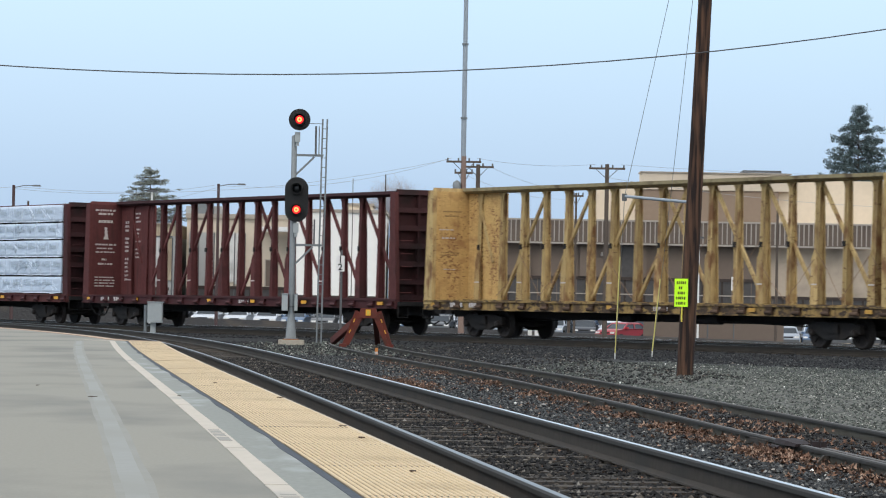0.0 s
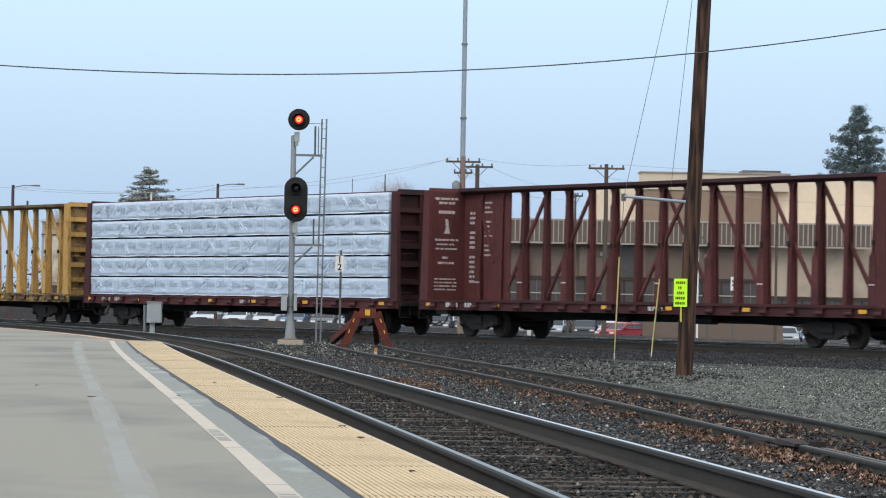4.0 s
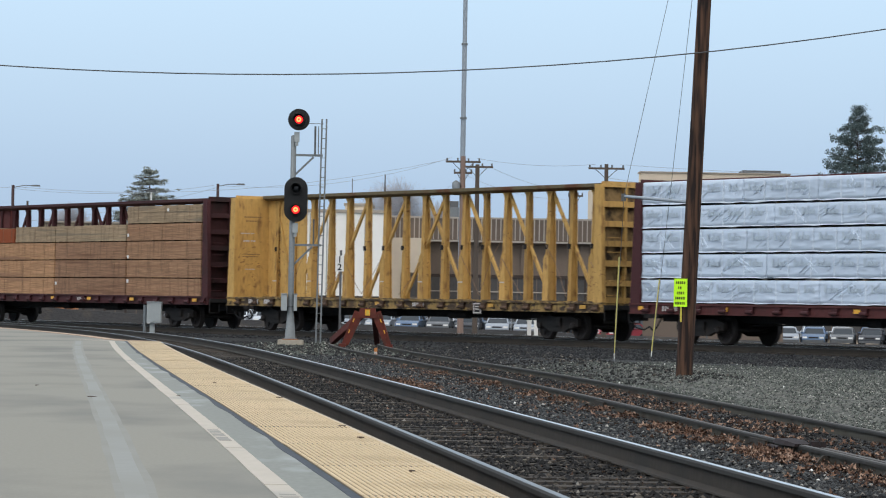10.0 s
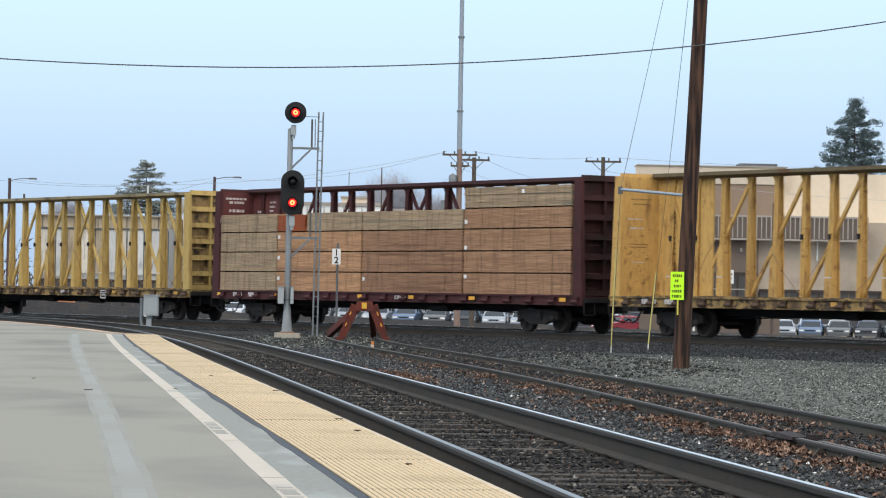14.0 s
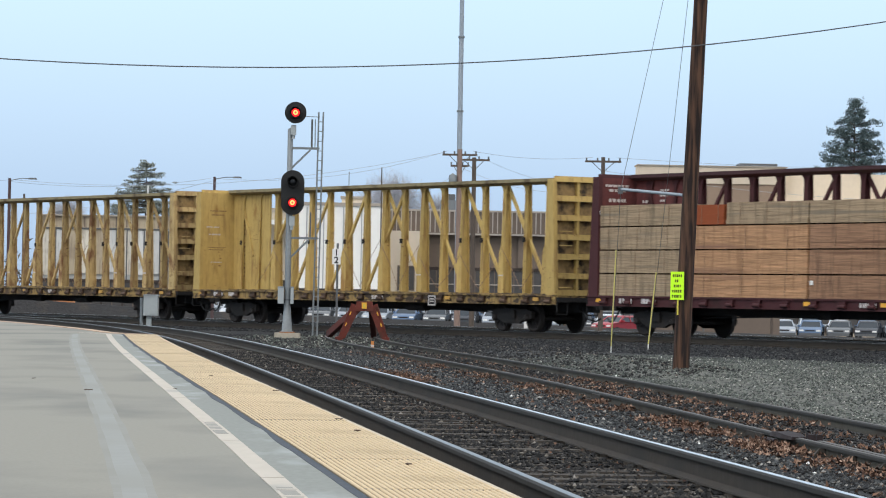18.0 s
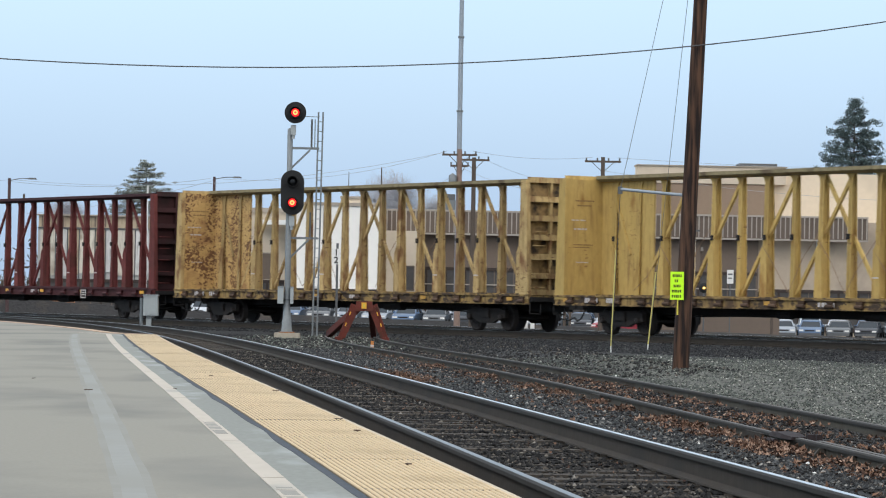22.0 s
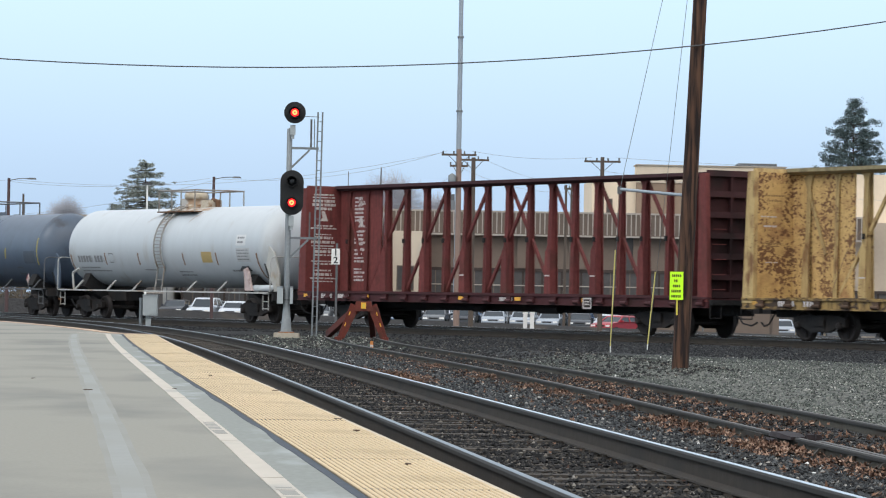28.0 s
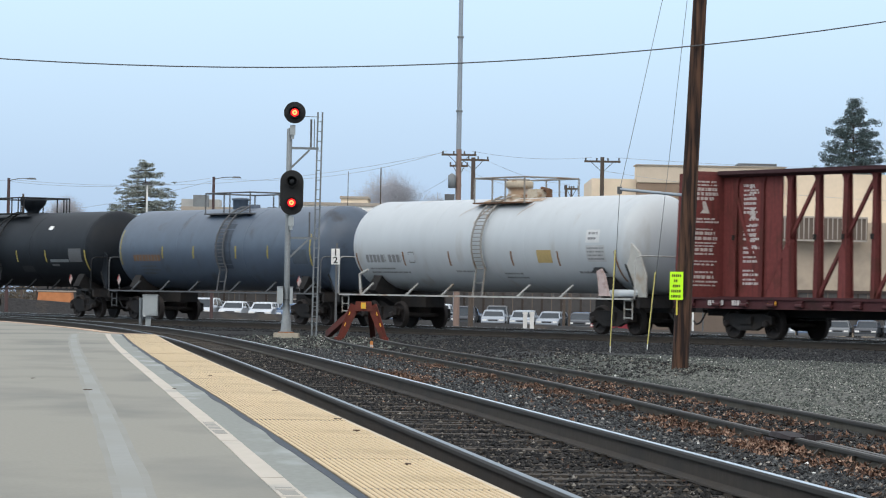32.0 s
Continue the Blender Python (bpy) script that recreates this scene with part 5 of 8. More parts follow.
def wrapped_load(s):
    ld = thing("lumber_load", pose(0, 0, 0), "five tiers of white plastic-wrapped lumber bundles strapped on a flat car", "lumber load", "loads")
    rnd = random.Random(31)
    tiers = [1.12, 1.815, 2.53, 3.235, 3.905, 4.60]
    cuts = [[-11.1, -8.66, -2.9, 2.63, 5.24, 10.85], [-11.1, -5.2, 2.63, 6.0, 10.85], [-11.1, -6.1, -0.1, 2.75, 5.6, 10.85], [-11.1, -4.9, -0.2, 2.55, 5.5, 10.85], [-11.1, -6.3, -3.0, 2.2, 2.85, 6.2, 10.85]]
    for sy in (-1, 1):
        for k in range(5):
            z0, z1 = tiers[k] + 0.052, tiers[k + 1]
            for a, b in zip(cuts[k], cuts[k][1:]):
                sh = Shape()
                n = max(4, int((b - a) / 0.10))
                rings = []
                for i in range(n + 1):
                    x = a + 0.01 + (b - a - 0.02) * i / n
                    t = 0.0 if i in (0, n) else 1.0
                    near = min(x - a, b - x)
                    slack = (0.010 + 0.045 * math.exp(-near / 0.30)) * t

                    def w(z):
                        fold = 1 - 2 * abs(noise.noise(Vector((x * 1.9 + (z - z0) * (1.6 if k % 2 else -1.4) + k * 9, z * 1.1 + a, sy))))
                        groove = -0.014 * t * max(0.0, 1 - abs((x + 50) % 1.02 - 0.5) / 0.09)
                        lip = 0.022 * t * (z < z0 + 0.04) * (0.5 + noise.noise(Vector((x * 1.7, k, sy))))
                        return sy * (lip + groove + slack * fold + 0.010 * t * noise.noise(Vector((x * 0.8, z * 2 + k * 5, a))))

                    yo, yi = sy * 1.335, sy * 0.34
                    ring = [(x, yi, z0), (x, yo - sy * 0.04, z0 + 0.004)] + [(x, yo + w(z), z) for z in [z0 + 0.025 + (z1 - z0 - 0.05) * q / 6 for q in range(7)]] + [(x, yo - sy * 0.045, z1 - 0.004), (x, yi, z1)]
                    rings.append(ring if sy < 0 else ring[::-1])
                sh.sweep(rings, smooth=True)
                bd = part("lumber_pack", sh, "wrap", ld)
                if sy < 0:
                    folds = Shape()
                    for c in [rnd.uniform(a + 0.3, b - 0.3) for _ in range(2 + int((b - a) * 0.65))] + [a + 0.35, b - 0.35]:
                        lean = rnd.choice((-1, 1, 1, 1)) * rnd.uniform(0.7, 2.2)
                        for i in range(rnd.choice((2, 3, 4, 5))):
                            zz = rnd.uniform(z0 + 0.06, z0 + 0.28)
                            ln = min(rnd.uniform(0.18, 0.52), z1 - 0.05 - zz)
                            x = c + 0.11 * i + rnd.uniform(-0.03, 0.03)
                            rows_ = []
                            for u, w_ in ((0, 0.004), (0.35, 0.028), (0.7, 0.022), (1.0, 0.003)):
                                px, pz = x + lean * ln * u, zz + ln * u
                                rows_.append([(px - w_, -1.335, pz), (px + w_, -1.335, pz), (px + 0.2 * w_, -1.346 - 0.42 * w_, pz + 0.3 * w_)])
                            if a + 0.05 < min(r_[0][0] for r_ in rows_) and max(r_[1][0] for r_ in rows_) < b - 0.05:
                                folds.sweep(rows_, smooth=False)
                    part("film_folds", folds, "wrap_fold", bd, "creased folds of plastic film", kind="stuff")
                    hem = Shape()
                    m_ = max(3, int((b - a) / 0.22))
                    low = [max(0.0, 0.038 * (0.15 + noise.noise(Vector((a + (b - a) * i / m_ * 1.3, k * 4.1, 2.0))))) for i in range(m_ + 1)]
                    rows_ = [[(a + 0.02 + (b - a - 0.04) * i / m_, -1.352, z0 + 0.03), (a + 0.02 + (b - a - 0.04) * i / m_, -1.362, z0 + 0.005 - low[i])] for i in range(m_ + 1)]
                    part("hem", hem.sweep(rows_, closed_ring=False), "wrap_fold", bd, "loose hem of plastic film")
                    seams = Shape()
                    x = a + 0.98
                    while x < b - 0.3:
                        seams.sweep([[(x + d_, -1.352 - e_, z_) for d_, e_ in ((-0.03, 0.0), (0.0, 0.013), (0.012, 0.0))] for z_ in (z0 + 0.03, (z0 + z1) / 2, z1 - 0.03)])
                        x += 0.98
                    part("film_seams", seams, "wrap_fold", bd, "lapped seams of the film", kind="stuff")
                    marks = Shape()
                    x = a + 0.25
                    while x < b - 0.5:
                        zc = z0 + (z1 - z0) * 0.58
                        for dx, w_, h_ in ((0, 0.10, 0.20), (0.16, 0.09, 0.12), (0.28, 0.05, 0.21), (0.36, 0.09, 0.12), (0.48, 0.10, 0.12)):
                            if x + dx + w_ < b - 0.05:
                                marks.box(x + dx, x + dx + w_, -1.372, -1.368, zc - 0.06, zc - 0.06 + h_)
                        x += 0.98
                    part("lettering", marks, "wrap_mark", bd, "faint grey printed marks", kind="stuff")
    spacer = Shape().box(0, 0.1, -0.49, 0.49, 0, 0.05).mesh("spacer")
    for k in range(5):
        for i in range(12):
            for sy in (-1, 1):
                part("spacer", spacer, "dunnage", ld, m=pose(-10.6 + i * 1.92, sy * 0.84, tiers[k]))
    CARS.append((ld, s))
    return ld


def bare_load(s):
    """Unwrapped lumber: the tiers step down towards the rear."""
    ld = thing("lumber_load", pose(0, 0, 0), "stepped stacks of bare brown sawn lumber on a flat car", "lumber load", "loads")
    tiers = [1.10, 1.76, 2.44, 3.12, 3.76, 4.42]
    stacks = [(-11.35, -7.03, 4, "lumber_grey"), (-7.0, -1.33, 3, "lumber_b"), (-1.30, 4.86, 4, "lumber_c"), (4.90, 10.87, 5, "lumber")]
    rnd = random.Random(12)
    for sy in (-1, 1):
        for a, b, n, mt in stacks:
            for k in range(n):
                tone = "lumber_grey" if mt == "lumber_c" and k == 3 else mt
                bundle(ld, a, b, tiers[k] + 0.04, tiers[k + 1], sy, tone if k < 4 else "lumber_grey", rnd)
        bundle(ld, -7.0, -5.06, tiers[3] + 0.04, tiers[4] - 0.05, sy, "lumber_red", rnd)
        bundle(ld, -5.0, -1.33, tiers[3] + 0.04, tiers[4], sy, "lumber_grey", rnd)
    spacer = Shape().box(0, 0.09, -0.52, 0.52, 0, 0.05).mesh("spacer")
    for k in range(5):
        for a, b, n, mt in stacks:
            if k < n:
                for i in range(4):
                    for sy in (-1, 1):
                        part("spacer", spacer, "dunnage", ld, m=pose(a + 0.35 + (b - a - 0.8) * i / 3, sy * 0.825, tiers[k] - 0.005))
    for x, z in ((-11.2, 3.5), (-6.9, 1.5), (-6.9, 2.2), (-6.9, 2.9), (-1.2, 1.5), (5.0, 1.6), (5.0, 2.5), (5.0, 3.3), (8.2, 4.2)):
        part("tag", Shape().box(x, x + 0.14, -1.375, -1.366, z, z + 0.12), "dull_white", ld, "white bundle tag")
    CARS.append((ld, s))
    return ld


def bundle(ld, a, b, z0, z1, sy, mt, rnd):
    """A pack of boards: a core, with courses that stand a little in and out on the seen side, and two or three straps."""
    y0, y1 = sorted((sy * 0.33, sy * 1.325))
    pk = part("lumber_pack", Shape().box(a + 0.02, b - 0.02, y0, y1, z0, z1), mt, ld)
    if sy > 0:
        return
    n = 8
    h = (z1 - z0) / n
    for i in range(n):
        o = rnd.uniform(-0.006, 0.008)
        x0, x1 = a + rnd.uniform(0, 0.07), b - rnd.uniform(0, 0.07)
        cuts = [x0] + sorted(rnd.uniform(x0 + 0.5, x1 - 0.5) for _ in range(rnd.choice((0, 1, 1, 2)))) + [x1]
        sh = Shape()
        for p, q in zip(cuts, cuts[1:]):
            oo = o + rnd.uniform(-0.005, 0.005)
            sh.box(p, q - 0.004, -1.345 - oo, -1.30, z0 + i * h, z0 + (i + 1) * h - rnd.uniform(0.001, 0.004))
        part("board_course", sh, mt, pk, kind="stuff")
    for i in range(3):
        x = a + (b - a) * (0.17 + 0.33 * i) + rnd.uniform(-0.1, 0.1)
        part("strap", Shape().box(x, x + 0.014, -1.366, -1.360, z0, z1), "strap", pk, "thin steel strap")


def tank_car(s, shell_half, half, paint, label, seed, style):
    rnd = random.Random(seed)
    car = thing("tank_car", pose(0, 0, 0), label, "tank car", "freight train")
    R, CZ = 1.46, {"white": 2.66, "grey": 2.58, "black": 2.62}[style]
    rail_mt = {"white": "tank_rail", "grey": "galv_dark", "black": "black"}[style]
    truck_x = {"white": 6.6, "grey": 6.25, "black": 6.6}[style]
    prof = []
    for i in range(13):
        t = math.pi / 2 * i / 12
        prof.append((-shell_half - 0.74 * math.cos(t), max(0.02, R * math.sin(t))))
    prof += [(p, R) for p in np.linspace(-shell_half + 0.3, shell_half - 0.3, 10)]
    prof += [(-a, r) for a, r in prof[12::-1]]
    part("tank", Shape().lathe(prof, "x", (0, 0, CZ), 64), paint, car)
    for x in (-shell_half, -shell_half * 0.36, shell_half * 0.34, shell_half):
        seam = Shape().lathe([(x - 0.025, R), (x - 0.02, R + 0.005), (x + 0.02, R + 0.005), (x + 0.025, R)], "x", (0, 0, CZ), 64)
        part("weld_seam", seam, paint, car)
    # frame under each end, bolster saddles
    for sx in (-1, 1):
        fr = Shape()
        x0, x1 = sorted((sx * (half - 3.8), sx * half))
        fr.box(x0, x1, -0.36, 0.36, 0.68, 1.05)
        fr.box(*sorted((sx * (half - 0.14), sx * half)), -1.45, 1.45, 0.80, 1.08)
        xb = sx * truck_x
        fr.sweep([[(xb + d, -1.05, 1.75), (xb + d, -1.35, 1.2), (xb + d, -0.5, 0.7), (xb + d, 0.5, 0.7), (xb + d, 1.35, 1.2), (xb + d, 1.05, 1.75)] for d in (-0.25, 0.25)])
        fr.box(*sorted((sx * (half - 1.0), sx * half)), -1.5, 1.5, 1.06, 1.10)
        part("frame", fr, "under", car)
        # plates that brace the head down to the draft sill, with a dark slot along the sloping edge
        for sy in (-1, 1) if sx > 0 else ():
            yp = sy * (1.20 if style == "white" and sx > 0 else 0.86)
            y0, y1 = sorted((yp, yp + sy * 0.06))
            gp = [(sx * (shell_half - 0.05), CZ - 0.34), (sx * (shell_half + 0.80), 1.10), (sx * (half + 0.02), 1.10), (sx * (half + 0.02), 1.70), (sx * (shell_half + 0.78), CZ - 0.25), (sx * (shell_half + 0.36), CZ + 0.02)]
            plate = part("head_brace", Shape().sweep([[(px, yy, pz) for px, pz in gp] for yy in (y0, y1)]), "brace_cream" if style == "white" else paint, car, "cream head brace stained with rust" if style == "white" else "")
            yo = yp + sy * 0.075
            part("brace_edge", Shape().beam((gp[0][0] + sx * 0.02, yo, gp[0][1]), (gp[1][0] - sx * 0.03, yo, 1.12), 0.03, 0.06), "black", plate, "dark edge of the brace")
        for k in range(3):      # grab rungs and a step below the sill
            z = 0.50 + 0.25 * k
            part("sill_step", Shape().path([(sx * (half - 0.35), -1.45, z), (sx * (half - 0.75), -1.45, z)], 0.018, 5), rail_mt, car)
        for d in (0.35, 0.75):
            part("step_side", Shape().path([(sx * (half - d), -1.45, 1.06), (sx * (half - d), -1.45, 0.45)], 0.02, 5), rail_mt, car)
    # running boards with struts up to the shell; an end rail crosses the car from side to side
    struts = {"white": (-6.9, -4.13, -2.02, 2.31, 4.61), "grey": (-6.05, -3.73, -1.46, 1.6, 4.19, 6.85), "black": (-6.6, -4.4, -2.0, 0.4, 2.6, 4.8)}[style]
    for sy in (-1, 1):
        part("running_board", Shape().box(-half + 0.3, half - 0.3, *sorted((sy * 1.36, sy * 1.56)), 1.02, 1.07), rail_mt, car)
        for x in struts:
            part("strut", Shape().beam((x, sy * 1.50, 1.06), (x + 0.46, sy * 1.36, 1.42), 0.06, 0.05), rail_mt, car)
    for sx in (-1, 1):
        xr = sx * (half - 0.18)
        hr = Shape()
        for sy in (-1, 1):
            hr.path([(xr, sy * 1.5, 1.07), (xr, sy * 1.5, 2.12), (xr + 0.02 * sx, sy * 1.46, 2.24), (xr + 0.04 * sx, sy * 1.34, 2.29)], 0.024, 6)
        hr.path([(xr + 0.04 * sx, -1.34, 2.29), (xr + 0.04 * sx, 1.34, 2.29)], 0.022, 6)
        part("end_handrail", hr, rail_mt, car)
    if style == "white":
        part("end_handrail", Shape().path([(-6.97, -1.5, 1.07), (-7.08, -1.5, 1.70), (-6.62, -1.46, 1.86)], 0.045, 6), rail_mt, car, "short cream grab post")
        part("air_reservoir", Shape().lathe([(-0.66, 0.05), (-0.60, 0.12), (0.60, 0.12), (0.66, 0.05)], "x", (7.58, -1.28, 1.20), 12), paint, car, "cream air reservoir")
        gp = [(6.42, 1.84), (6.62, 1.92), (6.80, 1.72), (6.92, 1.40), (7.06, 1.12), (6.56, 1.12), (6.50, 1.50)]
        part("bolster_end", Shape().sweep([[(px, yy, pz) for px, pz in gp] for yy in (-1.46, -1.38)]), "placard_pale", car, "pinkish-white bolster end")
        part("bolster_cap", Shape().frustum((6.36, -1.30, 1.80), (0.50, 0.24), (0.28, 0.20), 0.16), "black", car)
    ladders(car, style, R, CZ)

    def arc(x, z0, z1, w, mt, lab, slant=0.0):
        """A strip that follows the shell between two heights."""
        zs = np.linspace(z0, z1, 7)
        at = lambda a, z_: (a, -math.sqrt((R + 0.007) ** 2 - (z_ - CZ) ** 2), z_)
        sh = Shape()
        for a, b in zip(zs, zs[1:]):
            u, w2 = slant * (a - z1), slant * (b - z1)
            sh.add([at(x - w + u, a), at(x + w + u, a), at(x + w + w2, b), at(x - w + w2, b)], [(0, 1, 2, 3)])
        part("reflector", sh, mt, car, lab)

    face = lambda x_, z_: (x_, -math.sqrt(max(0.0, (R + 0.008) ** 2 - (z_ - CZ) ** 2)), z_)

    def sheet(x0, x1, z0, z1, mt, lab):
        zs = np.linspace(z0, z1, 8)
        sh = Shape()
        for a, b in zip(zs, zs[1:]):
            sh.add([face(x0, a), face(x1, a), face(x1, b), face(x0, b)], [(0, 1, 2, 3)])
        return part("panel_marking", sh, mt, car, lab)

    def outline(x0, x1, z0, z1, mt, lab):
        sh = Shape()
        for a, b, c, d in ((x0, x1, z0, z0 + 0.04), (x0, x1, z1 - 0.04, z1), (x0, x0 + 0.04, z0, z1), (x1 - 0.04, x1, z0, z1)):
            sh.add([face(a, c), face(b, c), face(b, d), face(a, d)], [(0, 1, 2, 3)])
        return part("panel_marking", sh, mt, car, lab)

    if style == "white":
        for x in (-4.51, -1.77, 1.80, 4.32):
            arc(x, 2.0, 2.44, 0.045, "strip_rust", "worn brown reflective strip")
        arc(7.30, 1.55, 2.42, 0.045, "strip_rust", "worn brown reflective strip on the front seam")
        arc(-7.42, 1.75, 2.40, 0.045, "strip_rust", "worn brown reflective strip on the rear seam")
        part("lettering", text_bars([(-6.85, -5.65, 2.10, 0.25), (-5.45, -4.68, 2.10, 0.25)], face, rnd, (0.15, 0.20), (0.05, 0.06)), "stencil", car, "grey reporting marks", kind="stuff")
        part("lettering", text_bars([(-6.8, -5.2, 1.88, 0.05), (-6.8, -4.4, 1.76, 0.05), (-1.6, -0.5, 1.80, 0.05), (1.1, 2.1, 1.74, 0.05), (1.1, 2.3, 1.62, 0.05), (5.2, 6.3, 1.78, 0.06)], face, rnd), "stencil", car, kind="stuff")
        outline(-4.2, -3.85, 2.08, 2.44, "stencil", "faint stencilled box")
        sheet(3.21, 3.99, 2.09, 2.47, "tan_patch", "faded yellow stencil patch")
        sheet(5.83, 6.53, 2.68, 3.06, "fresh_patch", "white stencil patch")
        part("lettering", text_bars([(5.95, 6.42, 2.92, 0.07), (5.95, 6.35, 2.77, 0.07)], lambda x_, z_: (x_, face(x_, z_)[1] - 0.004, z_), rnd), "stencil", car, kind="stuff")
        sheet(5.84, 6.80, 2.12, 2.60, "grey_wash", "faint grey stencil panel")
        part("lettering", text_bars([(5.90, 6.75, 2.18 + 0.105 * k, 0.045) for k in range(4)], lambda x_, z_: (x_, face(x_, z_)[1] - 0.004, z_), rnd), "stencil", car, kind="stuff")
        # rust under the walkway and thin runs down from it
        sheet(-1.05, 2.25, CZ + R * 0.900, CZ + R * 0.972, "rust_run", "rust stain under the fittings")
        for x0, z0, x1, z1, w in ((-1.0, 3.92, -1.55, 3.55, 0.035), (-0.1, 3.90, -0.5, 3.3, 0.05), (0.3, 3.9, -0.05, 3.45, 0.04), (2.1, 3.92, 1.75, 3.55, 0.03)):
            sh = Shape()
            n = 7
            for i in range(n):
                a, b = i / n, (i + 1) / n
                q = [face(lerp(x0, x1, u) + d * w * (1 - 0.6 * u), z0 + (z1 - z0) * u) for u, d in ((a, -1), (a, 1), (b, 1), (b, -1))]
                sh.add(q, [(0, 1, 2, 3)])
            part("rust_streak", sh, "rust_run", car, "thin brown rust run", kind="stuff")
        part("lettering", text_bars([(0.35, 0.75, CZ + 0.18, 0.09), (0.42, 0.72, CZ + 0.02, 0.05)], lambda y_, z_: (shell_half + 0.74 * math.sqrt(max(0, 1 - (y_ ** 2 + (z_ - CZ) ** 2) / R ** 2)) + 0.012, y_, z_), rnd, (0.07, 0.1), (0.02,)), "stencil", car, kind="stuff")
    elif style == "grey":
        for x in (-3.68, -1.28, 1.88, 4.18):
            arc(x, 2.23, 2.67, 0.045, "dull_yellow", "worn yellow reflective strip", 0.08)
        arc(7.10, 1.98, 3.05, 0.045, "dull_yellow", "long yellow reflective strip on the front seam")
        arc(-7.08, 2.0, 3.3, 0.04, "dull_yellow", "yellow reflective rim stripe")
        part("lettering", text_bars([(-6.05, -3.85, 2.15, 0.22)], face, rnd, (0.16, 0.22), (0.05, 0.06)), "orange_ink", car, "faded orange reporting marks", kind="stuff")
        part("lettering", text_bars([(-5.6, -4.4, 1.93, 0.05), (-5.6, -4.2, 1.80, 0.05), (-5.6, -4.6, 1.68, 0.05)], face, rnd), "galv_dark", car, kind="stuff")
        sheet(5.86, 6.86, 2.05, 2.53, "slate_wash", "faint grey stencil panel")
        outline(5.0, 5.5, 1.62, 1.92, "galv_dark", "faint stencilled box")
        sheet(0.30, 1.50, CZ - 0.7, CZ + R * 0.95, "slate_spill", "darker spill stain below the dome")
    else:
        for x in (-6.2, -3.8, -1.3, 1.37, 4.01):
            arc(x, 2.12, 2.56, 0.05, "dull_yellow", "worn yellow reflective strip", -0.06)
        arc(7.50, 1.76, 2.56, 0.05, "dull_yellow", "long yellow reflective strip on the front seam", -0.1)
        sheet(6.09, 7.20, 2.11, 2.62, "galv_dark", "grey stencil panel")
        sheet(4.40, 6.05, 2.10, 2.21, "galv", "pale stencil bar")
        sheet(4.46, 5.1, 1.95, 2.03, "galv_dark", "short pale stencil bar")
        sheet(1.6, 2.65, 1.72, 1.96, "black_patch", "dark grey painted patch")
        sheet(3.9, 4.25, 3.36, 3.50, "dull_white", "small white card")
    for x in (-truck_x, truck_x):
        make_truck(car, x)
    couplers(car, half)
    # diamond placards on short posts above the running board
    if style != "white":
        for x in (-6.9, 6.65):
            pl = Shape().add([(x - 0.15, -1.60, 1.45), (x, -1.60, 1.26), (x + 0.15, -1.60, 1.45), (x, -1.60, 1.64), (x - 0.15, -1.585, 1.45), (x, -1.585, 1.26), (x + 0.15, -1.585, 1.45), (x, -1.585, 1.64)],
                             [(0, 1, 2, 3), (7, 6, 5, 4), (0, 4, 5, 1), (1, 5, 6, 2), (2, 6, 7, 3), (3, 7, 4, 0)])
            pd = part("placard", pl, "placard_pale", car, "white diamond placard with a red edge")
            part("placard_edge", Shape().add([(x - 0.15, -1.603, 1.45), (x - 0.05, -1.603, 1.45), (x, -1.603, 1.60), (x, -1.603, 1.64)], [(0, 1, 2, 3)]), "lens_red", pd)
            part("placard_post", Shape().tube((x, -1.57, 1.05), (x, -1.57, 1.5), 0.018, n=5), rail_mt, car)
    CARS.append((car, s))
    return car


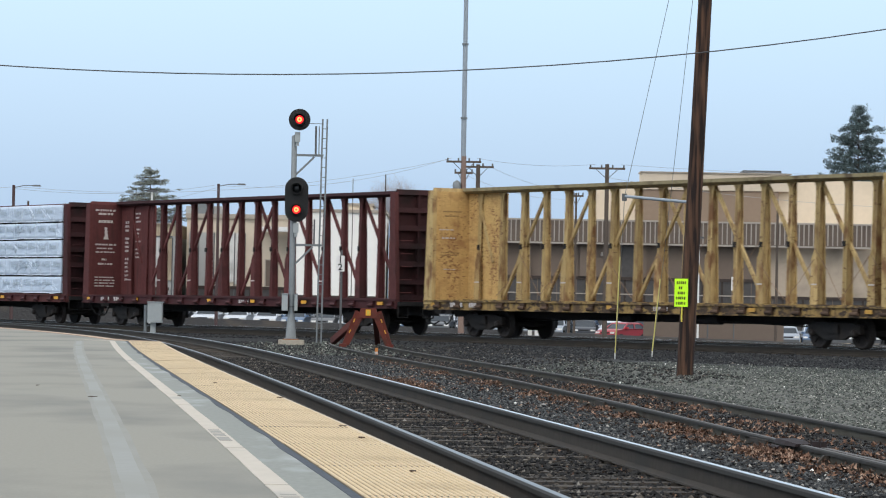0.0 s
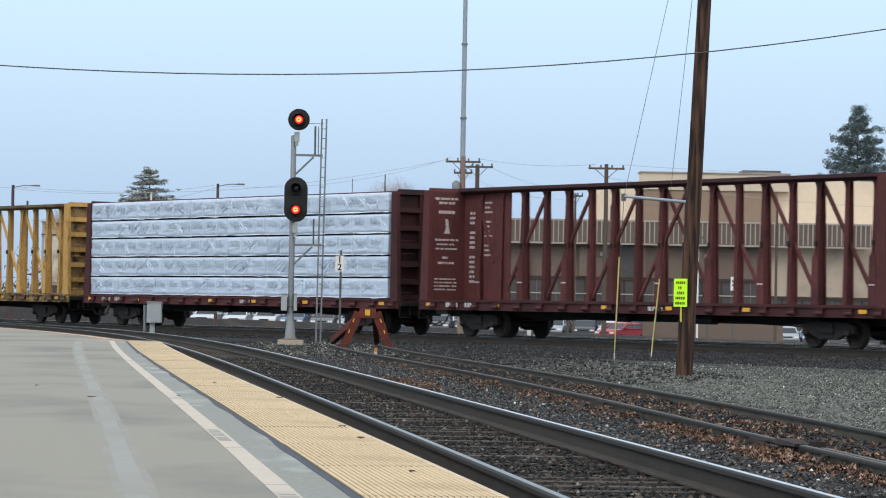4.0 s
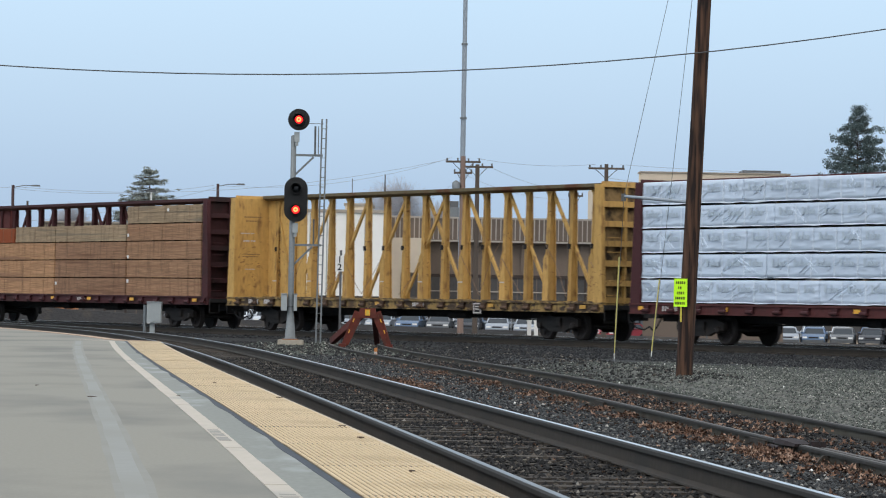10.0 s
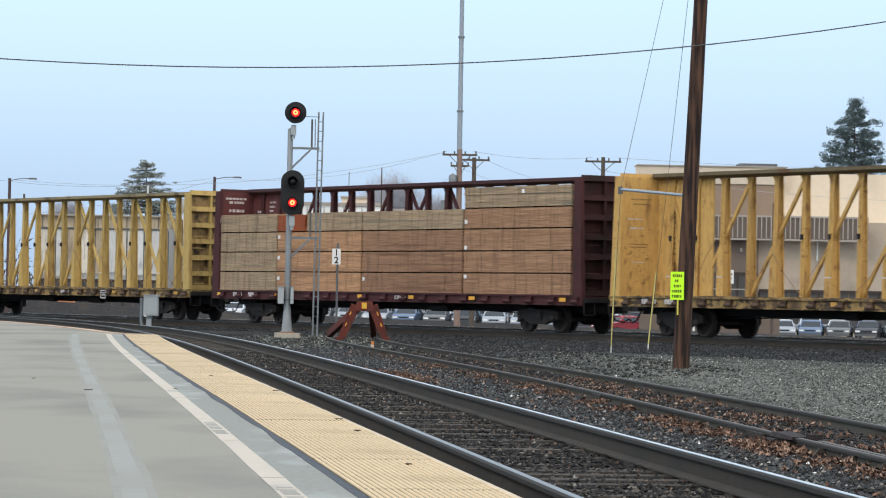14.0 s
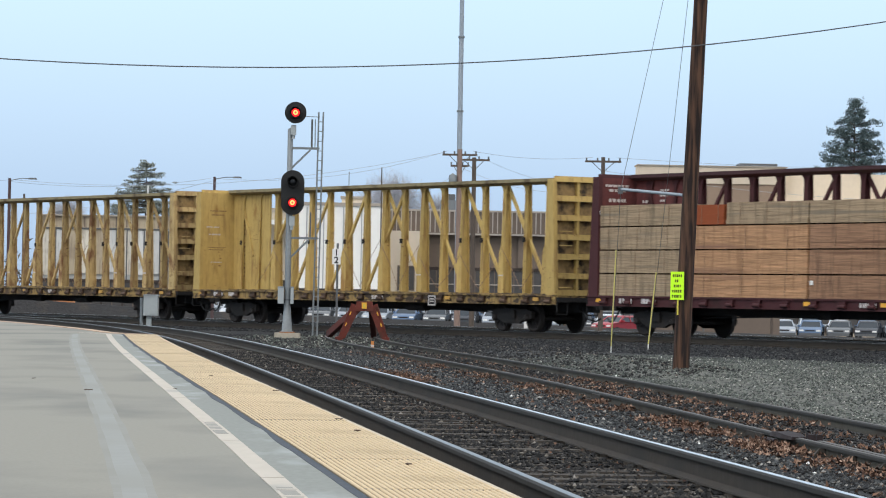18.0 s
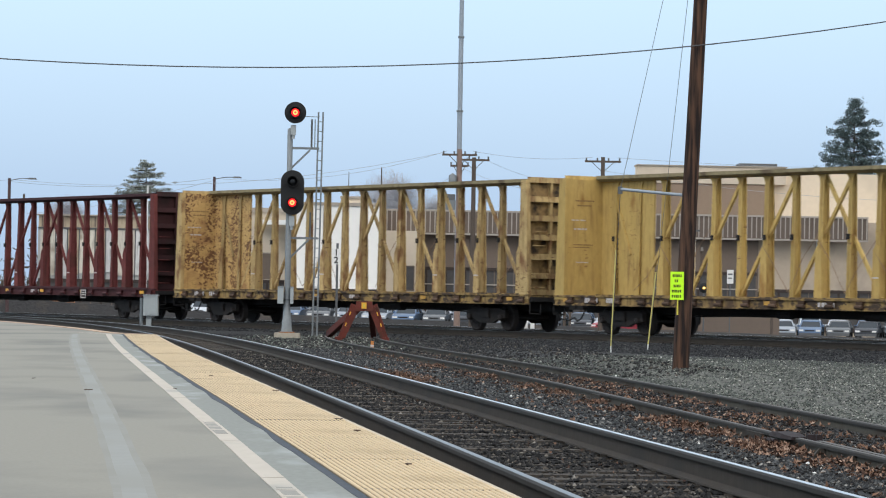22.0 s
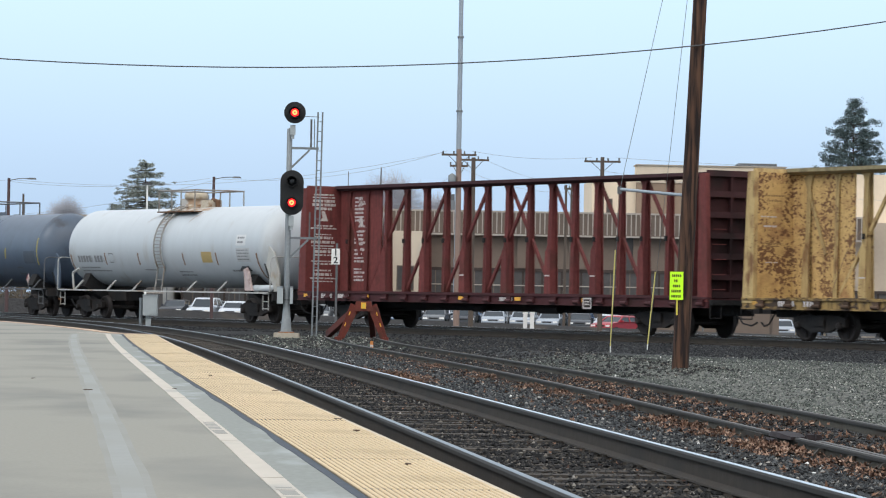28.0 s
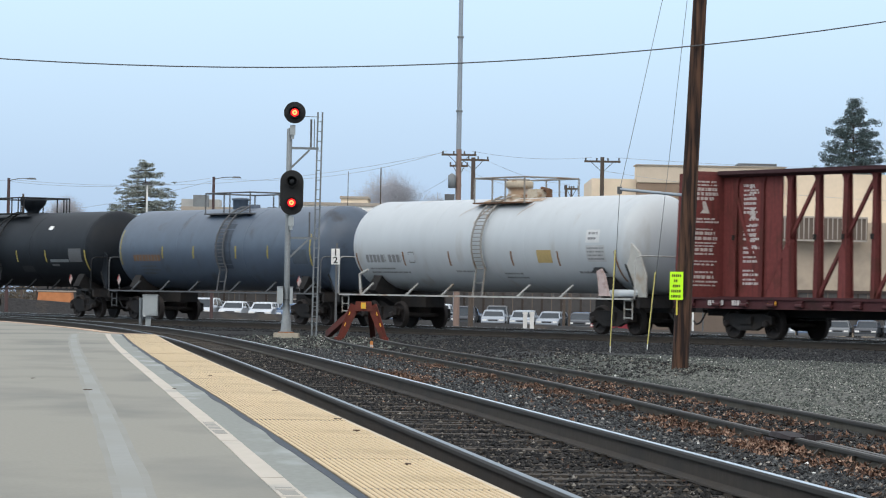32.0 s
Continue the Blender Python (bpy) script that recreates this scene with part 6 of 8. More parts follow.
def ladders(car, style, R, CZ):
    """Ladders up both flanks to a railed platform round the dome fittings."""
    lx = {"white": 0.05, "grey": 0.88, "black": -0.4}[style]
    top = CZ + R
    steel = {"white": "tank_steel", "grey": "galv_dark", "black": "black"}[style]
    for sy in (-1, 1):
        arc = [(1.02, 1.5)] + [(CZ + (R + 0.12) * math.sin(t), (R + 0.12) * math.cos(t)) for t in np.linspace(-0.5, 1.25, 12)]
        ld = part("ladder", Shape().path([(lx - 0.26, sy * y, z) for z, y in arc], 0.032, 6).path([(lx + 0.26, sy * y, z) for z, y in arc], 0.032, 6), steel, car)
        rung = Shape().tube((lx - 0.26, 0, 0), (lx + 0.26, 0, 0), 0.014, n=5).mesh("rung")
        for z, y in [((a[0] + b[0]) / 2, (a[1] + b[1]) / 2) for a, b in zip(arc, arc[1:])] + arc[1:]:
            part("rung", rung, steel, ld, m=pose(0, sy * y, z))
    x0, x1 = {"white": (-0.98, 1.84), "grey": (-1.27, 2.03), "black": (-2.8, 1.0)}[style]
    drop = {"white": 0.20, "grey": 0.24, "black": 0.05}[style]
    for sy in (-1, 1):
        y0, y1 = sorted((sy * 0.62, sy * 1.06))
        part("walkway", Shape().box(x0, x1, y0, y1, top - drop, top - drop + 0.045), "rust_deep" if style == "white" else steel, car, "rusty grating walkway beside the dome" if style == "white" else "")
    hi = top + {"white": 0.60, "grey": 0.52, "black": 0.60}[style]
    posts = {"white": (0.0, 0.36, 0.62, 1.0), "grey": (0.0, 0.42, 0.55, 1.0), "black": (0.0, 0.35, 0.7, 0.86, 0.93, 1.0)}[style]
    for sy in (-1, 1):
        rl = Shape().path([(x0, sy * 1.0, hi), (x1, sy * 1.0, hi)], 0.028, 6)
        for u in posts:
            x = x0 + (x1 - x0) * u
            rl.tube((x, sy * 1.0, top - drop), (x, sy * 1.0, hi), 0.028, n=6)
        part("railing", rl, steel, car)
    for x in (x0, x1):
        part("end_rail", Shape().path([(x, -1.0, hi), (x, 1.0, hi)], 0.028, 6), steel, car)
    if style == "white":
        dome = part("manway", Shape().lathe([(-0.1, 0.40), (0.10, 0.40), (0.12, 0.35), (0.30, 0.35), (0.33, 0.42), (0.50, 0.43), (0.54, 0.38), (0.56, 0.02)], "z", (0.05, 0, top), 24), "dome_cream", car, "cream manway housing streaked with rust")
        part("rust_ring", Shape().lathe([(0.02, 0.410), (0.14, 0.360), (0.28, 0.360), (0.32, 0.425)], "z", (0.05, 0, top), 24, caps=False), "rust_run", dome, "rusty ring round the manway")
        part("manway_lid", Shape().lathe([(0.56, 0.33), (0.60, 0.31), (0.62, 0.02)], "z", (0.05, 0, top), 20), "tank_steel", dome)
        part("valve_box", Shape().frustum((1.05, 0, top - 0.06), (0.60, 0.40), (0.50, 0.34), 0.32), "dome_cream", car, "cream valve box streaked with rust")
        part("valve_pipe", Shape().tube((1.15, 0.1, top + 0.28), (1.62, 0.1, top + 0.20), 0.07, n=10).tube((1.55, 0.1, top - 0.05), (1.55, 0.1, top + 0.24), 0.10, n=10), "rust_deep", car)
    elif style == "grey":
        part("manway", Shape().lathe([(-0.2, 0.28), (0.28, 0.28), (0.30, 0.32), (0.36, 0.32), (0.38, 0.27), (0.40, 0.02)], "z", (-0.5, 0, top), 20), "tank_grey", car)
        part("valve_box", Shape().frustum((0.5, 0, top - 0.05), (0.5, 0.3), (0.42, 0.26), 0.18), "tank_grey", car)
    else:
        part("dome", Shape().lathe([(-0.1, 0.26), (0.08, 0.25), (0.20, 0.34), (0.36, 0.49), (0.50, 0.54), (0.60, 0.54), (0.62, 0.02)], "z", (-0.27, 0, top), 24), "tank_black", car)


M["stencil"] = mat("grey stencil paint", (0.21, 0.215, 0.22), 0.7, grain=18, amount=0.3)
# brighter copy of the wrap; highlights on folds are in the colour
M["wrap_fold"] = mat("white film brightened for crease highlights", (0.66, 0.74, 0.83), 0.3, grain=6, amount=0.08, bump=0, spec=0.55)
M["rust_run"] = mat("thin rust wash", (0.34, 0.24, 0.16), 0.8, grain=6, amount=0.3, stain=(0.55, 0.53, 0.49), stain_amount=0.45, stain_scale=2.5)

M["lens_red"] = mat("red plastic lens", (0.35, 0.02, 0.015), 0.3)
M["strip_rust"] = mat("brown worn strip", (0.20, 0.11, 0.06), 0.8, grain=9, amount=0.4)
M["tank_rail"] = mat("weathered white rail paint", (0.42, 0.42, 0.40), 0.6, grain=8, amount=0.25, stain=(0.25, 0.20, 0.15), stain_amount=0.25)
M["tank_steel"] = mat("beige-grey ladder steel", (0.25, 0.24, 0.22), 0.65, grain=8, amount=0.3, stain=(0.16, 0.10, 0.06), stain_amount=0.3, stain_scale=2.0)
M["galv_deep"] = mat("dark slate steel", (0.035, 0.044, 0.056), 0.6, 0.2, grain=10, amount=0.3)
M["rust_deep"] = mat("dark rust", (0.13, 0.070, 0.040), 0.9, grain=9, amount=0.4, stain=(0.06, 0.04, 0.03), stain_amount=0.4, stain_scale=3)
M["dome_cream"] = mat("rust-streaked cream paint", (0.46, 0.40, 0.31), 0.7, stain=(0.20, 0.105, 0.05), stain_amount=0.42, stain_scale=3)
M["placard_pale"] = mat("pinkish white plate", (0.46, 0.37, 0.35), 0.7, grain=10, amount=0.25, stain=(0.25, 0.17, 0.15), stain_amount=0.35, stain_scale=4)
M["brace_cream"] = mat("stained cream paint", (0.41, 0.405, 0.375), 0.6, grain=5, amount=0.12, stain=(0.34, 0.28, 0.21), stain_amount=0.32, stain_scale=1.6)
M["tan_patch"] = mat("tan patch", (0.40, 0.30, 0.13), 0.7, grain=12, amount=0.3)
M["fresh_patch"] = mat("fresh white patch", (0.58, 0.59, 0.585), 0.6, grain=12, amount=0.12)
M["grey_wash"] = mat("thin grey wash", (0.42, 0.43, 0.43), 0.6, grain=6, amount=0.15, stain=(0.50, 0.505, 0.50), stain_amount=0.4, stain_scale=2)
M["orange_ink"] = mat("orange lettering", (0.17, 0.10, 0.055), 0.7, grain=10, amount=0.3)
M["slate_wash"] = mat("thin slate wash", (0.068, 0.085, 0.105), 0.6, grain=6, amount=0.25)
M["slate_spill"] = mat("dark slate spill", (0.038, 0.050, 0.068), 0.55, grain=3, amount=0.3, stain=(0.064, 0.086, 0.120), stain_amount=0.45, stain_scale=1.5, stretch=(1.5, 1, 0.4), spec=0.45)
M["black_patch"] = mat("dark grey patch", (0.022, 0.024, 0.027), 0.6, grain=6, amount=0.3)
centerbeam(103.05 + HALF, "yellow_b", "yellow_rust", "chord_b", "yellow_sill", "faded ochre yellow empty centre-beam flat car with a rusting bulkhead", 1, wide_text=False, panel_to=1.95)
centerbeam(78.25 + HALF, "red", "red", "chord_red", "red_dark", "empty oxide-red centre-beam flat car with white stencils", 2, phase=0.72)
centerbeam(53.80 + HALF, "red_dark", "red", "red", "red", "dark red centre-beam flat car carrying white-wrapped lumber", 3)
wrapped_load(53.80 + HALF - 0.05)
centerbeam(29.30 + HALF, "yellow", "yellow", "chord", "yellow_sill", "empty ochre yellow centre-beam flat car", 4, board=4.86, wide_text=False, end_paint="yellow")
centerbeam(4.75 + HALF, "red_dark", "red", "chord_red", "red_dark", "dark red centre-beam flat car carrying bare lumber", 5)
bare_load(4.75 + HALF)
centerbeam(-20.10 + HALF, "yellow_c", "yellow_c", "chord_b", "yellow_sill", "cleaner yellow empty centre-beam flat car", 6, board=4.71, wide_text=False, end_paint="yellow_c")
centerbeam(-44.65 + HALF, "yellow_b", "yellow_peel", "chord_b", "yellow_sill", "faded yellow empty centre-beam flat car with peeling paint", 7, wide_text=False, end_paint="yellow_b")
centerbeam(-69.33 + HALF, "red_b", "red_b", "chord_red", "red_dark", "empty brick-red centre-beam flat car with dense white stencils", 8, board=5.72, dense=True, phase=0.38)
tank_car(-79.55, 7.47, 8.6, "tank_white", "white tank car streaked with rust below its dome", 9, "white")
tank_car(-97.12, 7.13, 8.1, "tank_grey", "slate grey tank car with yellow reflective strips", 10, "grey")
tank_car(-114.8, 7.55, 8.4, "tank_black", "black tank car with a railed dome", 11, "black")


# ---- beside the tracks ----
def build_signal():
    sg = thing("railway_signal", pose(-4.66, 101.4, -0.2), "grey mast signal with two black targets showing red, and a ladder", "railway signal")
    part("footing", Shape().frustum((0.02, 0, -0.12), (0.78, 0.78), (0.76, 0.76), 0.145).frustum((0.06, 0, -0.30), (0.50, 0.6), (0.50, 0.6), 0.18), "footing", sg, "stained concrete footing")
    part("mast", Shape().lathe([(0.03, 0.20), (0.07, 0.20), (0.08, 0.165), (0.95, 0.092), (6.3, 0.084), (6.34, 0.02)], "z", (0, 0, 0), 16), "galv", sg)
    # round upper target, its long hood and lit lens
    up = part("target", Shape().lathe([(-0.02, 0.33), (0.02, 0.335), (0.02, 0.02)], "y", (0.16, -0.28, 6.80), 32), "black", sg, "round matt black target")
    part("hood", Shape().lathe([(-0.20, 0.175), (-0.20, 0.19), (0.0, 0.19), (0.0, 0.175)], "y", (0.16, -0.30, 6.80), 24, caps=False), "black", up)
    part("lens", Shape().lathe([(-0.03, 0.02), (-0.03, 0.10), (0.0, 0.125)], "y", (0.16, -0.31, 6.80), 24), "lamp_red", up, "lit red lens")
    part("lens_core", Shape().lathe([(-0.012, 0.035), (-0.012, 0.072), (0.0, 0.078), (0.0, 0.03)], "y", (0.16, -0.345, 6.80), 24, caps=False), "lamp_hot", up, "bright ring of the lit lens")
    part("lamp_case", Shape().lathe([(0.0, 0.18), (0.3, 0.17), (0.36, 0.1), (0.36, 0.02)], "y", (0.16, -0.27, 6.80), 16), "black", up)
    # tall lower target with a dark lens over a lit one
    ring = []
    for i in range(32):
        t = 2 * math.pi * i / 32
        ring.append((0.36 * math.cos(t), (0.33 if math.sin(t) >= 0 else -0.33) + 0.36 * math.sin(t)))
    low = part("target", Shape().sweep([[(0.11 + a, y, 4.34 + b) for a, b in ring] for y in (-0.26, -0.22)]), "black", sg, "tall matt black target")
    for z, lit in ((4.68, False), (4.03, True)):
        part("hood", Shape().lathe([(-0.22, 0.165), (-0.22, 0.18), (0.0, 0.18), (0.0, 0.165)], "y", (0.11, -0.27, z), 24, caps=False), "black", low)
        part("lens", Shape().lathe([(-0.03, 0.02), (-0.03, 0.10), (0.0, 0.125)], "y", (0.11, -0.28, z), 24), "lamp_red" if lit else "lens_off", low, "lit red lens" if lit else "unlit dark lens")
        if lit:
            part("lens_core", Shape().lathe([(-0.012, 0.035), (-0.012, 0.072), (0.0, 0.078), (0.0, 0.03)], "y", (0.11, -0.315, z), 24, caps=False), "lamp_hot", low, "bright ring of the lit lens")
    part("lamp_case", Shape().box(-0.12, 0.34, -0.22, 0.06, 3.80, 4.90), "black", low)
    for z in (6.12, 3.32):
        part("junction_box", Shape().box(0.02, 0.18, -0.2, -0.06, z, z + 0.30).tube((0.1, -0.13, z - 0.12), (0.1, -0.13, z), 0.05, n=8), "cabinet", sg, "pale junction box")
    for a_, b_ in ((-0.29, -0.11), (0.10, 0.19)):
        rc = part("relay_case", Shape().box(a_, b_, -0.18, 0.06, 0.92, 1.42), "cabinet", sg, "grey relay case on the mast")
        part("case_lid", Shape().frustum(((a_ + b_) / 2, -0.06, 1.42), (b_ - a_ + 0.03, 0.27), (b_ - a_ - 0.01, 0.22), 0.03), "galv", rc)
    part("strap_band", Shape().lathe([(1.02, 0.104), (1.06, 0.104)], "z", (0, 0, 0), 14), "galv_dark", sg)
    part("base_rust", Shape().lathe([(0.025, 0.26), (0.05, 0.24), (0.06, 0.19)], "z", (0, 0, 0), 14), "rust", sg, "rusty base flange")
    lad = Shape()
    for dx in (0.84, 0.98):
        lad.beam((dx - 0.05, 0.1, -0.05), (dx + 0.02, 0.1, 6.85), 0.035, 0.05)
    for i in range(22):
        z = 0.25 + 0.3 * i
        lad.tube((0.80 + 0.01 * z, 0.1, z), (0.95 + 0.01 * z, 0.1, z), 0.012, n=5)
    part("ladder", lad, "galv", sg)
    for z in (5.72, 2.95):
        part("bracket", Shape().beam((0.0, 0, z), (0.90, 0.08, z), 0.06, 0.07), "galv", sg)
        part("bracket_brace", Shape().beam((0.05, 0, z - 0.62), (0.62, 0.06, z - 0.05), 0.05, 0.06), "galv", sg)
    part("rail_post", Shape().beam((0.66, 0.05, 5.72), (0.66, 0.05, 6.62), 0.06, 0.04), "galv_dark", sg)
    part("rail_post", Shape().beam((0.76, 0.05, 5.72), (0.76, 0.05, 6.62), 0.03, 0.03), "galv", sg)
    part("top_rail", Shape().beam((0.30, 0.03, 6.70), (0.90, 0.08, 6.70), 0.02, 0.02), "galv", sg)
    part("rail_post", Shape().beam((0.66, 0.05, 2.95), (0.66, 0.05, 3.75), 0.05, 0.04), "galv_dark", sg)


def letters(txt, size, m, parent, material):
    cu = bpy.data.curves.new("text", "FONT")
    cu.body, cu.size, cu.align_x, cu.align_y, cu.extrude, cu.offset = txt, size, "CENTER", "CENTER", 0.002, size * 0.02
    tmp = bpy.data.objects.new("text", cu)
    scene.collection.objects.link(tmp)
    me = bpy.data.meshes.new_from_object(tmp.evaluated_get(bpy.context.evaluated_depsgraph_get()))
    bpy.data.objects.remove(tmp)
    me.materials.clear()
    me.materials.append(M[material])
    ob = new("lettering", me)
    ob.parent = parent
    ob.matrix_basis = m
    return ob


def build_trackside():
    # milepost-like sign
    sp = thing("sign_post", pose(-3.22, 104.0, -0.2), "slim steel post with a small white sign reading 1 over 2", "sign post")
    part("post", Shape().box(-0.035, 0.035, -0.03, 0.03, -0.3, 2.85), "galv_dark", sp)
    pl = part("plate", Shape().box(-0.17, 0.10, -0.055, -0.035, 2.18, 2.68), "dull_white", sp, "white sign plate")
    letters("1", 0.29, pose(-0.035, -0.058, 2.55, 90), pl, "black")
    letters("2", 0.29, pose(-0.035, -0.058, 2.31, 90), pl, "black")
    # relay cabinet on two legs
    cb = thing("relay_cabinet", pose(-10.25, 117.0, -0.25), "pale grey metal relay cabinet on a short post", "cabinet")
    part("body", Shape().box(-0.22, 0.30, -0.2, 0.2, 0.42, 1.13), "cabinet", cb)
    part("door", Shape().box(-0.02, 0.27, -0.215, -0.20, 0.46, 1.09), "cabinet", cb)
    part("lid", Shape().frustum((0.04, 0, 1.13), (0.58, 0.46), (0.52, 0.40), 0.04), "galv", cb)
    part("leg", Shape().box(-0.12, 0.06, -0.06, 0.06, -0.2, 0.42), "cabinet", cb)
    part("conduit", Shape().tube((-0.30, 0, -0.2), (-0.30, 0, 1.05), 0.06, n=8), "galv", cb)
    # bumping post at the end of the siding
    bp = thing("bumping_post", pose(-2.25, 98.0, SIDING_Z), "rust-red steel bumping post at the end of the siding", "bumping post")
    yk = part("yoke", Shape().frustum((0.04, 0.1, 0.80), (0.56, 0.40), (0.46, 0.34), 0.29), "bumper", bp)
    part("reflector", Shape().box(-0.035, 0.115, -0.13, -0.105, 0.875, 1.055), "reflector", yk, "amber reflector plate")
    part("reflector_core", Shape().box(0.01, 0.07, -0.14, -0.13, 0.91, 1.02), "stake", yk, "yellow reflector centre")
    for sx in (-1, 1):
        lg = Shape()
        x0, x1 = 0.04 + sx * 0.30, 0.02 + sx * 0.68
        lg.sweep([[(x1 - 0.03 * sx, yy, -0.02), (x1 - 0.14 * sx, yy, -0.02), (x0 - 0.14 * sx, yy, 0.82), (x0, yy, 0.98)] for yy in (-0.06, 0.04)])
        leg = part("front_leg", lg, "bumper", bp)
        part("leg_flange", Shape().beam((x1 - 0.01 * sx, 0.0, -0.02), (x0 + 0.01 * sx, 0.05, 1.0), 0.05, 0.16), "bumper", leg)
        for k in range(2):
            t = 0.36 + 0.32 * k
            a = Vector((x1 - 0.01 * sx, -0.10, -0.02)).lerp(Vector((x0 + 0.01 * sx, -0.06, 1.0)), t)
            b = Vector((x1 - 0.01 * sx, -0.10, -0.02)).lerp(Vector((x0 + 0.01 * sx, -0.06, 1.0)), t + 0.10)
            part("reflective_strip", Shape().beam(a, b, 0.012, 0.03), "reflector", leg, "amber reflective strip")
        part("back_leg", Shape().beam((0.04 + sx * 0.2, 0.3, 0.88), (sx * 0.70 - 0.45, 4.6, 0.04), 0.16, 0.20), "bumper", bp)
        part("rail_clamp", Shape().box(sx * 0.70 - 0.10, sx * 0.70 + 0.10, -0.2, 0.5, -0.15, 0.03), "bumper", bp)
    # small banded marker by the siding rail
    mk = thing("marker", pose(-1.72, 86.5, -0.36), "stubby orange and white marker beside the siding rail", "marker")
    part("body", Shape().frustum((0, 0, -0.05), (0.085, 0.07), (0.075, 0.06), 0.23), "reflector_worn", mk)
    part("band", Shape().box(-0.041, 0.041, -0.038, -0.032, 0.03, 0.08), "white", mk, "white band")
    # white low posts beyond the train
    for x, y in ((3.05, 114.6), (3.28, 114.4)):
        wp = solid("marker_post", Shape().box(-0.07, 0.07, -0.05, 0.05, -0.2, 0.72).box(-0.09, 0.09, -0.06, 0.06, 0.66, 0.74), "dull_white", "short white post beside the far track", "post", pose(x, y, -0.19), "white posts")
    # leaning timber pole with a guy strut and a lime notice
    bx, by = 4.52, 61.2
    gz = ground_z(bx, by)
    up = thing("utility_pole", pose(bx, by, gz), "tall leaning dark timber pole with a lime notice", "utility pole")
    lean = 0.038
    rings = []
    for i in range(30):
        z = -0.4 + i * 0.42
        r = 0.158 - 0.0042 * z + 0.004 * noise.noise(Vector((0, 0, z * 1.7)))
        rings.append([(lean * z + r * (1 + 0.03 * noise.noise(Vector((k, z * 0.5, 3)))) * math.cos(6.2832 * k / 18), r * math.sin(6.2832 * k / 18), z) for k in range(18)])
    part("pole", Shape().sweep(rings, smooth=True), "pole", up)
    sx = lean * 1.5 - 0.16
    nt = part("notice", Shape().box(sx - 0.125, sx + 0.125, -0.19, -0.175, 1.28, 1.80), "lime", up, "fluorescent lime notice board")
    rnd = random.Random(3)
    rows = [(sx - 0.125 + w0, sx - 0.125 + w1, 1.70 - 0.095 * k, 0.05) for k, (w0, w1) in enumerate(((0.04, 0.21), (0.08, 0.17), (0.06, 0.19), (0.03, 0.22), (0.03, 0.22)))]
    part("lettering", text_bars(rows, lambda u_, v_: (u_, -0.192, v_), rnd, (0.018, 0.032), (0.010, 0.014)), "notice_ink", nt, "dark bars of lettering", kind="stuff")
    part("lath", Shape().box(sx - 0.0, sx + 0.03, -0.175, -0.16, 1.0, 1.3), "stake", up)
    # strut and guys
    a = Vector((lean * 3.2, 0, 3.22))
    b = Vector((3.42 - bx, 1.3, 3.36))
    part("strut", Shape().tube(a, b, 0.030, n=10), "mast", up, "galvanised guy strut")
    part("strut_clamp", Shape().box(b.x - 0.05, b.x + 0.04, b.y - 0.04, b.y + 0.04, b.z - 0.09, b.z + 0.05), "galv_dark", up)
    top = Vector((lean * 11.0, 0, 11.0))
    s1, s2 = Vector((4.09 - bx, 77.6 - by, -0.0)), Vector((5.27 - bx, 82.4 - by, 0.0))
    part("guy_wire", Shape().path([top, b, s1], 0.0055, 5), "galv", up)
    part("guy_wire", Shape().path([top, s2], 0.0055, 5), "galv", up)
    for (x, y, h, k) in ((4.09, 77.7, 2.42, 0.03), (5.27, 82.5, 1.96, 0.085)):
        z = ground_z(x, y)
        st = thing("guy_guard", pose(x, y, z), "slim yellow plastic guy-wire guard with a white foot", "guy guard", "guy guards")
        part("guard", Shape().tube((0.0, -0.03, 0.15), (k * h, -0.03, h), 0.017, n=10), "guard", st)
        part("foot", Shape().tube((0.0, -0.03, -0.1), (0.0, -0.03, 0.16), 0.016, n=10), "dull_white", st, "white lower end")
    # the cable across the sky
    pts = []
    for i in range(31):
        x = -15 + i * 1.0
        pts.append((x, 61.03, 5.3233 + 0.0590769 * x + 0.006567 * x * x + 1.023e-5 * x ** 3))
    solid("overhead_cable", Shape().path(pts, 0.0115, 6), "wire", "dark overhead cable sagging across the tracks", "cable")


# ---- the far side: poles, buildings, parked cars, trees ----
LOT = -1.22


def far_pole(x, y, top, arms, r=0.16, mt="pole_far", label="weathered timber utility pole with a cross-arm", lamp=False):
    p = thing("far_utility_pole", pose(x, y, LOT), label, "utility pole", "far poles")
    h = top - LOT
    part("pole", Shape().tube((0, 0, -0.3), (0, 0, h), r, r * 0.75, n=10), mt, p)
    for z, w in arms:
        a = part("cross_arm", Shape().box(-w, w, -0.06, 0.06, z - LOT - 0.06, z - LOT + 0.06), "pole_far", p)
        ins = Shape()
        for i in range(4):
            xx = -w * 0.92 + 2 * w * 0.92 * i / 3
            ins.tube((xx, 0, z - LOT + 0.06), (xx, 0, z - LOT + 0.22), 0.05, n=6)
        part("insulators", ins, "galv_dark", a)
        part("brace", Shape().beam((-w * 0.6, 0.05, z - LOT - 0.05), (0, 0.05, z - LOT - 0.65), 0.04, 0.04).beam((w * 0.6, 0.05, z - LOT - 0.05), (0, 0.05, z - LOT - 0.65), 0.04, 0.04), "galv_dark", a)
    if lamp:
        part("lamp_arm", Shape().path([(0, 0, h - 0.15), (0.6, 0, h - 0.02), (1.2, 0, h)], 0.025, 6), "galv_dark", p)
        part("lamp_head", Shape().frustum((1.4, 0, h - 0.06), (0.55, 0.2), (0.4, 0.15), 0.1), "galv_dark", p)
    return p


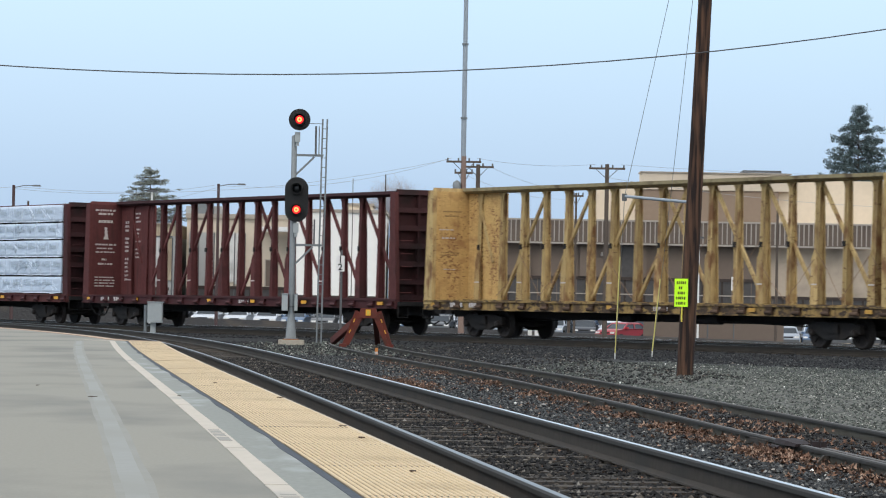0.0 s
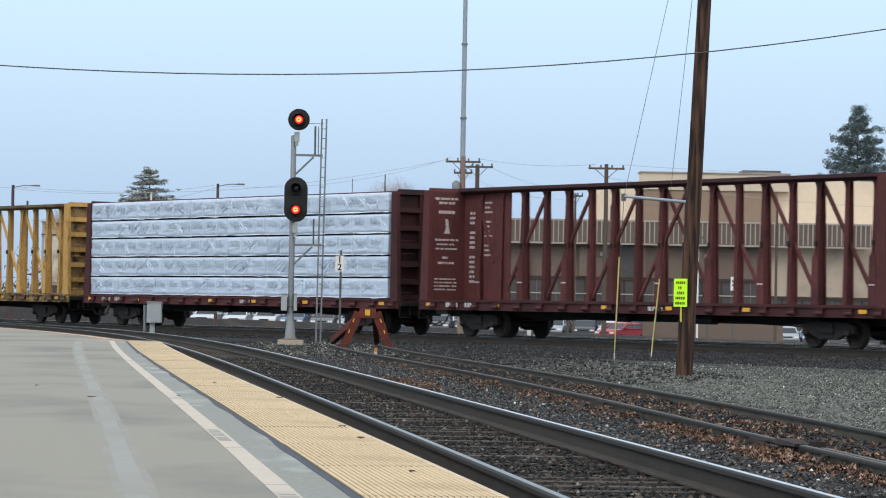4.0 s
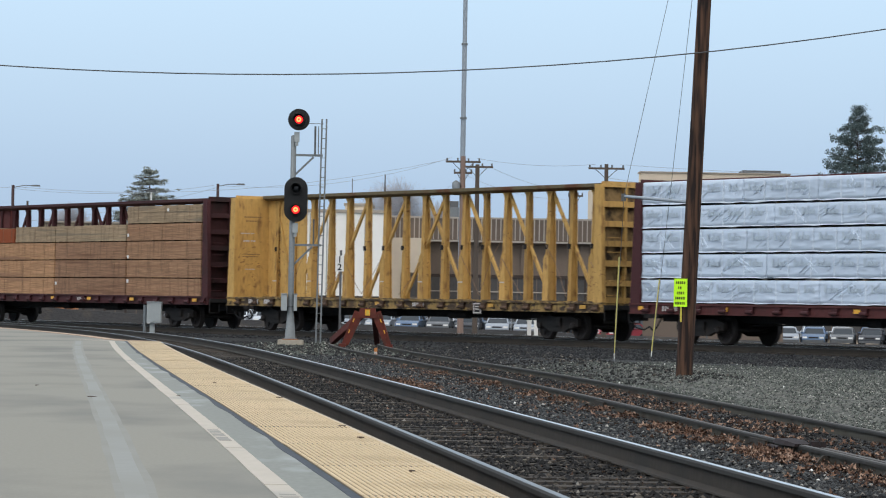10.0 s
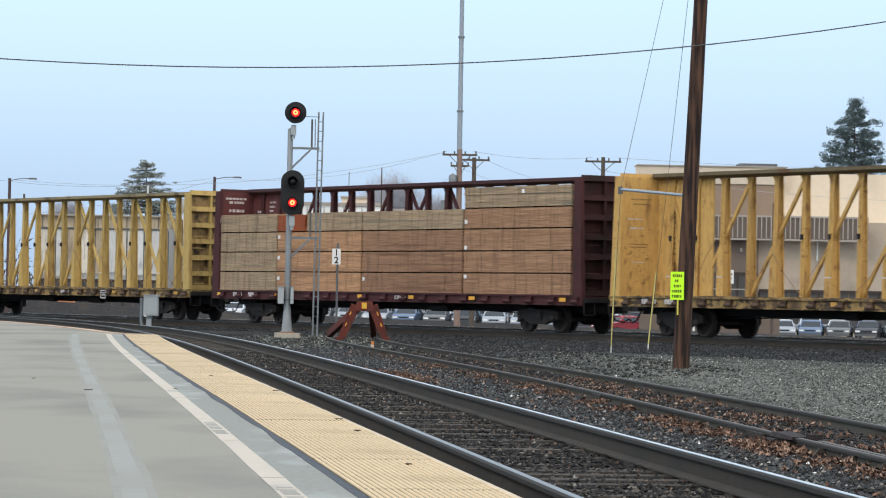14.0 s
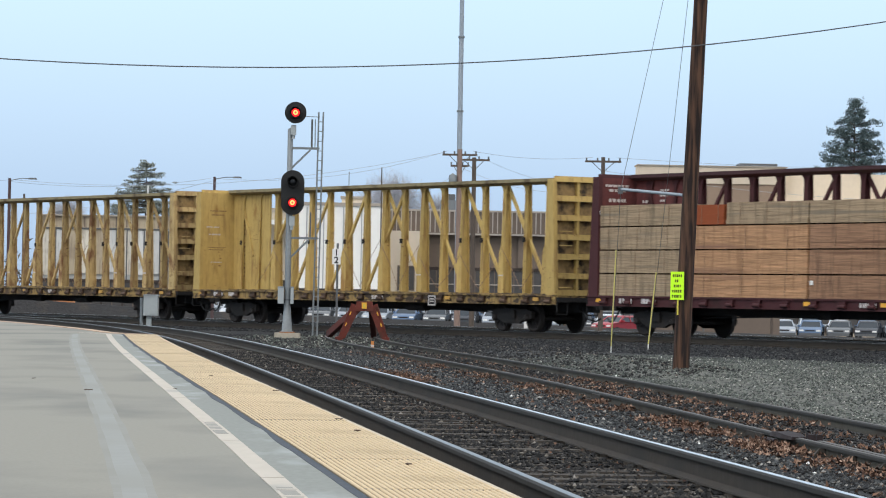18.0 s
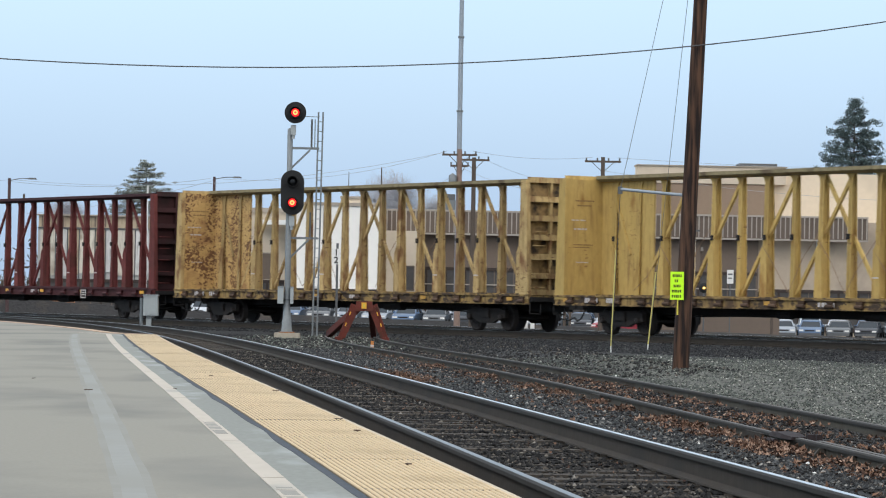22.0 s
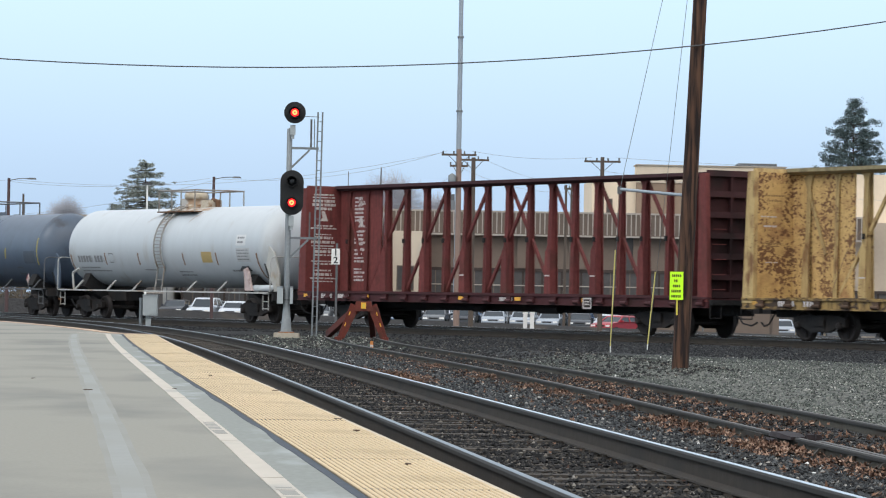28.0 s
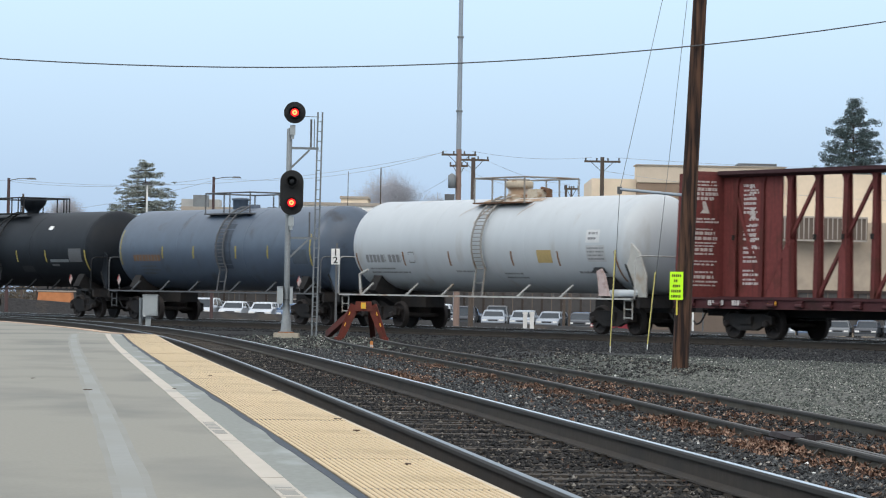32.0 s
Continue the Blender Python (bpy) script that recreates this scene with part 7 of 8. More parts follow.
def spans(name, runs, r=0.010):
    """Cables hung between pairs of places, each with its sag."""
    for k, (a, b, sag) in enumerate(runs):
        a, b = Vector(a), Vector(b)
        pts = []
        for i in range(13):
            t = i / 12
            p = a.lerp(b, t)
            p.z -= sag * 4 * t * (1 - t)
            pts.append(p)
        d = (b - a).cross(Vector((0, 0, 1))).normalized() * r
        rings = [[p - d, p - Vector((0, 0, r)), p + d, p + Vector((0, 0, r))] for p in pts]
        solid("power_line", Shape().sweep(rings), "wire_far", "thin grey power line between far poles", "cable", group="power lines")


def build_far_poles():
    mast = thing("radio_mast", pose(1.12, 204.0, LOT), "tall slim pale blue-grey tubular mast", "mast")
    for i in range(6):
        z0, z1 = i * 4.6, (i + 1) * 4.6
        part("mast_section", Shape().tube((0, 0, z0), (0, 0, z1), 0.19 - 0.012 * i, n=12), "mast", mast)
        part("flange", Shape().tube((0, 0, z1 - 0.06), (0, 0, z1 + 0.06), 0.24 - 0.012 * i, n=12), "galv", mast)
    far_pole(1.12, 198.0, 9.95, [(9.62, 1.05), (8.95, 0.55)], 0.2, "pole_wood", "pinkish-brown timber utility pole with cross-arms and a transformer")
    tr = solid("transformer", Shape().lathe([(0, 0.2), (0.05, 0.24), (0.75, 0.24), (0.85, 0.1), (0.9, 0.02)], "z", (0, 0, 0), 12), "galv", "grey transformer fixed on a timber pole", "transformer", pose(0.72, 197.9, 7.6))
    far_pole(2.02, 201.0, 9.6, [(9.45, 0.95)], 0.17)
    far_pole(9.85, 200.0, 9.72, [(9.45, 1.1)], 0.16)
    far_pole(-13.75, 200.0, 8.1, [], 0.11, "pole_plum", lamp=True)
    far_pole(-26.2, 200.0, 7.8, [], 0.12, "pole_plum", lamp=True)
    far_pole(-27.2, 215.0, 7.3, [], 0.09, label="thin timber service pole")
    far_pole(7.9, 206.0, 8.2, [], 0.10, label="thin timber service pole")
    far_pole(9.0, 225.0, 8.8, [(8.6, 0.5)], 0.09)
    far_pole(20.87, 206.0, 7.3, [], 0.10, label="thin timber service pole")
    far_pole(-3.8, 211.5, 9.3, [], 0.05, label="thin grey steel aerial pole")
    far_pole(-5.9, 211.5, 9.0, [], 0.03, label="thin grey steel aerial pole")
    # slim white flagpole-like lamp standards in the lot
    for x, y, top in ((-16.9, 190.0, 7.2), (16.6, 214, 5.6)):
        lp = thing("lot_light", pose(x, y, LOT), "slim white lamp standard in the car park", "lamp post", "lot lights")
        part("pole", Shape().tube((0, 0, 0), (0, 0, top - LOT), 0.07, 0.05, n=8), "dull_white", lp)
        part("head", Shape().box(-0.3, 0.3, -0.12, 0.12, top - LOT, top - LOT + 0.12), "galv_dark", lp)
    spans("lines", [((1.9, 198, 9.85), (9.2, 200, 9.7), 0.25), ((0.4, 198, 9.85), (-13.7, 200, 8.0), 0.7), ((0.2, 198, 9.75), (-26, 200, 7.7), 1.0), ((10.7, 200, 9.7), (40, 205, 9.9), 0.4),
                    ((2.7, 201, 9.5), (8.9, 225, 8.9), 0.3), ((-14, 200, 8.0), (-26.2, 200, 7.6), 0.4), ((-13.7, 200, 7.9), (-27, 215, 6.0), 0.3), ((1.1, 198, 8.9), (9.0, 225, 8.4), 0.5), ((1.1, 198, 8.6), (-4, 240, 7.4), 0.2),
                    ((-26, 200, 7.7), (-60, 205, 7.3), 0.5), ((9.8, 200, 8.9), (40, 215, 8.0), 0.7)])


M["pole_wood"] = mat("pinkish-brown timber", (0.24, 0.17, 0.14), 0.9, grain=9, amount=0.3, stretch=(3, 3, 0.2))


def ribbed_band(parent, x0, x1, y, z0, z1, step, base, rib, rib_w=0.12):
    b = part("fascia", Shape().box(x0, x1, y - 0.25, y, z0, z1), base, parent)
    n = int((x1 - x0) / step)
    me = Shape().box(-rib_w / 2, rib_w / 2, -0.10, 0.0, 0, z1 - z0 - 0.1).mesh("rib")
    for i in range(n + 1):
        part("rib", me, rib, b, m=pose(x0 + 0.1 + i * (x1 - x0 - 0.2) / max(1, n), y - 0.252, z0 + 0.05))
    part("rail", Shape().box(x0, x1, y - 0.34, y - 0.30, z1 - 0.10, z1 + 0.04).box(x0, x1, y - 0.34, y - 0.30, z0 - 0.14, z0 - 0.0), "seam", b)


def window(parent, x, z, w, h, y, mt="shade", frame_mt="dull_white", bars=1):
    wd = part("window", Shape().box(x - w / 2 - 0.08, x + w / 2 + 0.08, y - 0.10, y + 0.02, z - 0.08, z).box(x - w / 2 - 0.08, x + w / 2 + 0.08, y - 0.10, y + 0.02, z + h, z + h + 0.08)
              .box(x - w / 2 - 0.08, x - w / 2, y - 0.10, y + 0.02, z, z + h).box(x + w / 2, x + w / 2 + 0.08, y - 0.10, y + 0.02, z, z + h), frame_mt, parent)
    part("pane", Shape().box(x - w / 2, x + w / 2, y - 0.05, y - 0.03, z, z + h), mt, wd)
    for i in range(bars):
        xx = x - w / 2 + w * (i + 1) / (bars + 1)
        part("glazing_bar", Shape().box(xx - 0.05, xx + 0.05, y - 0.09, y - 0.05, z, z + h), frame_mt, wd)


def shopfront(parent, x0, x1, y, top):
    """A run of dark shop glass between brown posts, under a shallow fascia."""
    # glass and posts are coloured dark to give a shaded wall foot
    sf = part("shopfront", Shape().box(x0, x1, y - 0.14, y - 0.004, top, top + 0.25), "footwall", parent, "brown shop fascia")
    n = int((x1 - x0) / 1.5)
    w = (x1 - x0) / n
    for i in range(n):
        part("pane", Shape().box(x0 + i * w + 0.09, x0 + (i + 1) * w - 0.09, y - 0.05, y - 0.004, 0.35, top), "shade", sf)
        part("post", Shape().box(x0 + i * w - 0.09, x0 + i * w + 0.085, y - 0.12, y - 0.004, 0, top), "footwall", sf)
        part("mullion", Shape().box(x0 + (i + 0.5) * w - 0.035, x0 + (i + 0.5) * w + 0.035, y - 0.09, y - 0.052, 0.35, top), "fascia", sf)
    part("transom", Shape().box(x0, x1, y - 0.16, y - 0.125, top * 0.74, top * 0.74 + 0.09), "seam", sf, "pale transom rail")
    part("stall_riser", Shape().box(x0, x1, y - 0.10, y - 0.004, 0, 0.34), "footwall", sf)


def build_buildings():
    Y = 262.0
    b = thing("commercial_building", pose(0, 0, LOT), "long two-storey cream and brown commercial building with a ribbed fascia", "building")
    z = lambda v: v - LOT
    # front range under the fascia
    # the darker stucco paints in the shade below the fascia
    part("wall", Shape().box(-4.2, 25.4, Y, Y + 20, -0.6, z(7.6)), "shade_stucco", b, "grey-brown stucco wall, coloured dark for shade below the fascia")
    # balcony shade is painted into this lower wall's buff
    part("wall", Shape().box(25.42, 48, Y + 0.4, Y + 20, -0.6, z(7.6)), "stucco_low", b, "buff stucco wall, toned down for shade under the balcony")
    ribbed_band(b, -4.3, 34.0, Y - 0.6, z(6.15), z(7.95), 0.38, "fascia", "seam", 0.09)
    for i in range(6):
        x = -2.6 + i * 4.6
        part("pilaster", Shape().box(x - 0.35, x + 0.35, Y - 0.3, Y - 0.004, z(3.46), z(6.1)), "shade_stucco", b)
    # shop fronts, their colours darkened for the shade of the awning and of the balcony
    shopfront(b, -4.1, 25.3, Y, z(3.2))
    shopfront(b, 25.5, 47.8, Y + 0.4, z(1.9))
    # no real recess: a flat sheet painted as dark as its shade
    part("recess", Shape().box(14.2, 15.5, Y - 0.06, Y - 0.004, z(3.46), z(6.1)), "shade", b, "flat dark panel for the shade in a doorway")
    part("downpipe", Shape().tube((30.1, Y + 0.28, z(4.5)), (30.1, Y + 0.28, z(7.55)), 0.07, n=8), "dull_white", b, "white downpipe")
    for x in (12.6, 20.9, 24.0):
        part("wall_lamp", Shape().frustum((x, Y - 0.12, z(5.1)), (0.22, 0.2), (0.16, 0.14), 0.3), "seam", b)
    # upper storey, set back
    part("upper_wall", Shape().box(15.9, 27.0, Y + 4, Y + 7, z(7.6), z(10.6)), "stucco_brown", b, "brown upper storey")
    part("upper_wall", Shape().box(12.3, 15.88, Y + 4.6, Y + 19, z(7.6), z(10.9)), "stucco", b, "cream upper storey")
    part("upper_wall", Shape().box(27.02, 48, Y + 4.6, Y + 19, z(7.6), z(11.6)), "stucco", b, "cream upper storey")
    part("parapet", Shape().box(15.9, 27.9, Y + 3.9, Y + 7, z(10.62), z(11.98)), "tan", b, "pale tan parapet band")
    part("parapet_cap", Shape().box(15.8, 28.0, Y + 3.8, Y + 7.1, z(11.984), z(12.08)), "roof", b)
    part("roof_unit", Shape().box(24.2, 27.3, Y + 5, Y + 8, z(12.05), z(12.35)), "galv_dark", b, "low dark rooftop unit")
    window(b, 13.75, z(8.2), 0.34, 1.0, Y + 4.6, frame_mt="fascia", bars=0)
    ac = part("rooftop_plant", Shape().box(0.0, 1.7, Y + 4, Y + 6, z(7.6), z(8.9)), "galv", b, "grey rooftop plant box")
    part("vent", Shape().box(0.4, 1.2, Y + 4.4, Y + 5.4, z(8.9), z(9.4)), "galv_dark", ac)
    # bright pale building
    p = thing("pale_building", pose(0, 0, LOT), "bright pale plastered building with tall plain walls", "building")
    part("wall", Shape().box(-11.3, -4.5, Y - 10, Y + 6, -0.6, z(7.9)), "pale", p)
    part("roof_edge", Shape().box(-11.4, -4.4, Y - 10.1, Y + 6, z(7.9), z(8.15)), "roof", p)
    for x in (-10.2, -8.9, -7.4, -6.0):
        part("joint", Shape().box(x - 0.04, x + 0.04, Y - 10.06, Y - 10.0, -0.6, z(7.8)), "greywall", p)
    part("tan_bay", Shape().box(-4.3, -1.2, Y - 4, Y - 0.4, -0.6, z(6.2)), "tan", p, "tan side bay")
    window(p, -2.6, z(1.6), 1.2, 1.8, Y - 4, frame_mt="fascia", bars=1)
    shopfront(p, -11.2, -4.6, Y - 10, z(1.3))
    # tan low building with a flat roof, over the tanks
    t = thing("tan_building", pose(0, 0, LOT), "low tan building with a flat roof and plant on top", "building")
    part("wall", Shape().box(-20.0, -11.6, Y - 6, Y + 6, -0.6, z(7.4)), "tan", t)
    part("roof_edge", Shape().box(-20.1, -11.5, Y - 6.2, Y + 6, z(7.4), z(7.75)), "roof", t)
    part("rooftop_plant", Shape().box(-20.4, -17.4, Y - 2, Y + 1, z(7.75), z(8.45)), "greywall", t, "white rooftop plant boxes")
    part("rooftop_plant", Shape().box(-19.4, -18.2, Y - 3, Y - 2.1, z(7.75), z(8.75)), "galv", t)
    part("bright_canopy", Shape().box(-14.1, -11.5, Y - 8.2, Y - 6.3, z(6.42), z(6.78)), "dull_white", t, "white canopy edge")
    for x in (-13.4,):
        window(t, x, z(2.2), 0.8, 2.0, Y - 6, mt="fascia", frame_mt="roof", bars=0)
    shopfront(t, -19.9, -11.7, Y - 6, z(1.9))
    # long grey warehouse of wall panels under a tan upper band
    rnd = random.Random(12)
    w = thing("warehouse", pose(0, 0, LOT), "long pale warehouse of stained wall panels under a tan band", "building")
    part("wall", Shape().box(-30.5, -20.6, Y - 12, Y + 4, -0.6, z(5.85)), "greywall", w)
    part("upper_band", Shape().box(-30.5, -20.6, Y - 11.8, Y + 4, z(5.854), z(6.72)), "tan_dirty", w, "stained tan upper band")
    part("roof_edge", Shape().box(-30.6, -20.5, Y - 12.0, Y + 4, z(6.724), z(6.84)), "roof", w)
    part("gutter", Shape().box(-30.5, -20.6, Y - 12.2, Y - 12.004, z(5.75), z(5.85)), "galv_dark", w, "dark gutter")
    panels = ("panel_grey", "panel_cream", "panel_grey", "greywall", "panel_cream", "tan_dirty")
    for x0, x1, y, top, ob in ((-30.3, -20.9, Y - 12, z(5.7), w), (-19.8, -15.5, Y - 6, z(6.3), t)):
        x = x0
        while x < x1:
            wd_ = rnd.choice((0.55, 0.7, 0.8, 1.1))
            part("panel", Shape().box(x, x + wd_, y - 0.12, y - 0.004, z(2.3) + rnd.uniform(-0.2, 0.2), top), rnd.choice(panels), ob)
            part("panel_joint", Shape().box(x + wd_ + 0.01, x + wd_ + 0.09, y - 0.08, y - 0.004, -0.6, top), "galv_dark", ob)
            x += wd_ + 0.10
    for i in range(12):
        x = -30.2 + i * 0.8
        part("band_rib", Shape().box(x - 0.04, x + 0.04, Y - 11.86, Y - 11.804, z(5.9), z(6.68)), "fascia", w)
    shopfront(w, -30.4, -20.8, Y - 12.1, z(1.7))
    c = thing("cream_block", pose(0, 0, LOT), "plain cream block standing behind the pale building", "building")
    part("wall", Shape().box(-8.1, -5.9, Y + 8, Y + 16, -0.6, z(9.0)), "stucco", c)
    part("roof_edge", Shape().box(-8.2, -5.8, Y + 7.9, Y + 16.1, z(9.0), z(9.2)), "roof", c)


def parked_car(x, y, rz, col, body, label):
    car = thing("parked_car", pose(x, y, lot_z(x, y) - 0.01, rz=rz), label, "car", "parked cars")
    L, W_, H = body
    prof = [(-0.50, 0.34), (-0.505, 0.62), (-0.48, 0.78), (-0.40, 0.88), (-0.22, 0.97), (0.34, 1.0), (0.46, 0.98), (0.497, 0.80), (0.50, 0.50), (0.48, 0.32)]
    sh = Shape()
    sh.sweep([[(px * L * k, yy * W_, 0.55 + (pz - 0.55) * q) for px, pz in prof] for yy, k, q in ((-0.44, 0.95, 0.86), (-0.5, 0.985, 0.97), (-0.47, 1.0, 1.0), (0.47, 1.0, 1.0), (0.5, 0.985, 0.97), (0.44, 0.95, 0.86))], smooth=True)
    bd = part("body", sh, col, car)
    # glasshouse: dark glass all round, with the roof panel and pillars laid on it
    lo = [(-0.235 * L, -0.45 * W_), (0.41 * L, -0.45 * W_), (0.41 * L, 0.45 * W_), (-0.235 * L, 0.45 * W_)]
    hi = [(-0.07 * L, -0.37 * W_), (0.27 * L, -0.37 * W_), (0.27 * L, 0.37 * W_), (-0.07 * L, 0.37 * W_)]
    g = Shape().sweep([[(a, b, 0.95) for a, b in lo], [(a, b, H - 0.03) for a, b in hi]])
    part("glasshouse", g, "car_glass", bd)
    part("roof", Shape().frustum((0.10 * L, 0, H - 0.11), (0.40 * L, 0.80 * W_), (0.37 * L, 0.77 * W_), 0.06).frustum((0.10 * L, 0, H - 0.05), (0.37 * L, 0.77 * W_), (0.27 * L, 0.62 * W_), 0.06), col, bd)
    for (a, b), (c, d) in zip(lo, hi):
        part("pillar", Shape().beam((a, b, 0.96), (c, d, H - 0.05), 0.085, 0.085), col, bd)
    for sy in (-1, 1):
        part("pillar", Shape().beam((0.08 * L, sy * 0.455 * W_, 0.98), (0.08 * L, sy * 0.375 * W_, H - 0.05), 0.10, 0.05), col, bd)
        part("wing_mirror", Shape().box(-0.20 * L, -0.16 * L, *sorted((sy * 0.47 * W_, sy * 0.58 * W_)), 0.96, 1.10), col, bd)
    for sx in (-L * 0.31, L * 0.31):
        for sy in (-1, 1):
            w = Shape().lathe([(-0.1, 0.2), (-0.1, 0.31), (0.1, 0.31), (0.1, 0.2)], "y", (sx, sy * (W_ / 2 - 0.09), 0.31), 14)
            wh = part("wheel", w, "tyre", car)
            part("rim", Shape().lathe([(-0.105, 0.02), (-0.105, 0.19), (0.105, 0.19), (0.105, 0.02)], "y", (sx, sy * (W_ / 2 - 0.09), 0.31), 12), "galv", wh)
    for sy in (-1, 1):
        part("headlight", Shape().box(-L / 2 - 0.01, -L / 2 + 0.06, sy * W_ * 0.36 - 0.16, sy * W_ * 0.36 + 0.16, 0.62, 0.76), "dull_white", bd, "clear headlight")
        part("tail_light", Shape().box(L / 2 - 0.04, L / 2 + 0.01, sy * W_ * 0.38 - 0.14, sy * W_ * 0.38 + 0.14, 0.66, 0.82), "lens_red", bd, "red tail light")
    part("grille", Shape().box(-L / 2 - 0.012, -L / 2 + 0.03, -W_ * 0.2, W_ * 0.2, 0.56, 0.74), "black", bd)
    part("bumper", Shape().box(-L / 2 - 0.05, -L / 2 + 0.02, -W_ * 0.46, W_ * 0.46, 0.34, 0.52), "galv_dark", bd)
    return car


M["bank"] = mat("old ballast bank", (0.034, 0.034, 0.035), 0.95, grain=6, amount=0.5, stain=(0.055, 0.048, 0.042), stain_amount=0.35, stain_scale=0.8, bump=0.8, bump_dist=0.08)
M["notice_ink"] = mat("dark green ink", (0.035, 0.05, 0.012), 0.7)
for nm_, col_ in (("car_white", (0.52, 0.56, 0.61)), ("car_silver", (0.30, 0.34, 0.39)), ("car_grey", (0.11, 0.12, 0.13)), ("car_dark", (0.03, 0.035, 0.045)), ("car_red", (0.33, 0.025, 0.035)), ("car_blue", (0.10, 0.16, 0.26))):
    M[nm_] = mat(nm_.replace("_", " ") + " paint", col_, 0.3, 0.1, grain=2, amount=0.05, bump=0, spec=0.5)


def build_lot():
    rnd = random.Random(21)
    names = {"car_white": "white", "car_silver": "silver", "car_grey": "grey", "car_dark": "dark", "car_red": "red", "car_blue": "blue-grey"}
    kinds = [((4.4, 1.72, 1.42), "saloon"), ((4.5, 1.80, 1.64), "sport utility car"), ((4.0, 1.68, 1.45), "hatchback"), ((4.7, 1.84, 1.72), "people carrier")]
    order = ["car_silver", "car_white", "car_blue", "car_silver", "car_dark", "car_silver", "car_white", "car_grey", "car_blue", "car_silver", "car_dark", "car_white", "car_silver", "car_grey"]
    for row_y, x0, x1, step in ((240.0, -19.0, 35.0, 2.1), (249.0, -17.0, 36.0, 2.15)):
        x, k = x0, int(row_y)
        while x < x1:
            c = order[(k * 5) % len(order)]
            body, kn = kinds[rnd.choice((0, 0, 1, 2, 2, 3))]
            if not (row_y < 241 and 13.5 < x < 22.5):
                parked_car(x, row_y + rnd.uniform(-0.4, 0.4), rnd.uniform(76, 88), c, body, f"{names[c]} parked {kn} in the car park")
            x += step
            k += 1
    parked_car(12.5, 228, 52, "car_red", (4.3, 1.70, 1.40), "red parked saloon in the car park")
    lw = thing("low_wall", pose(0, 0, -1.5), "low brown wall at the edge of the car park", "wall", kind="structure")
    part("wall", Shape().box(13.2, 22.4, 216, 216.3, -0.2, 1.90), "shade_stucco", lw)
    part("coping", Shape().box(13.1, 22.5, 215.95, 216.35, 1.90, 1.98), "fascia", lw)
    # dwarf signal and tall white sign on the far side of the tracks
    ds = thing("far_signal", pose(16.51, 204.9, LOT), "distant dwarf signal showing a yellow light", "railway signal")
    part("post", Shape().tube((0, 0, -0.2), (0, 0, 2.9), 0.05, n=8), "galv_dark", ds)
    hd = part("head", Shape().lathe([(-0.08, 0.02), (-0.08, 0.30), (-0.04, 0.32), (0.04, 0.26), (0.12, 0.12), (0.13, 0.02)], "y", (0, 0, 3.12), 16), "black", ds, "round black signal head")
    part("lens", Shape().lathe([(-0.10, 0.01), (-0.10, 0.06), (-0.082, 0.075)], "y", (0, 0, 3.12), 14), "lamp_yellow", hd, "lit yellow lens")
    sg = thing("tall_sign", pose(18.16, 205.2, LOT), "narrow white sign plate on a slim grey post", "sign")
    part("post", Shape().tube((0, 0, -0.2), (0, 0, 4.25), 0.04, n=8), "galv_dark", sg)
    plate = part("plate", Shape().box(-0.20, 0.20, -0.075, -0.045, 3.42, 4.28), "dull_white", sg)
    part("lettering", Shape().box(-0.13, 0.13, -0.08, -0.076, 3.95, 4.05).box(-0.13, 0.09, -0.08, -0.076, 3.72, 3.80), "galv_dark", plate, kind="stuff")
    # a long low bank of ballast and track materials between the tracks and the car park
    bank = Shape()
    rings = []
    for k in range(73):
        x = -40 + k
        top = float(np.interp(x, (-40, -26, -17, 5, 21, 32), (0.6, 0.5, -0.02, -0.55, -0.9, -1.05))) + 0.05 * noise.noise(Vector((x * 0.9, 0, 0)))
        rings.append([(x, 200.5, -1.7), (x, 202.6, top), (x, 203.4, top), (x, 205.5, -1.7)])
    bank.sweep(rings)
    solid("embankment", bank, "bank", "low dark bank of old ballast before the car park", "embankment", kind="structure")
    solid("tarpaulin", Shape().frustum((-24.6, 212, -1.0), (2.5, 2), (2.1, 1.2), 1.9), "orange", "orange tarpaulin drawn over a stack beyond the tracks", "tarpaulin")
    solid("equipment_rack", Shape().box(-33, -30.5, 207, 207.4, -0.9, 0.9).box(-32.8, -32.6, 206.7, 207, -0.9, 1.5).box(-31.2, -31.0, 206.7, 207, -0.9, 1.5), "cabinet", "grey low equipment rack beyond the tracks", "equipment")


# ---- trees ----
def needles(v, f, c, r, flat, n, size, rnd):
    """A tuft of n short blades round c."""
    for _ in range(n):
        p = c + Vector((rnd.uniform(-1, 1) + rnd.uniform(-1, 1), rnd.uniform(-1, 1) + rnd.uniform(-1, 1), (rnd.uniform(-1, 1) + rnd.uniform(-1, 1)) * flat)) * r
        s = size * rnd.uniform(0.6, 1.4)
        d1 = Vector((rnd.gauss(0, 1), rnd.gauss(0, 1), rnd.gauss(0, 0.7))).normalized() * s
        d2 = Vector((rnd.gauss(0, 1), rnd.gauss(0, 1), rnd.gauss(0, 1))).normalized() * s * 0.55
        q = len(v)
        v += [tuple(p - d1), tuple(p + d2), tuple(p + d1), tuple(p - d2)]
        f += [(q, q + 1, q + 2), (q, q + 2, q + 3)]


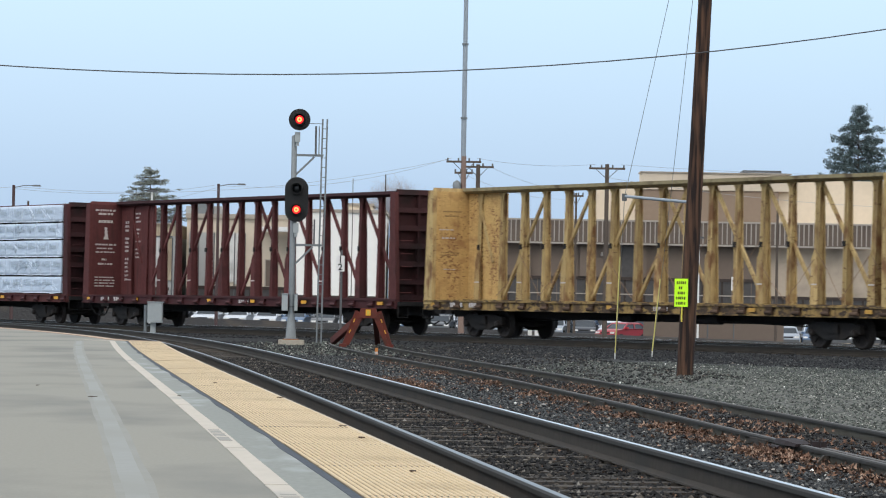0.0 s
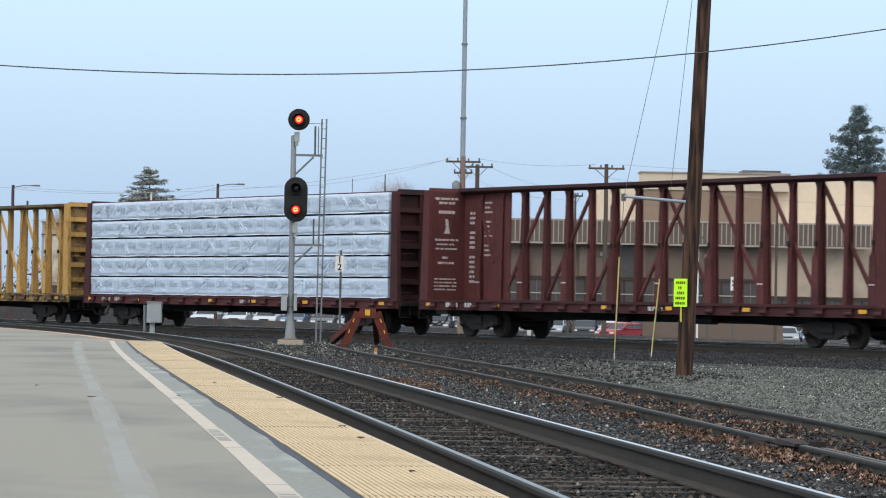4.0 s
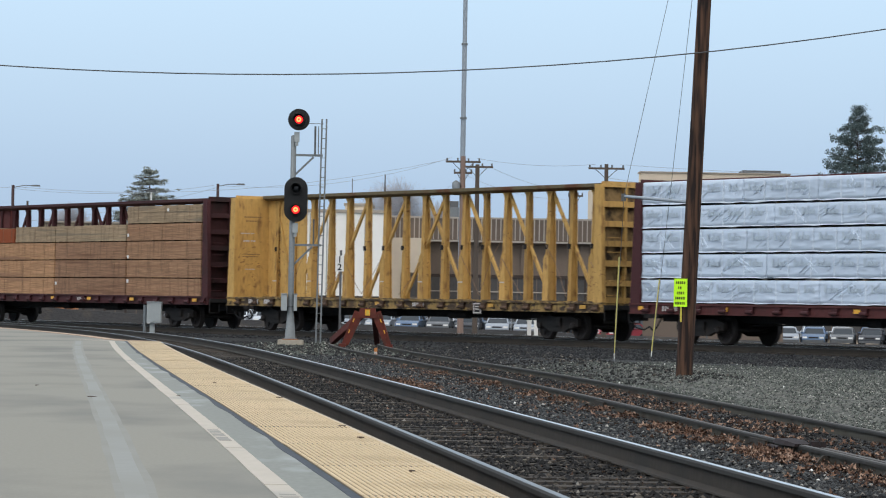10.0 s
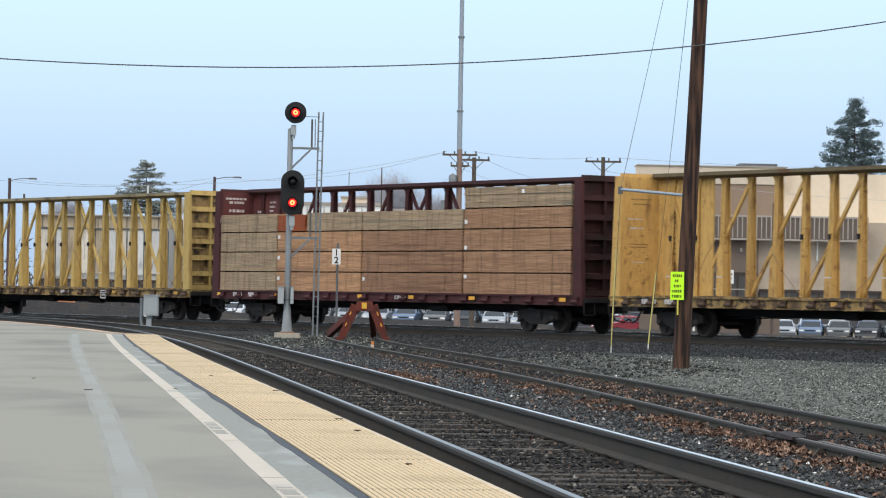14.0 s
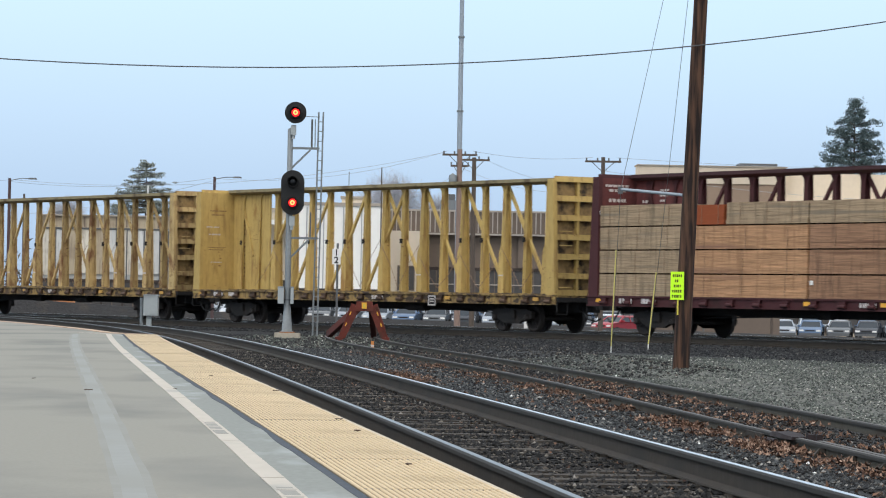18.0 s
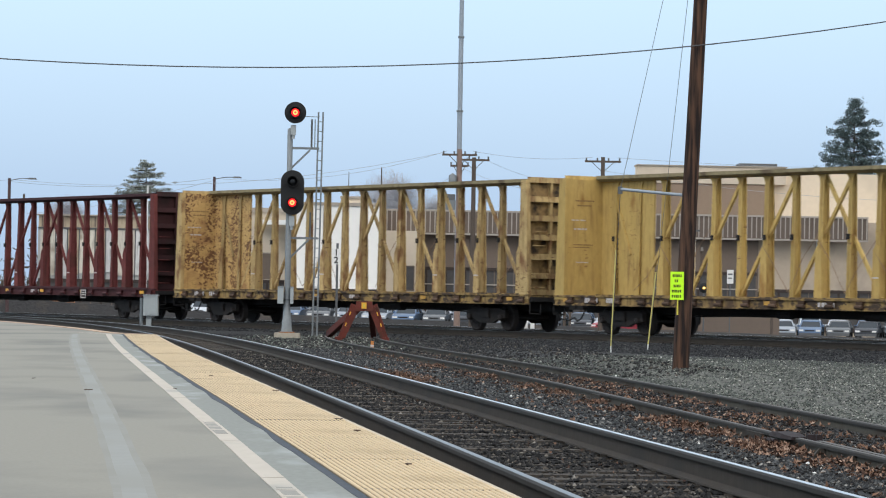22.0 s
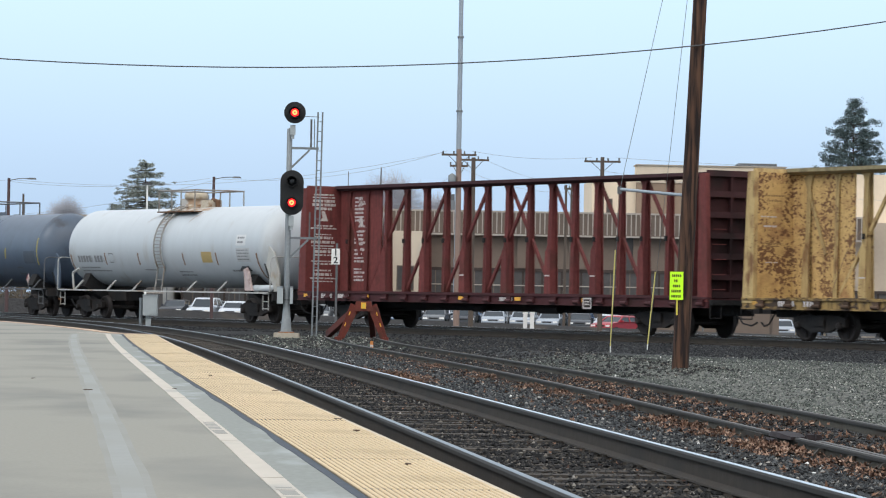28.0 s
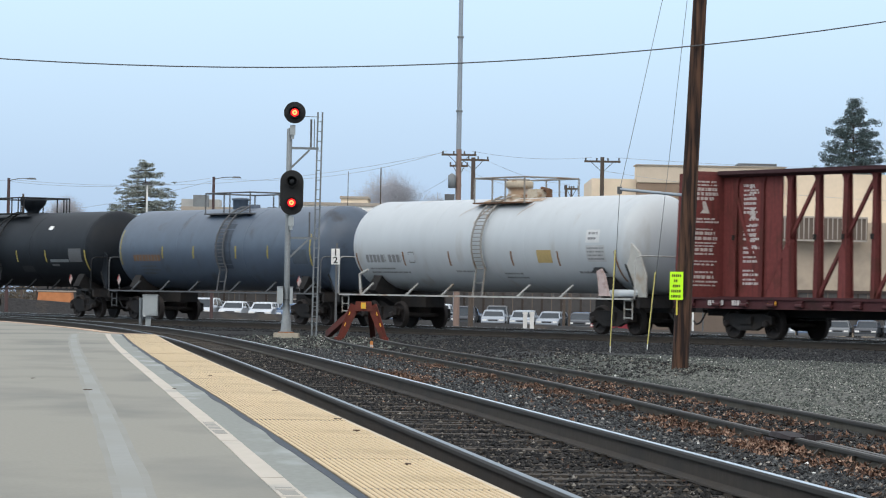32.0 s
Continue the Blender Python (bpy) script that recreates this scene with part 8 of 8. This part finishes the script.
def conifer(name, x, y, base, top, first, step, profile, rise, material, label, seed, tuft, flat, blades, size, limbs_at):
    """A conifer: trunk, whorls of limbs whose reach follows a profile of (depth below the top, reach), and tufts along the limbs."""
    rnd = random.Random(seed)
    tr = thing(name, pose(x, y, base), label, "tree", "far trees")
    h = top - base
    part("trunk", Shape().tube((0, 0, -0.3), (0, 0, h * 0.97), 0.22, 0.03, n=9), "bark", tr)
    limbs = Shape()
    v, f = [], []
    ds, rs = zip(*profile)
    d = 0.1
    needles(v, f, Vector((0, 0, h - 0.15)), 0.10, 1.6, 60, size, rnd)
    while d < h - first:
        reach = float(np.interp(d, ds, rs))
        for k in range(limbs_at):
            a = 6.283 * (k + rnd.uniform(-0.4, 0.4)) / limbs_at + d * 2.1
            ln = reach * rnd.uniform(0.70, 1.02)
            z = h - d + rnd.uniform(-0.5, 0.5) * step
            e = Vector((ln * math.cos(a), ln * math.sin(a), z + ln * rise + rnd.uniform(-0.08, 0.08)))
            s = Vector((0, 0, z))
            limbs.tube(s, e, 0.05, 0.012, n=4)
            m = max(2, int(ln / (tuft * 1.25)))
            for j in range(m):
                u = 0.25 + 0.75 * (j + rnd.random()) / m
                c = s.lerp(e, u) + Vector((rnd.gauss(0, 0.5 * tuft), rnd.gauss(0, 0.5 * tuft), rnd.gauss(0.03, 0.25 * tuft)))
                needles(v, f, c, tuft * rnd.uniform(0.4, 0.7), flat, blades, size, rnd)
        d += step * rnd.uniform(0.75, 1.25)
    part("branchwork", limbs, "bark", tr)
    me = bpy.data.meshes.new("foliage")
    me.from_pydata(v, [], f)
    part("crown", me, material, tr)
    return tr


def bare_tree(x, y, base, top, half, crown, label, seed):
    """A leafless tree: limbs, branches and fine twigs that fill a dome, half metres to each side and crown metres deep."""
    rnd = random.Random(seed)
    tr = thing("bare_tree", pose(x, y, base), label, "tree", "far trees")
    tw = Shape()
    h = top - base
    low = h - crown

    def spot(near, k):
        """A place in the dome at the share k of its size, drawn near another."""
        a, e = rnd.random() * 6.283, rnd.random() ** 1.5 * 1.5
        p = Vector((half * k * math.cos(a) * math.cos(e), half * k * math.sin(a) * math.cos(e), low + crown * k * math.sin(e)))
        return p if near is None else near.lerp(p, 0.55) + (near - Vector((0, 0, low))) * 0.25

    def twig(p, q, r):
        m = p.lerp(q, 0.5) + Vector((rnd.gauss(0, 0.08), rnd.gauss(0, 0.08), rnd.gauss(0.05, 0.08)))
        tw.tube(p, m, r, r * 0.8, n=3, caps=False)
        tw.tube(m, q, r * 0.8, r * 0.5, n=3, caps=False)

    part("trunk", Shape().tube((0, 0, -0.3), (0, 0, low + 0.1 * crown), 0.28, 0.14, n=9), "bark", tr)
    root = Vector((0, 0, low))
    for _ in range(16):
        a = spot(None, 0.5)
        twig(root, a, 0.05)
        for _ in range(12):
            b = spot(a, 0.8)
            twig(root.lerp(a, rnd.uniform(0.6, 1)), b, 0.02)
            for _ in range(7):
                twig(a.lerp(b, rnd.uniform(0.5, 1)), spot(b, 1.0), 0.010)
    # twigs carry the distance haze in their colour
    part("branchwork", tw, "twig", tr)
    return tr


def build_trees():
    conifer("pine_tree", 36.4, 290.0, LOT, 18.65, 7.0, 0.60, [(0, 0.4), (1.0, 1.15), (2.5, 2.1), (3.6, 2.7), (5.2, 3.4), (9.0, 3.9), (13, 3.6)], 0.16,
            "needle", "tall dark green pine behind the buildings", 1, 0.42, 0.72, 90, 0.080, 7)
    conifer("pine_tree", 33.0, 290.0, LOT, 12.95, 6.0, 0.45, [(0, 0.1), (1.0, 0.5), (4, 1.4)], 0.12, "needle", "smaller dark pine beside the tall one", 4, 0.3, 0.8, 22, 0.09, 7)
    conifer("cedar_tree", -24.6, 275.0, LOT, 11.75, 5.5, 0.50, [(0, 0.25), (0.54, 1.2), (1.45, 2.1), (2.4, 2.9), (3.5, 3.5), (6, 4.4), (9, 4.6)], -0.08,
            "needle_b", "grey-green cedar with spreading tiers of limbs", 2, 0.36, 0.30, 44, 0.072, 11)
    bare_tree(-4.6, 300.0, LOT, 12.5, 4.4, 4.2, "leafless spreading tree behind the roofs", 3)
    bare_tree(-0.2, 305.0, LOT, 10.6, 2.2, 3.2, "smaller leafless tree behind the roofs", 8)
    bare_tree(-34.0, 300.0, LOT, 9.6, 2.6, 3.0, "leafless tree behind the roofs", 9)
    # a hazy line of scrub and trees on the far left
    rnd = random.Random(77)
    v, f = [], []
    for _ in range(5200):
        x = rnd.uniform(-64, -33)
        z = LOT + abs(rnd.gauss(0, 1)) * 3.0 * (0.7 + 0.5 * noise.noise(Vector((x * 0.25, 0, 0)))) + 0.2
        c = Vector((x, 300 + rnd.uniform(-3, 3), min(z, 9.0)))
        s = rnd.uniform(0.15, 0.5)
        d1 = Vector((rnd.gauss(0, 1), 0.2, rnd.gauss(0, 1))).normalized() * s
        d2 = Vector((rnd.gauss(0, 1), 0.2, rnd.gauss(0, 1))).normalized() * s * 0.5
        q = len(v)
        v += [tuple(c - d1), tuple(c + d2), tuple(c + d1)]
        f.append((q, q + 1, q + 2))
    me = bpy.data.meshes.new("scrub")
    me.from_pydata(v, [], f)
    me.materials.append(M["brush"])
    tagged(new("far_scrub", me), "hazy grey-brown scrub and thickets beyond the tracks", "scrub", kind="stuff")


build_signal()
build_trackside()
build_far_poles()
build_buildings()
build_lot()
build_trees()


# ---- what moves ----
def travel(t):
    """How far the train has run by the time t: it slows a little."""
    u = t - 16
    return 5.8556 * u - 7.941e-3 * u * u - 1.5486e-4 * u ** 3 - 1.428e-5 * u ** 4


def motions():
    turn = math.degrees(HEAD)
    for ob, s in CARS:
        rows = []
        for i in range(17):
            p = on_track(s + travel(2.0 * i))
            rows.append((2.0 * i, pose(p.x, p.y, 0, 0, 0, turn)))
        walk(ob, rows)
    spin = [(0.1 * i, math.degrees(travel(0.1 * i) / 0.42)) for i in range(321)]
    for ob, bx in WHEELS:
        walk(ob, [(t, pose(bx, 0, 0.42, 0, a, 0)) for t, a in spin])


motions()
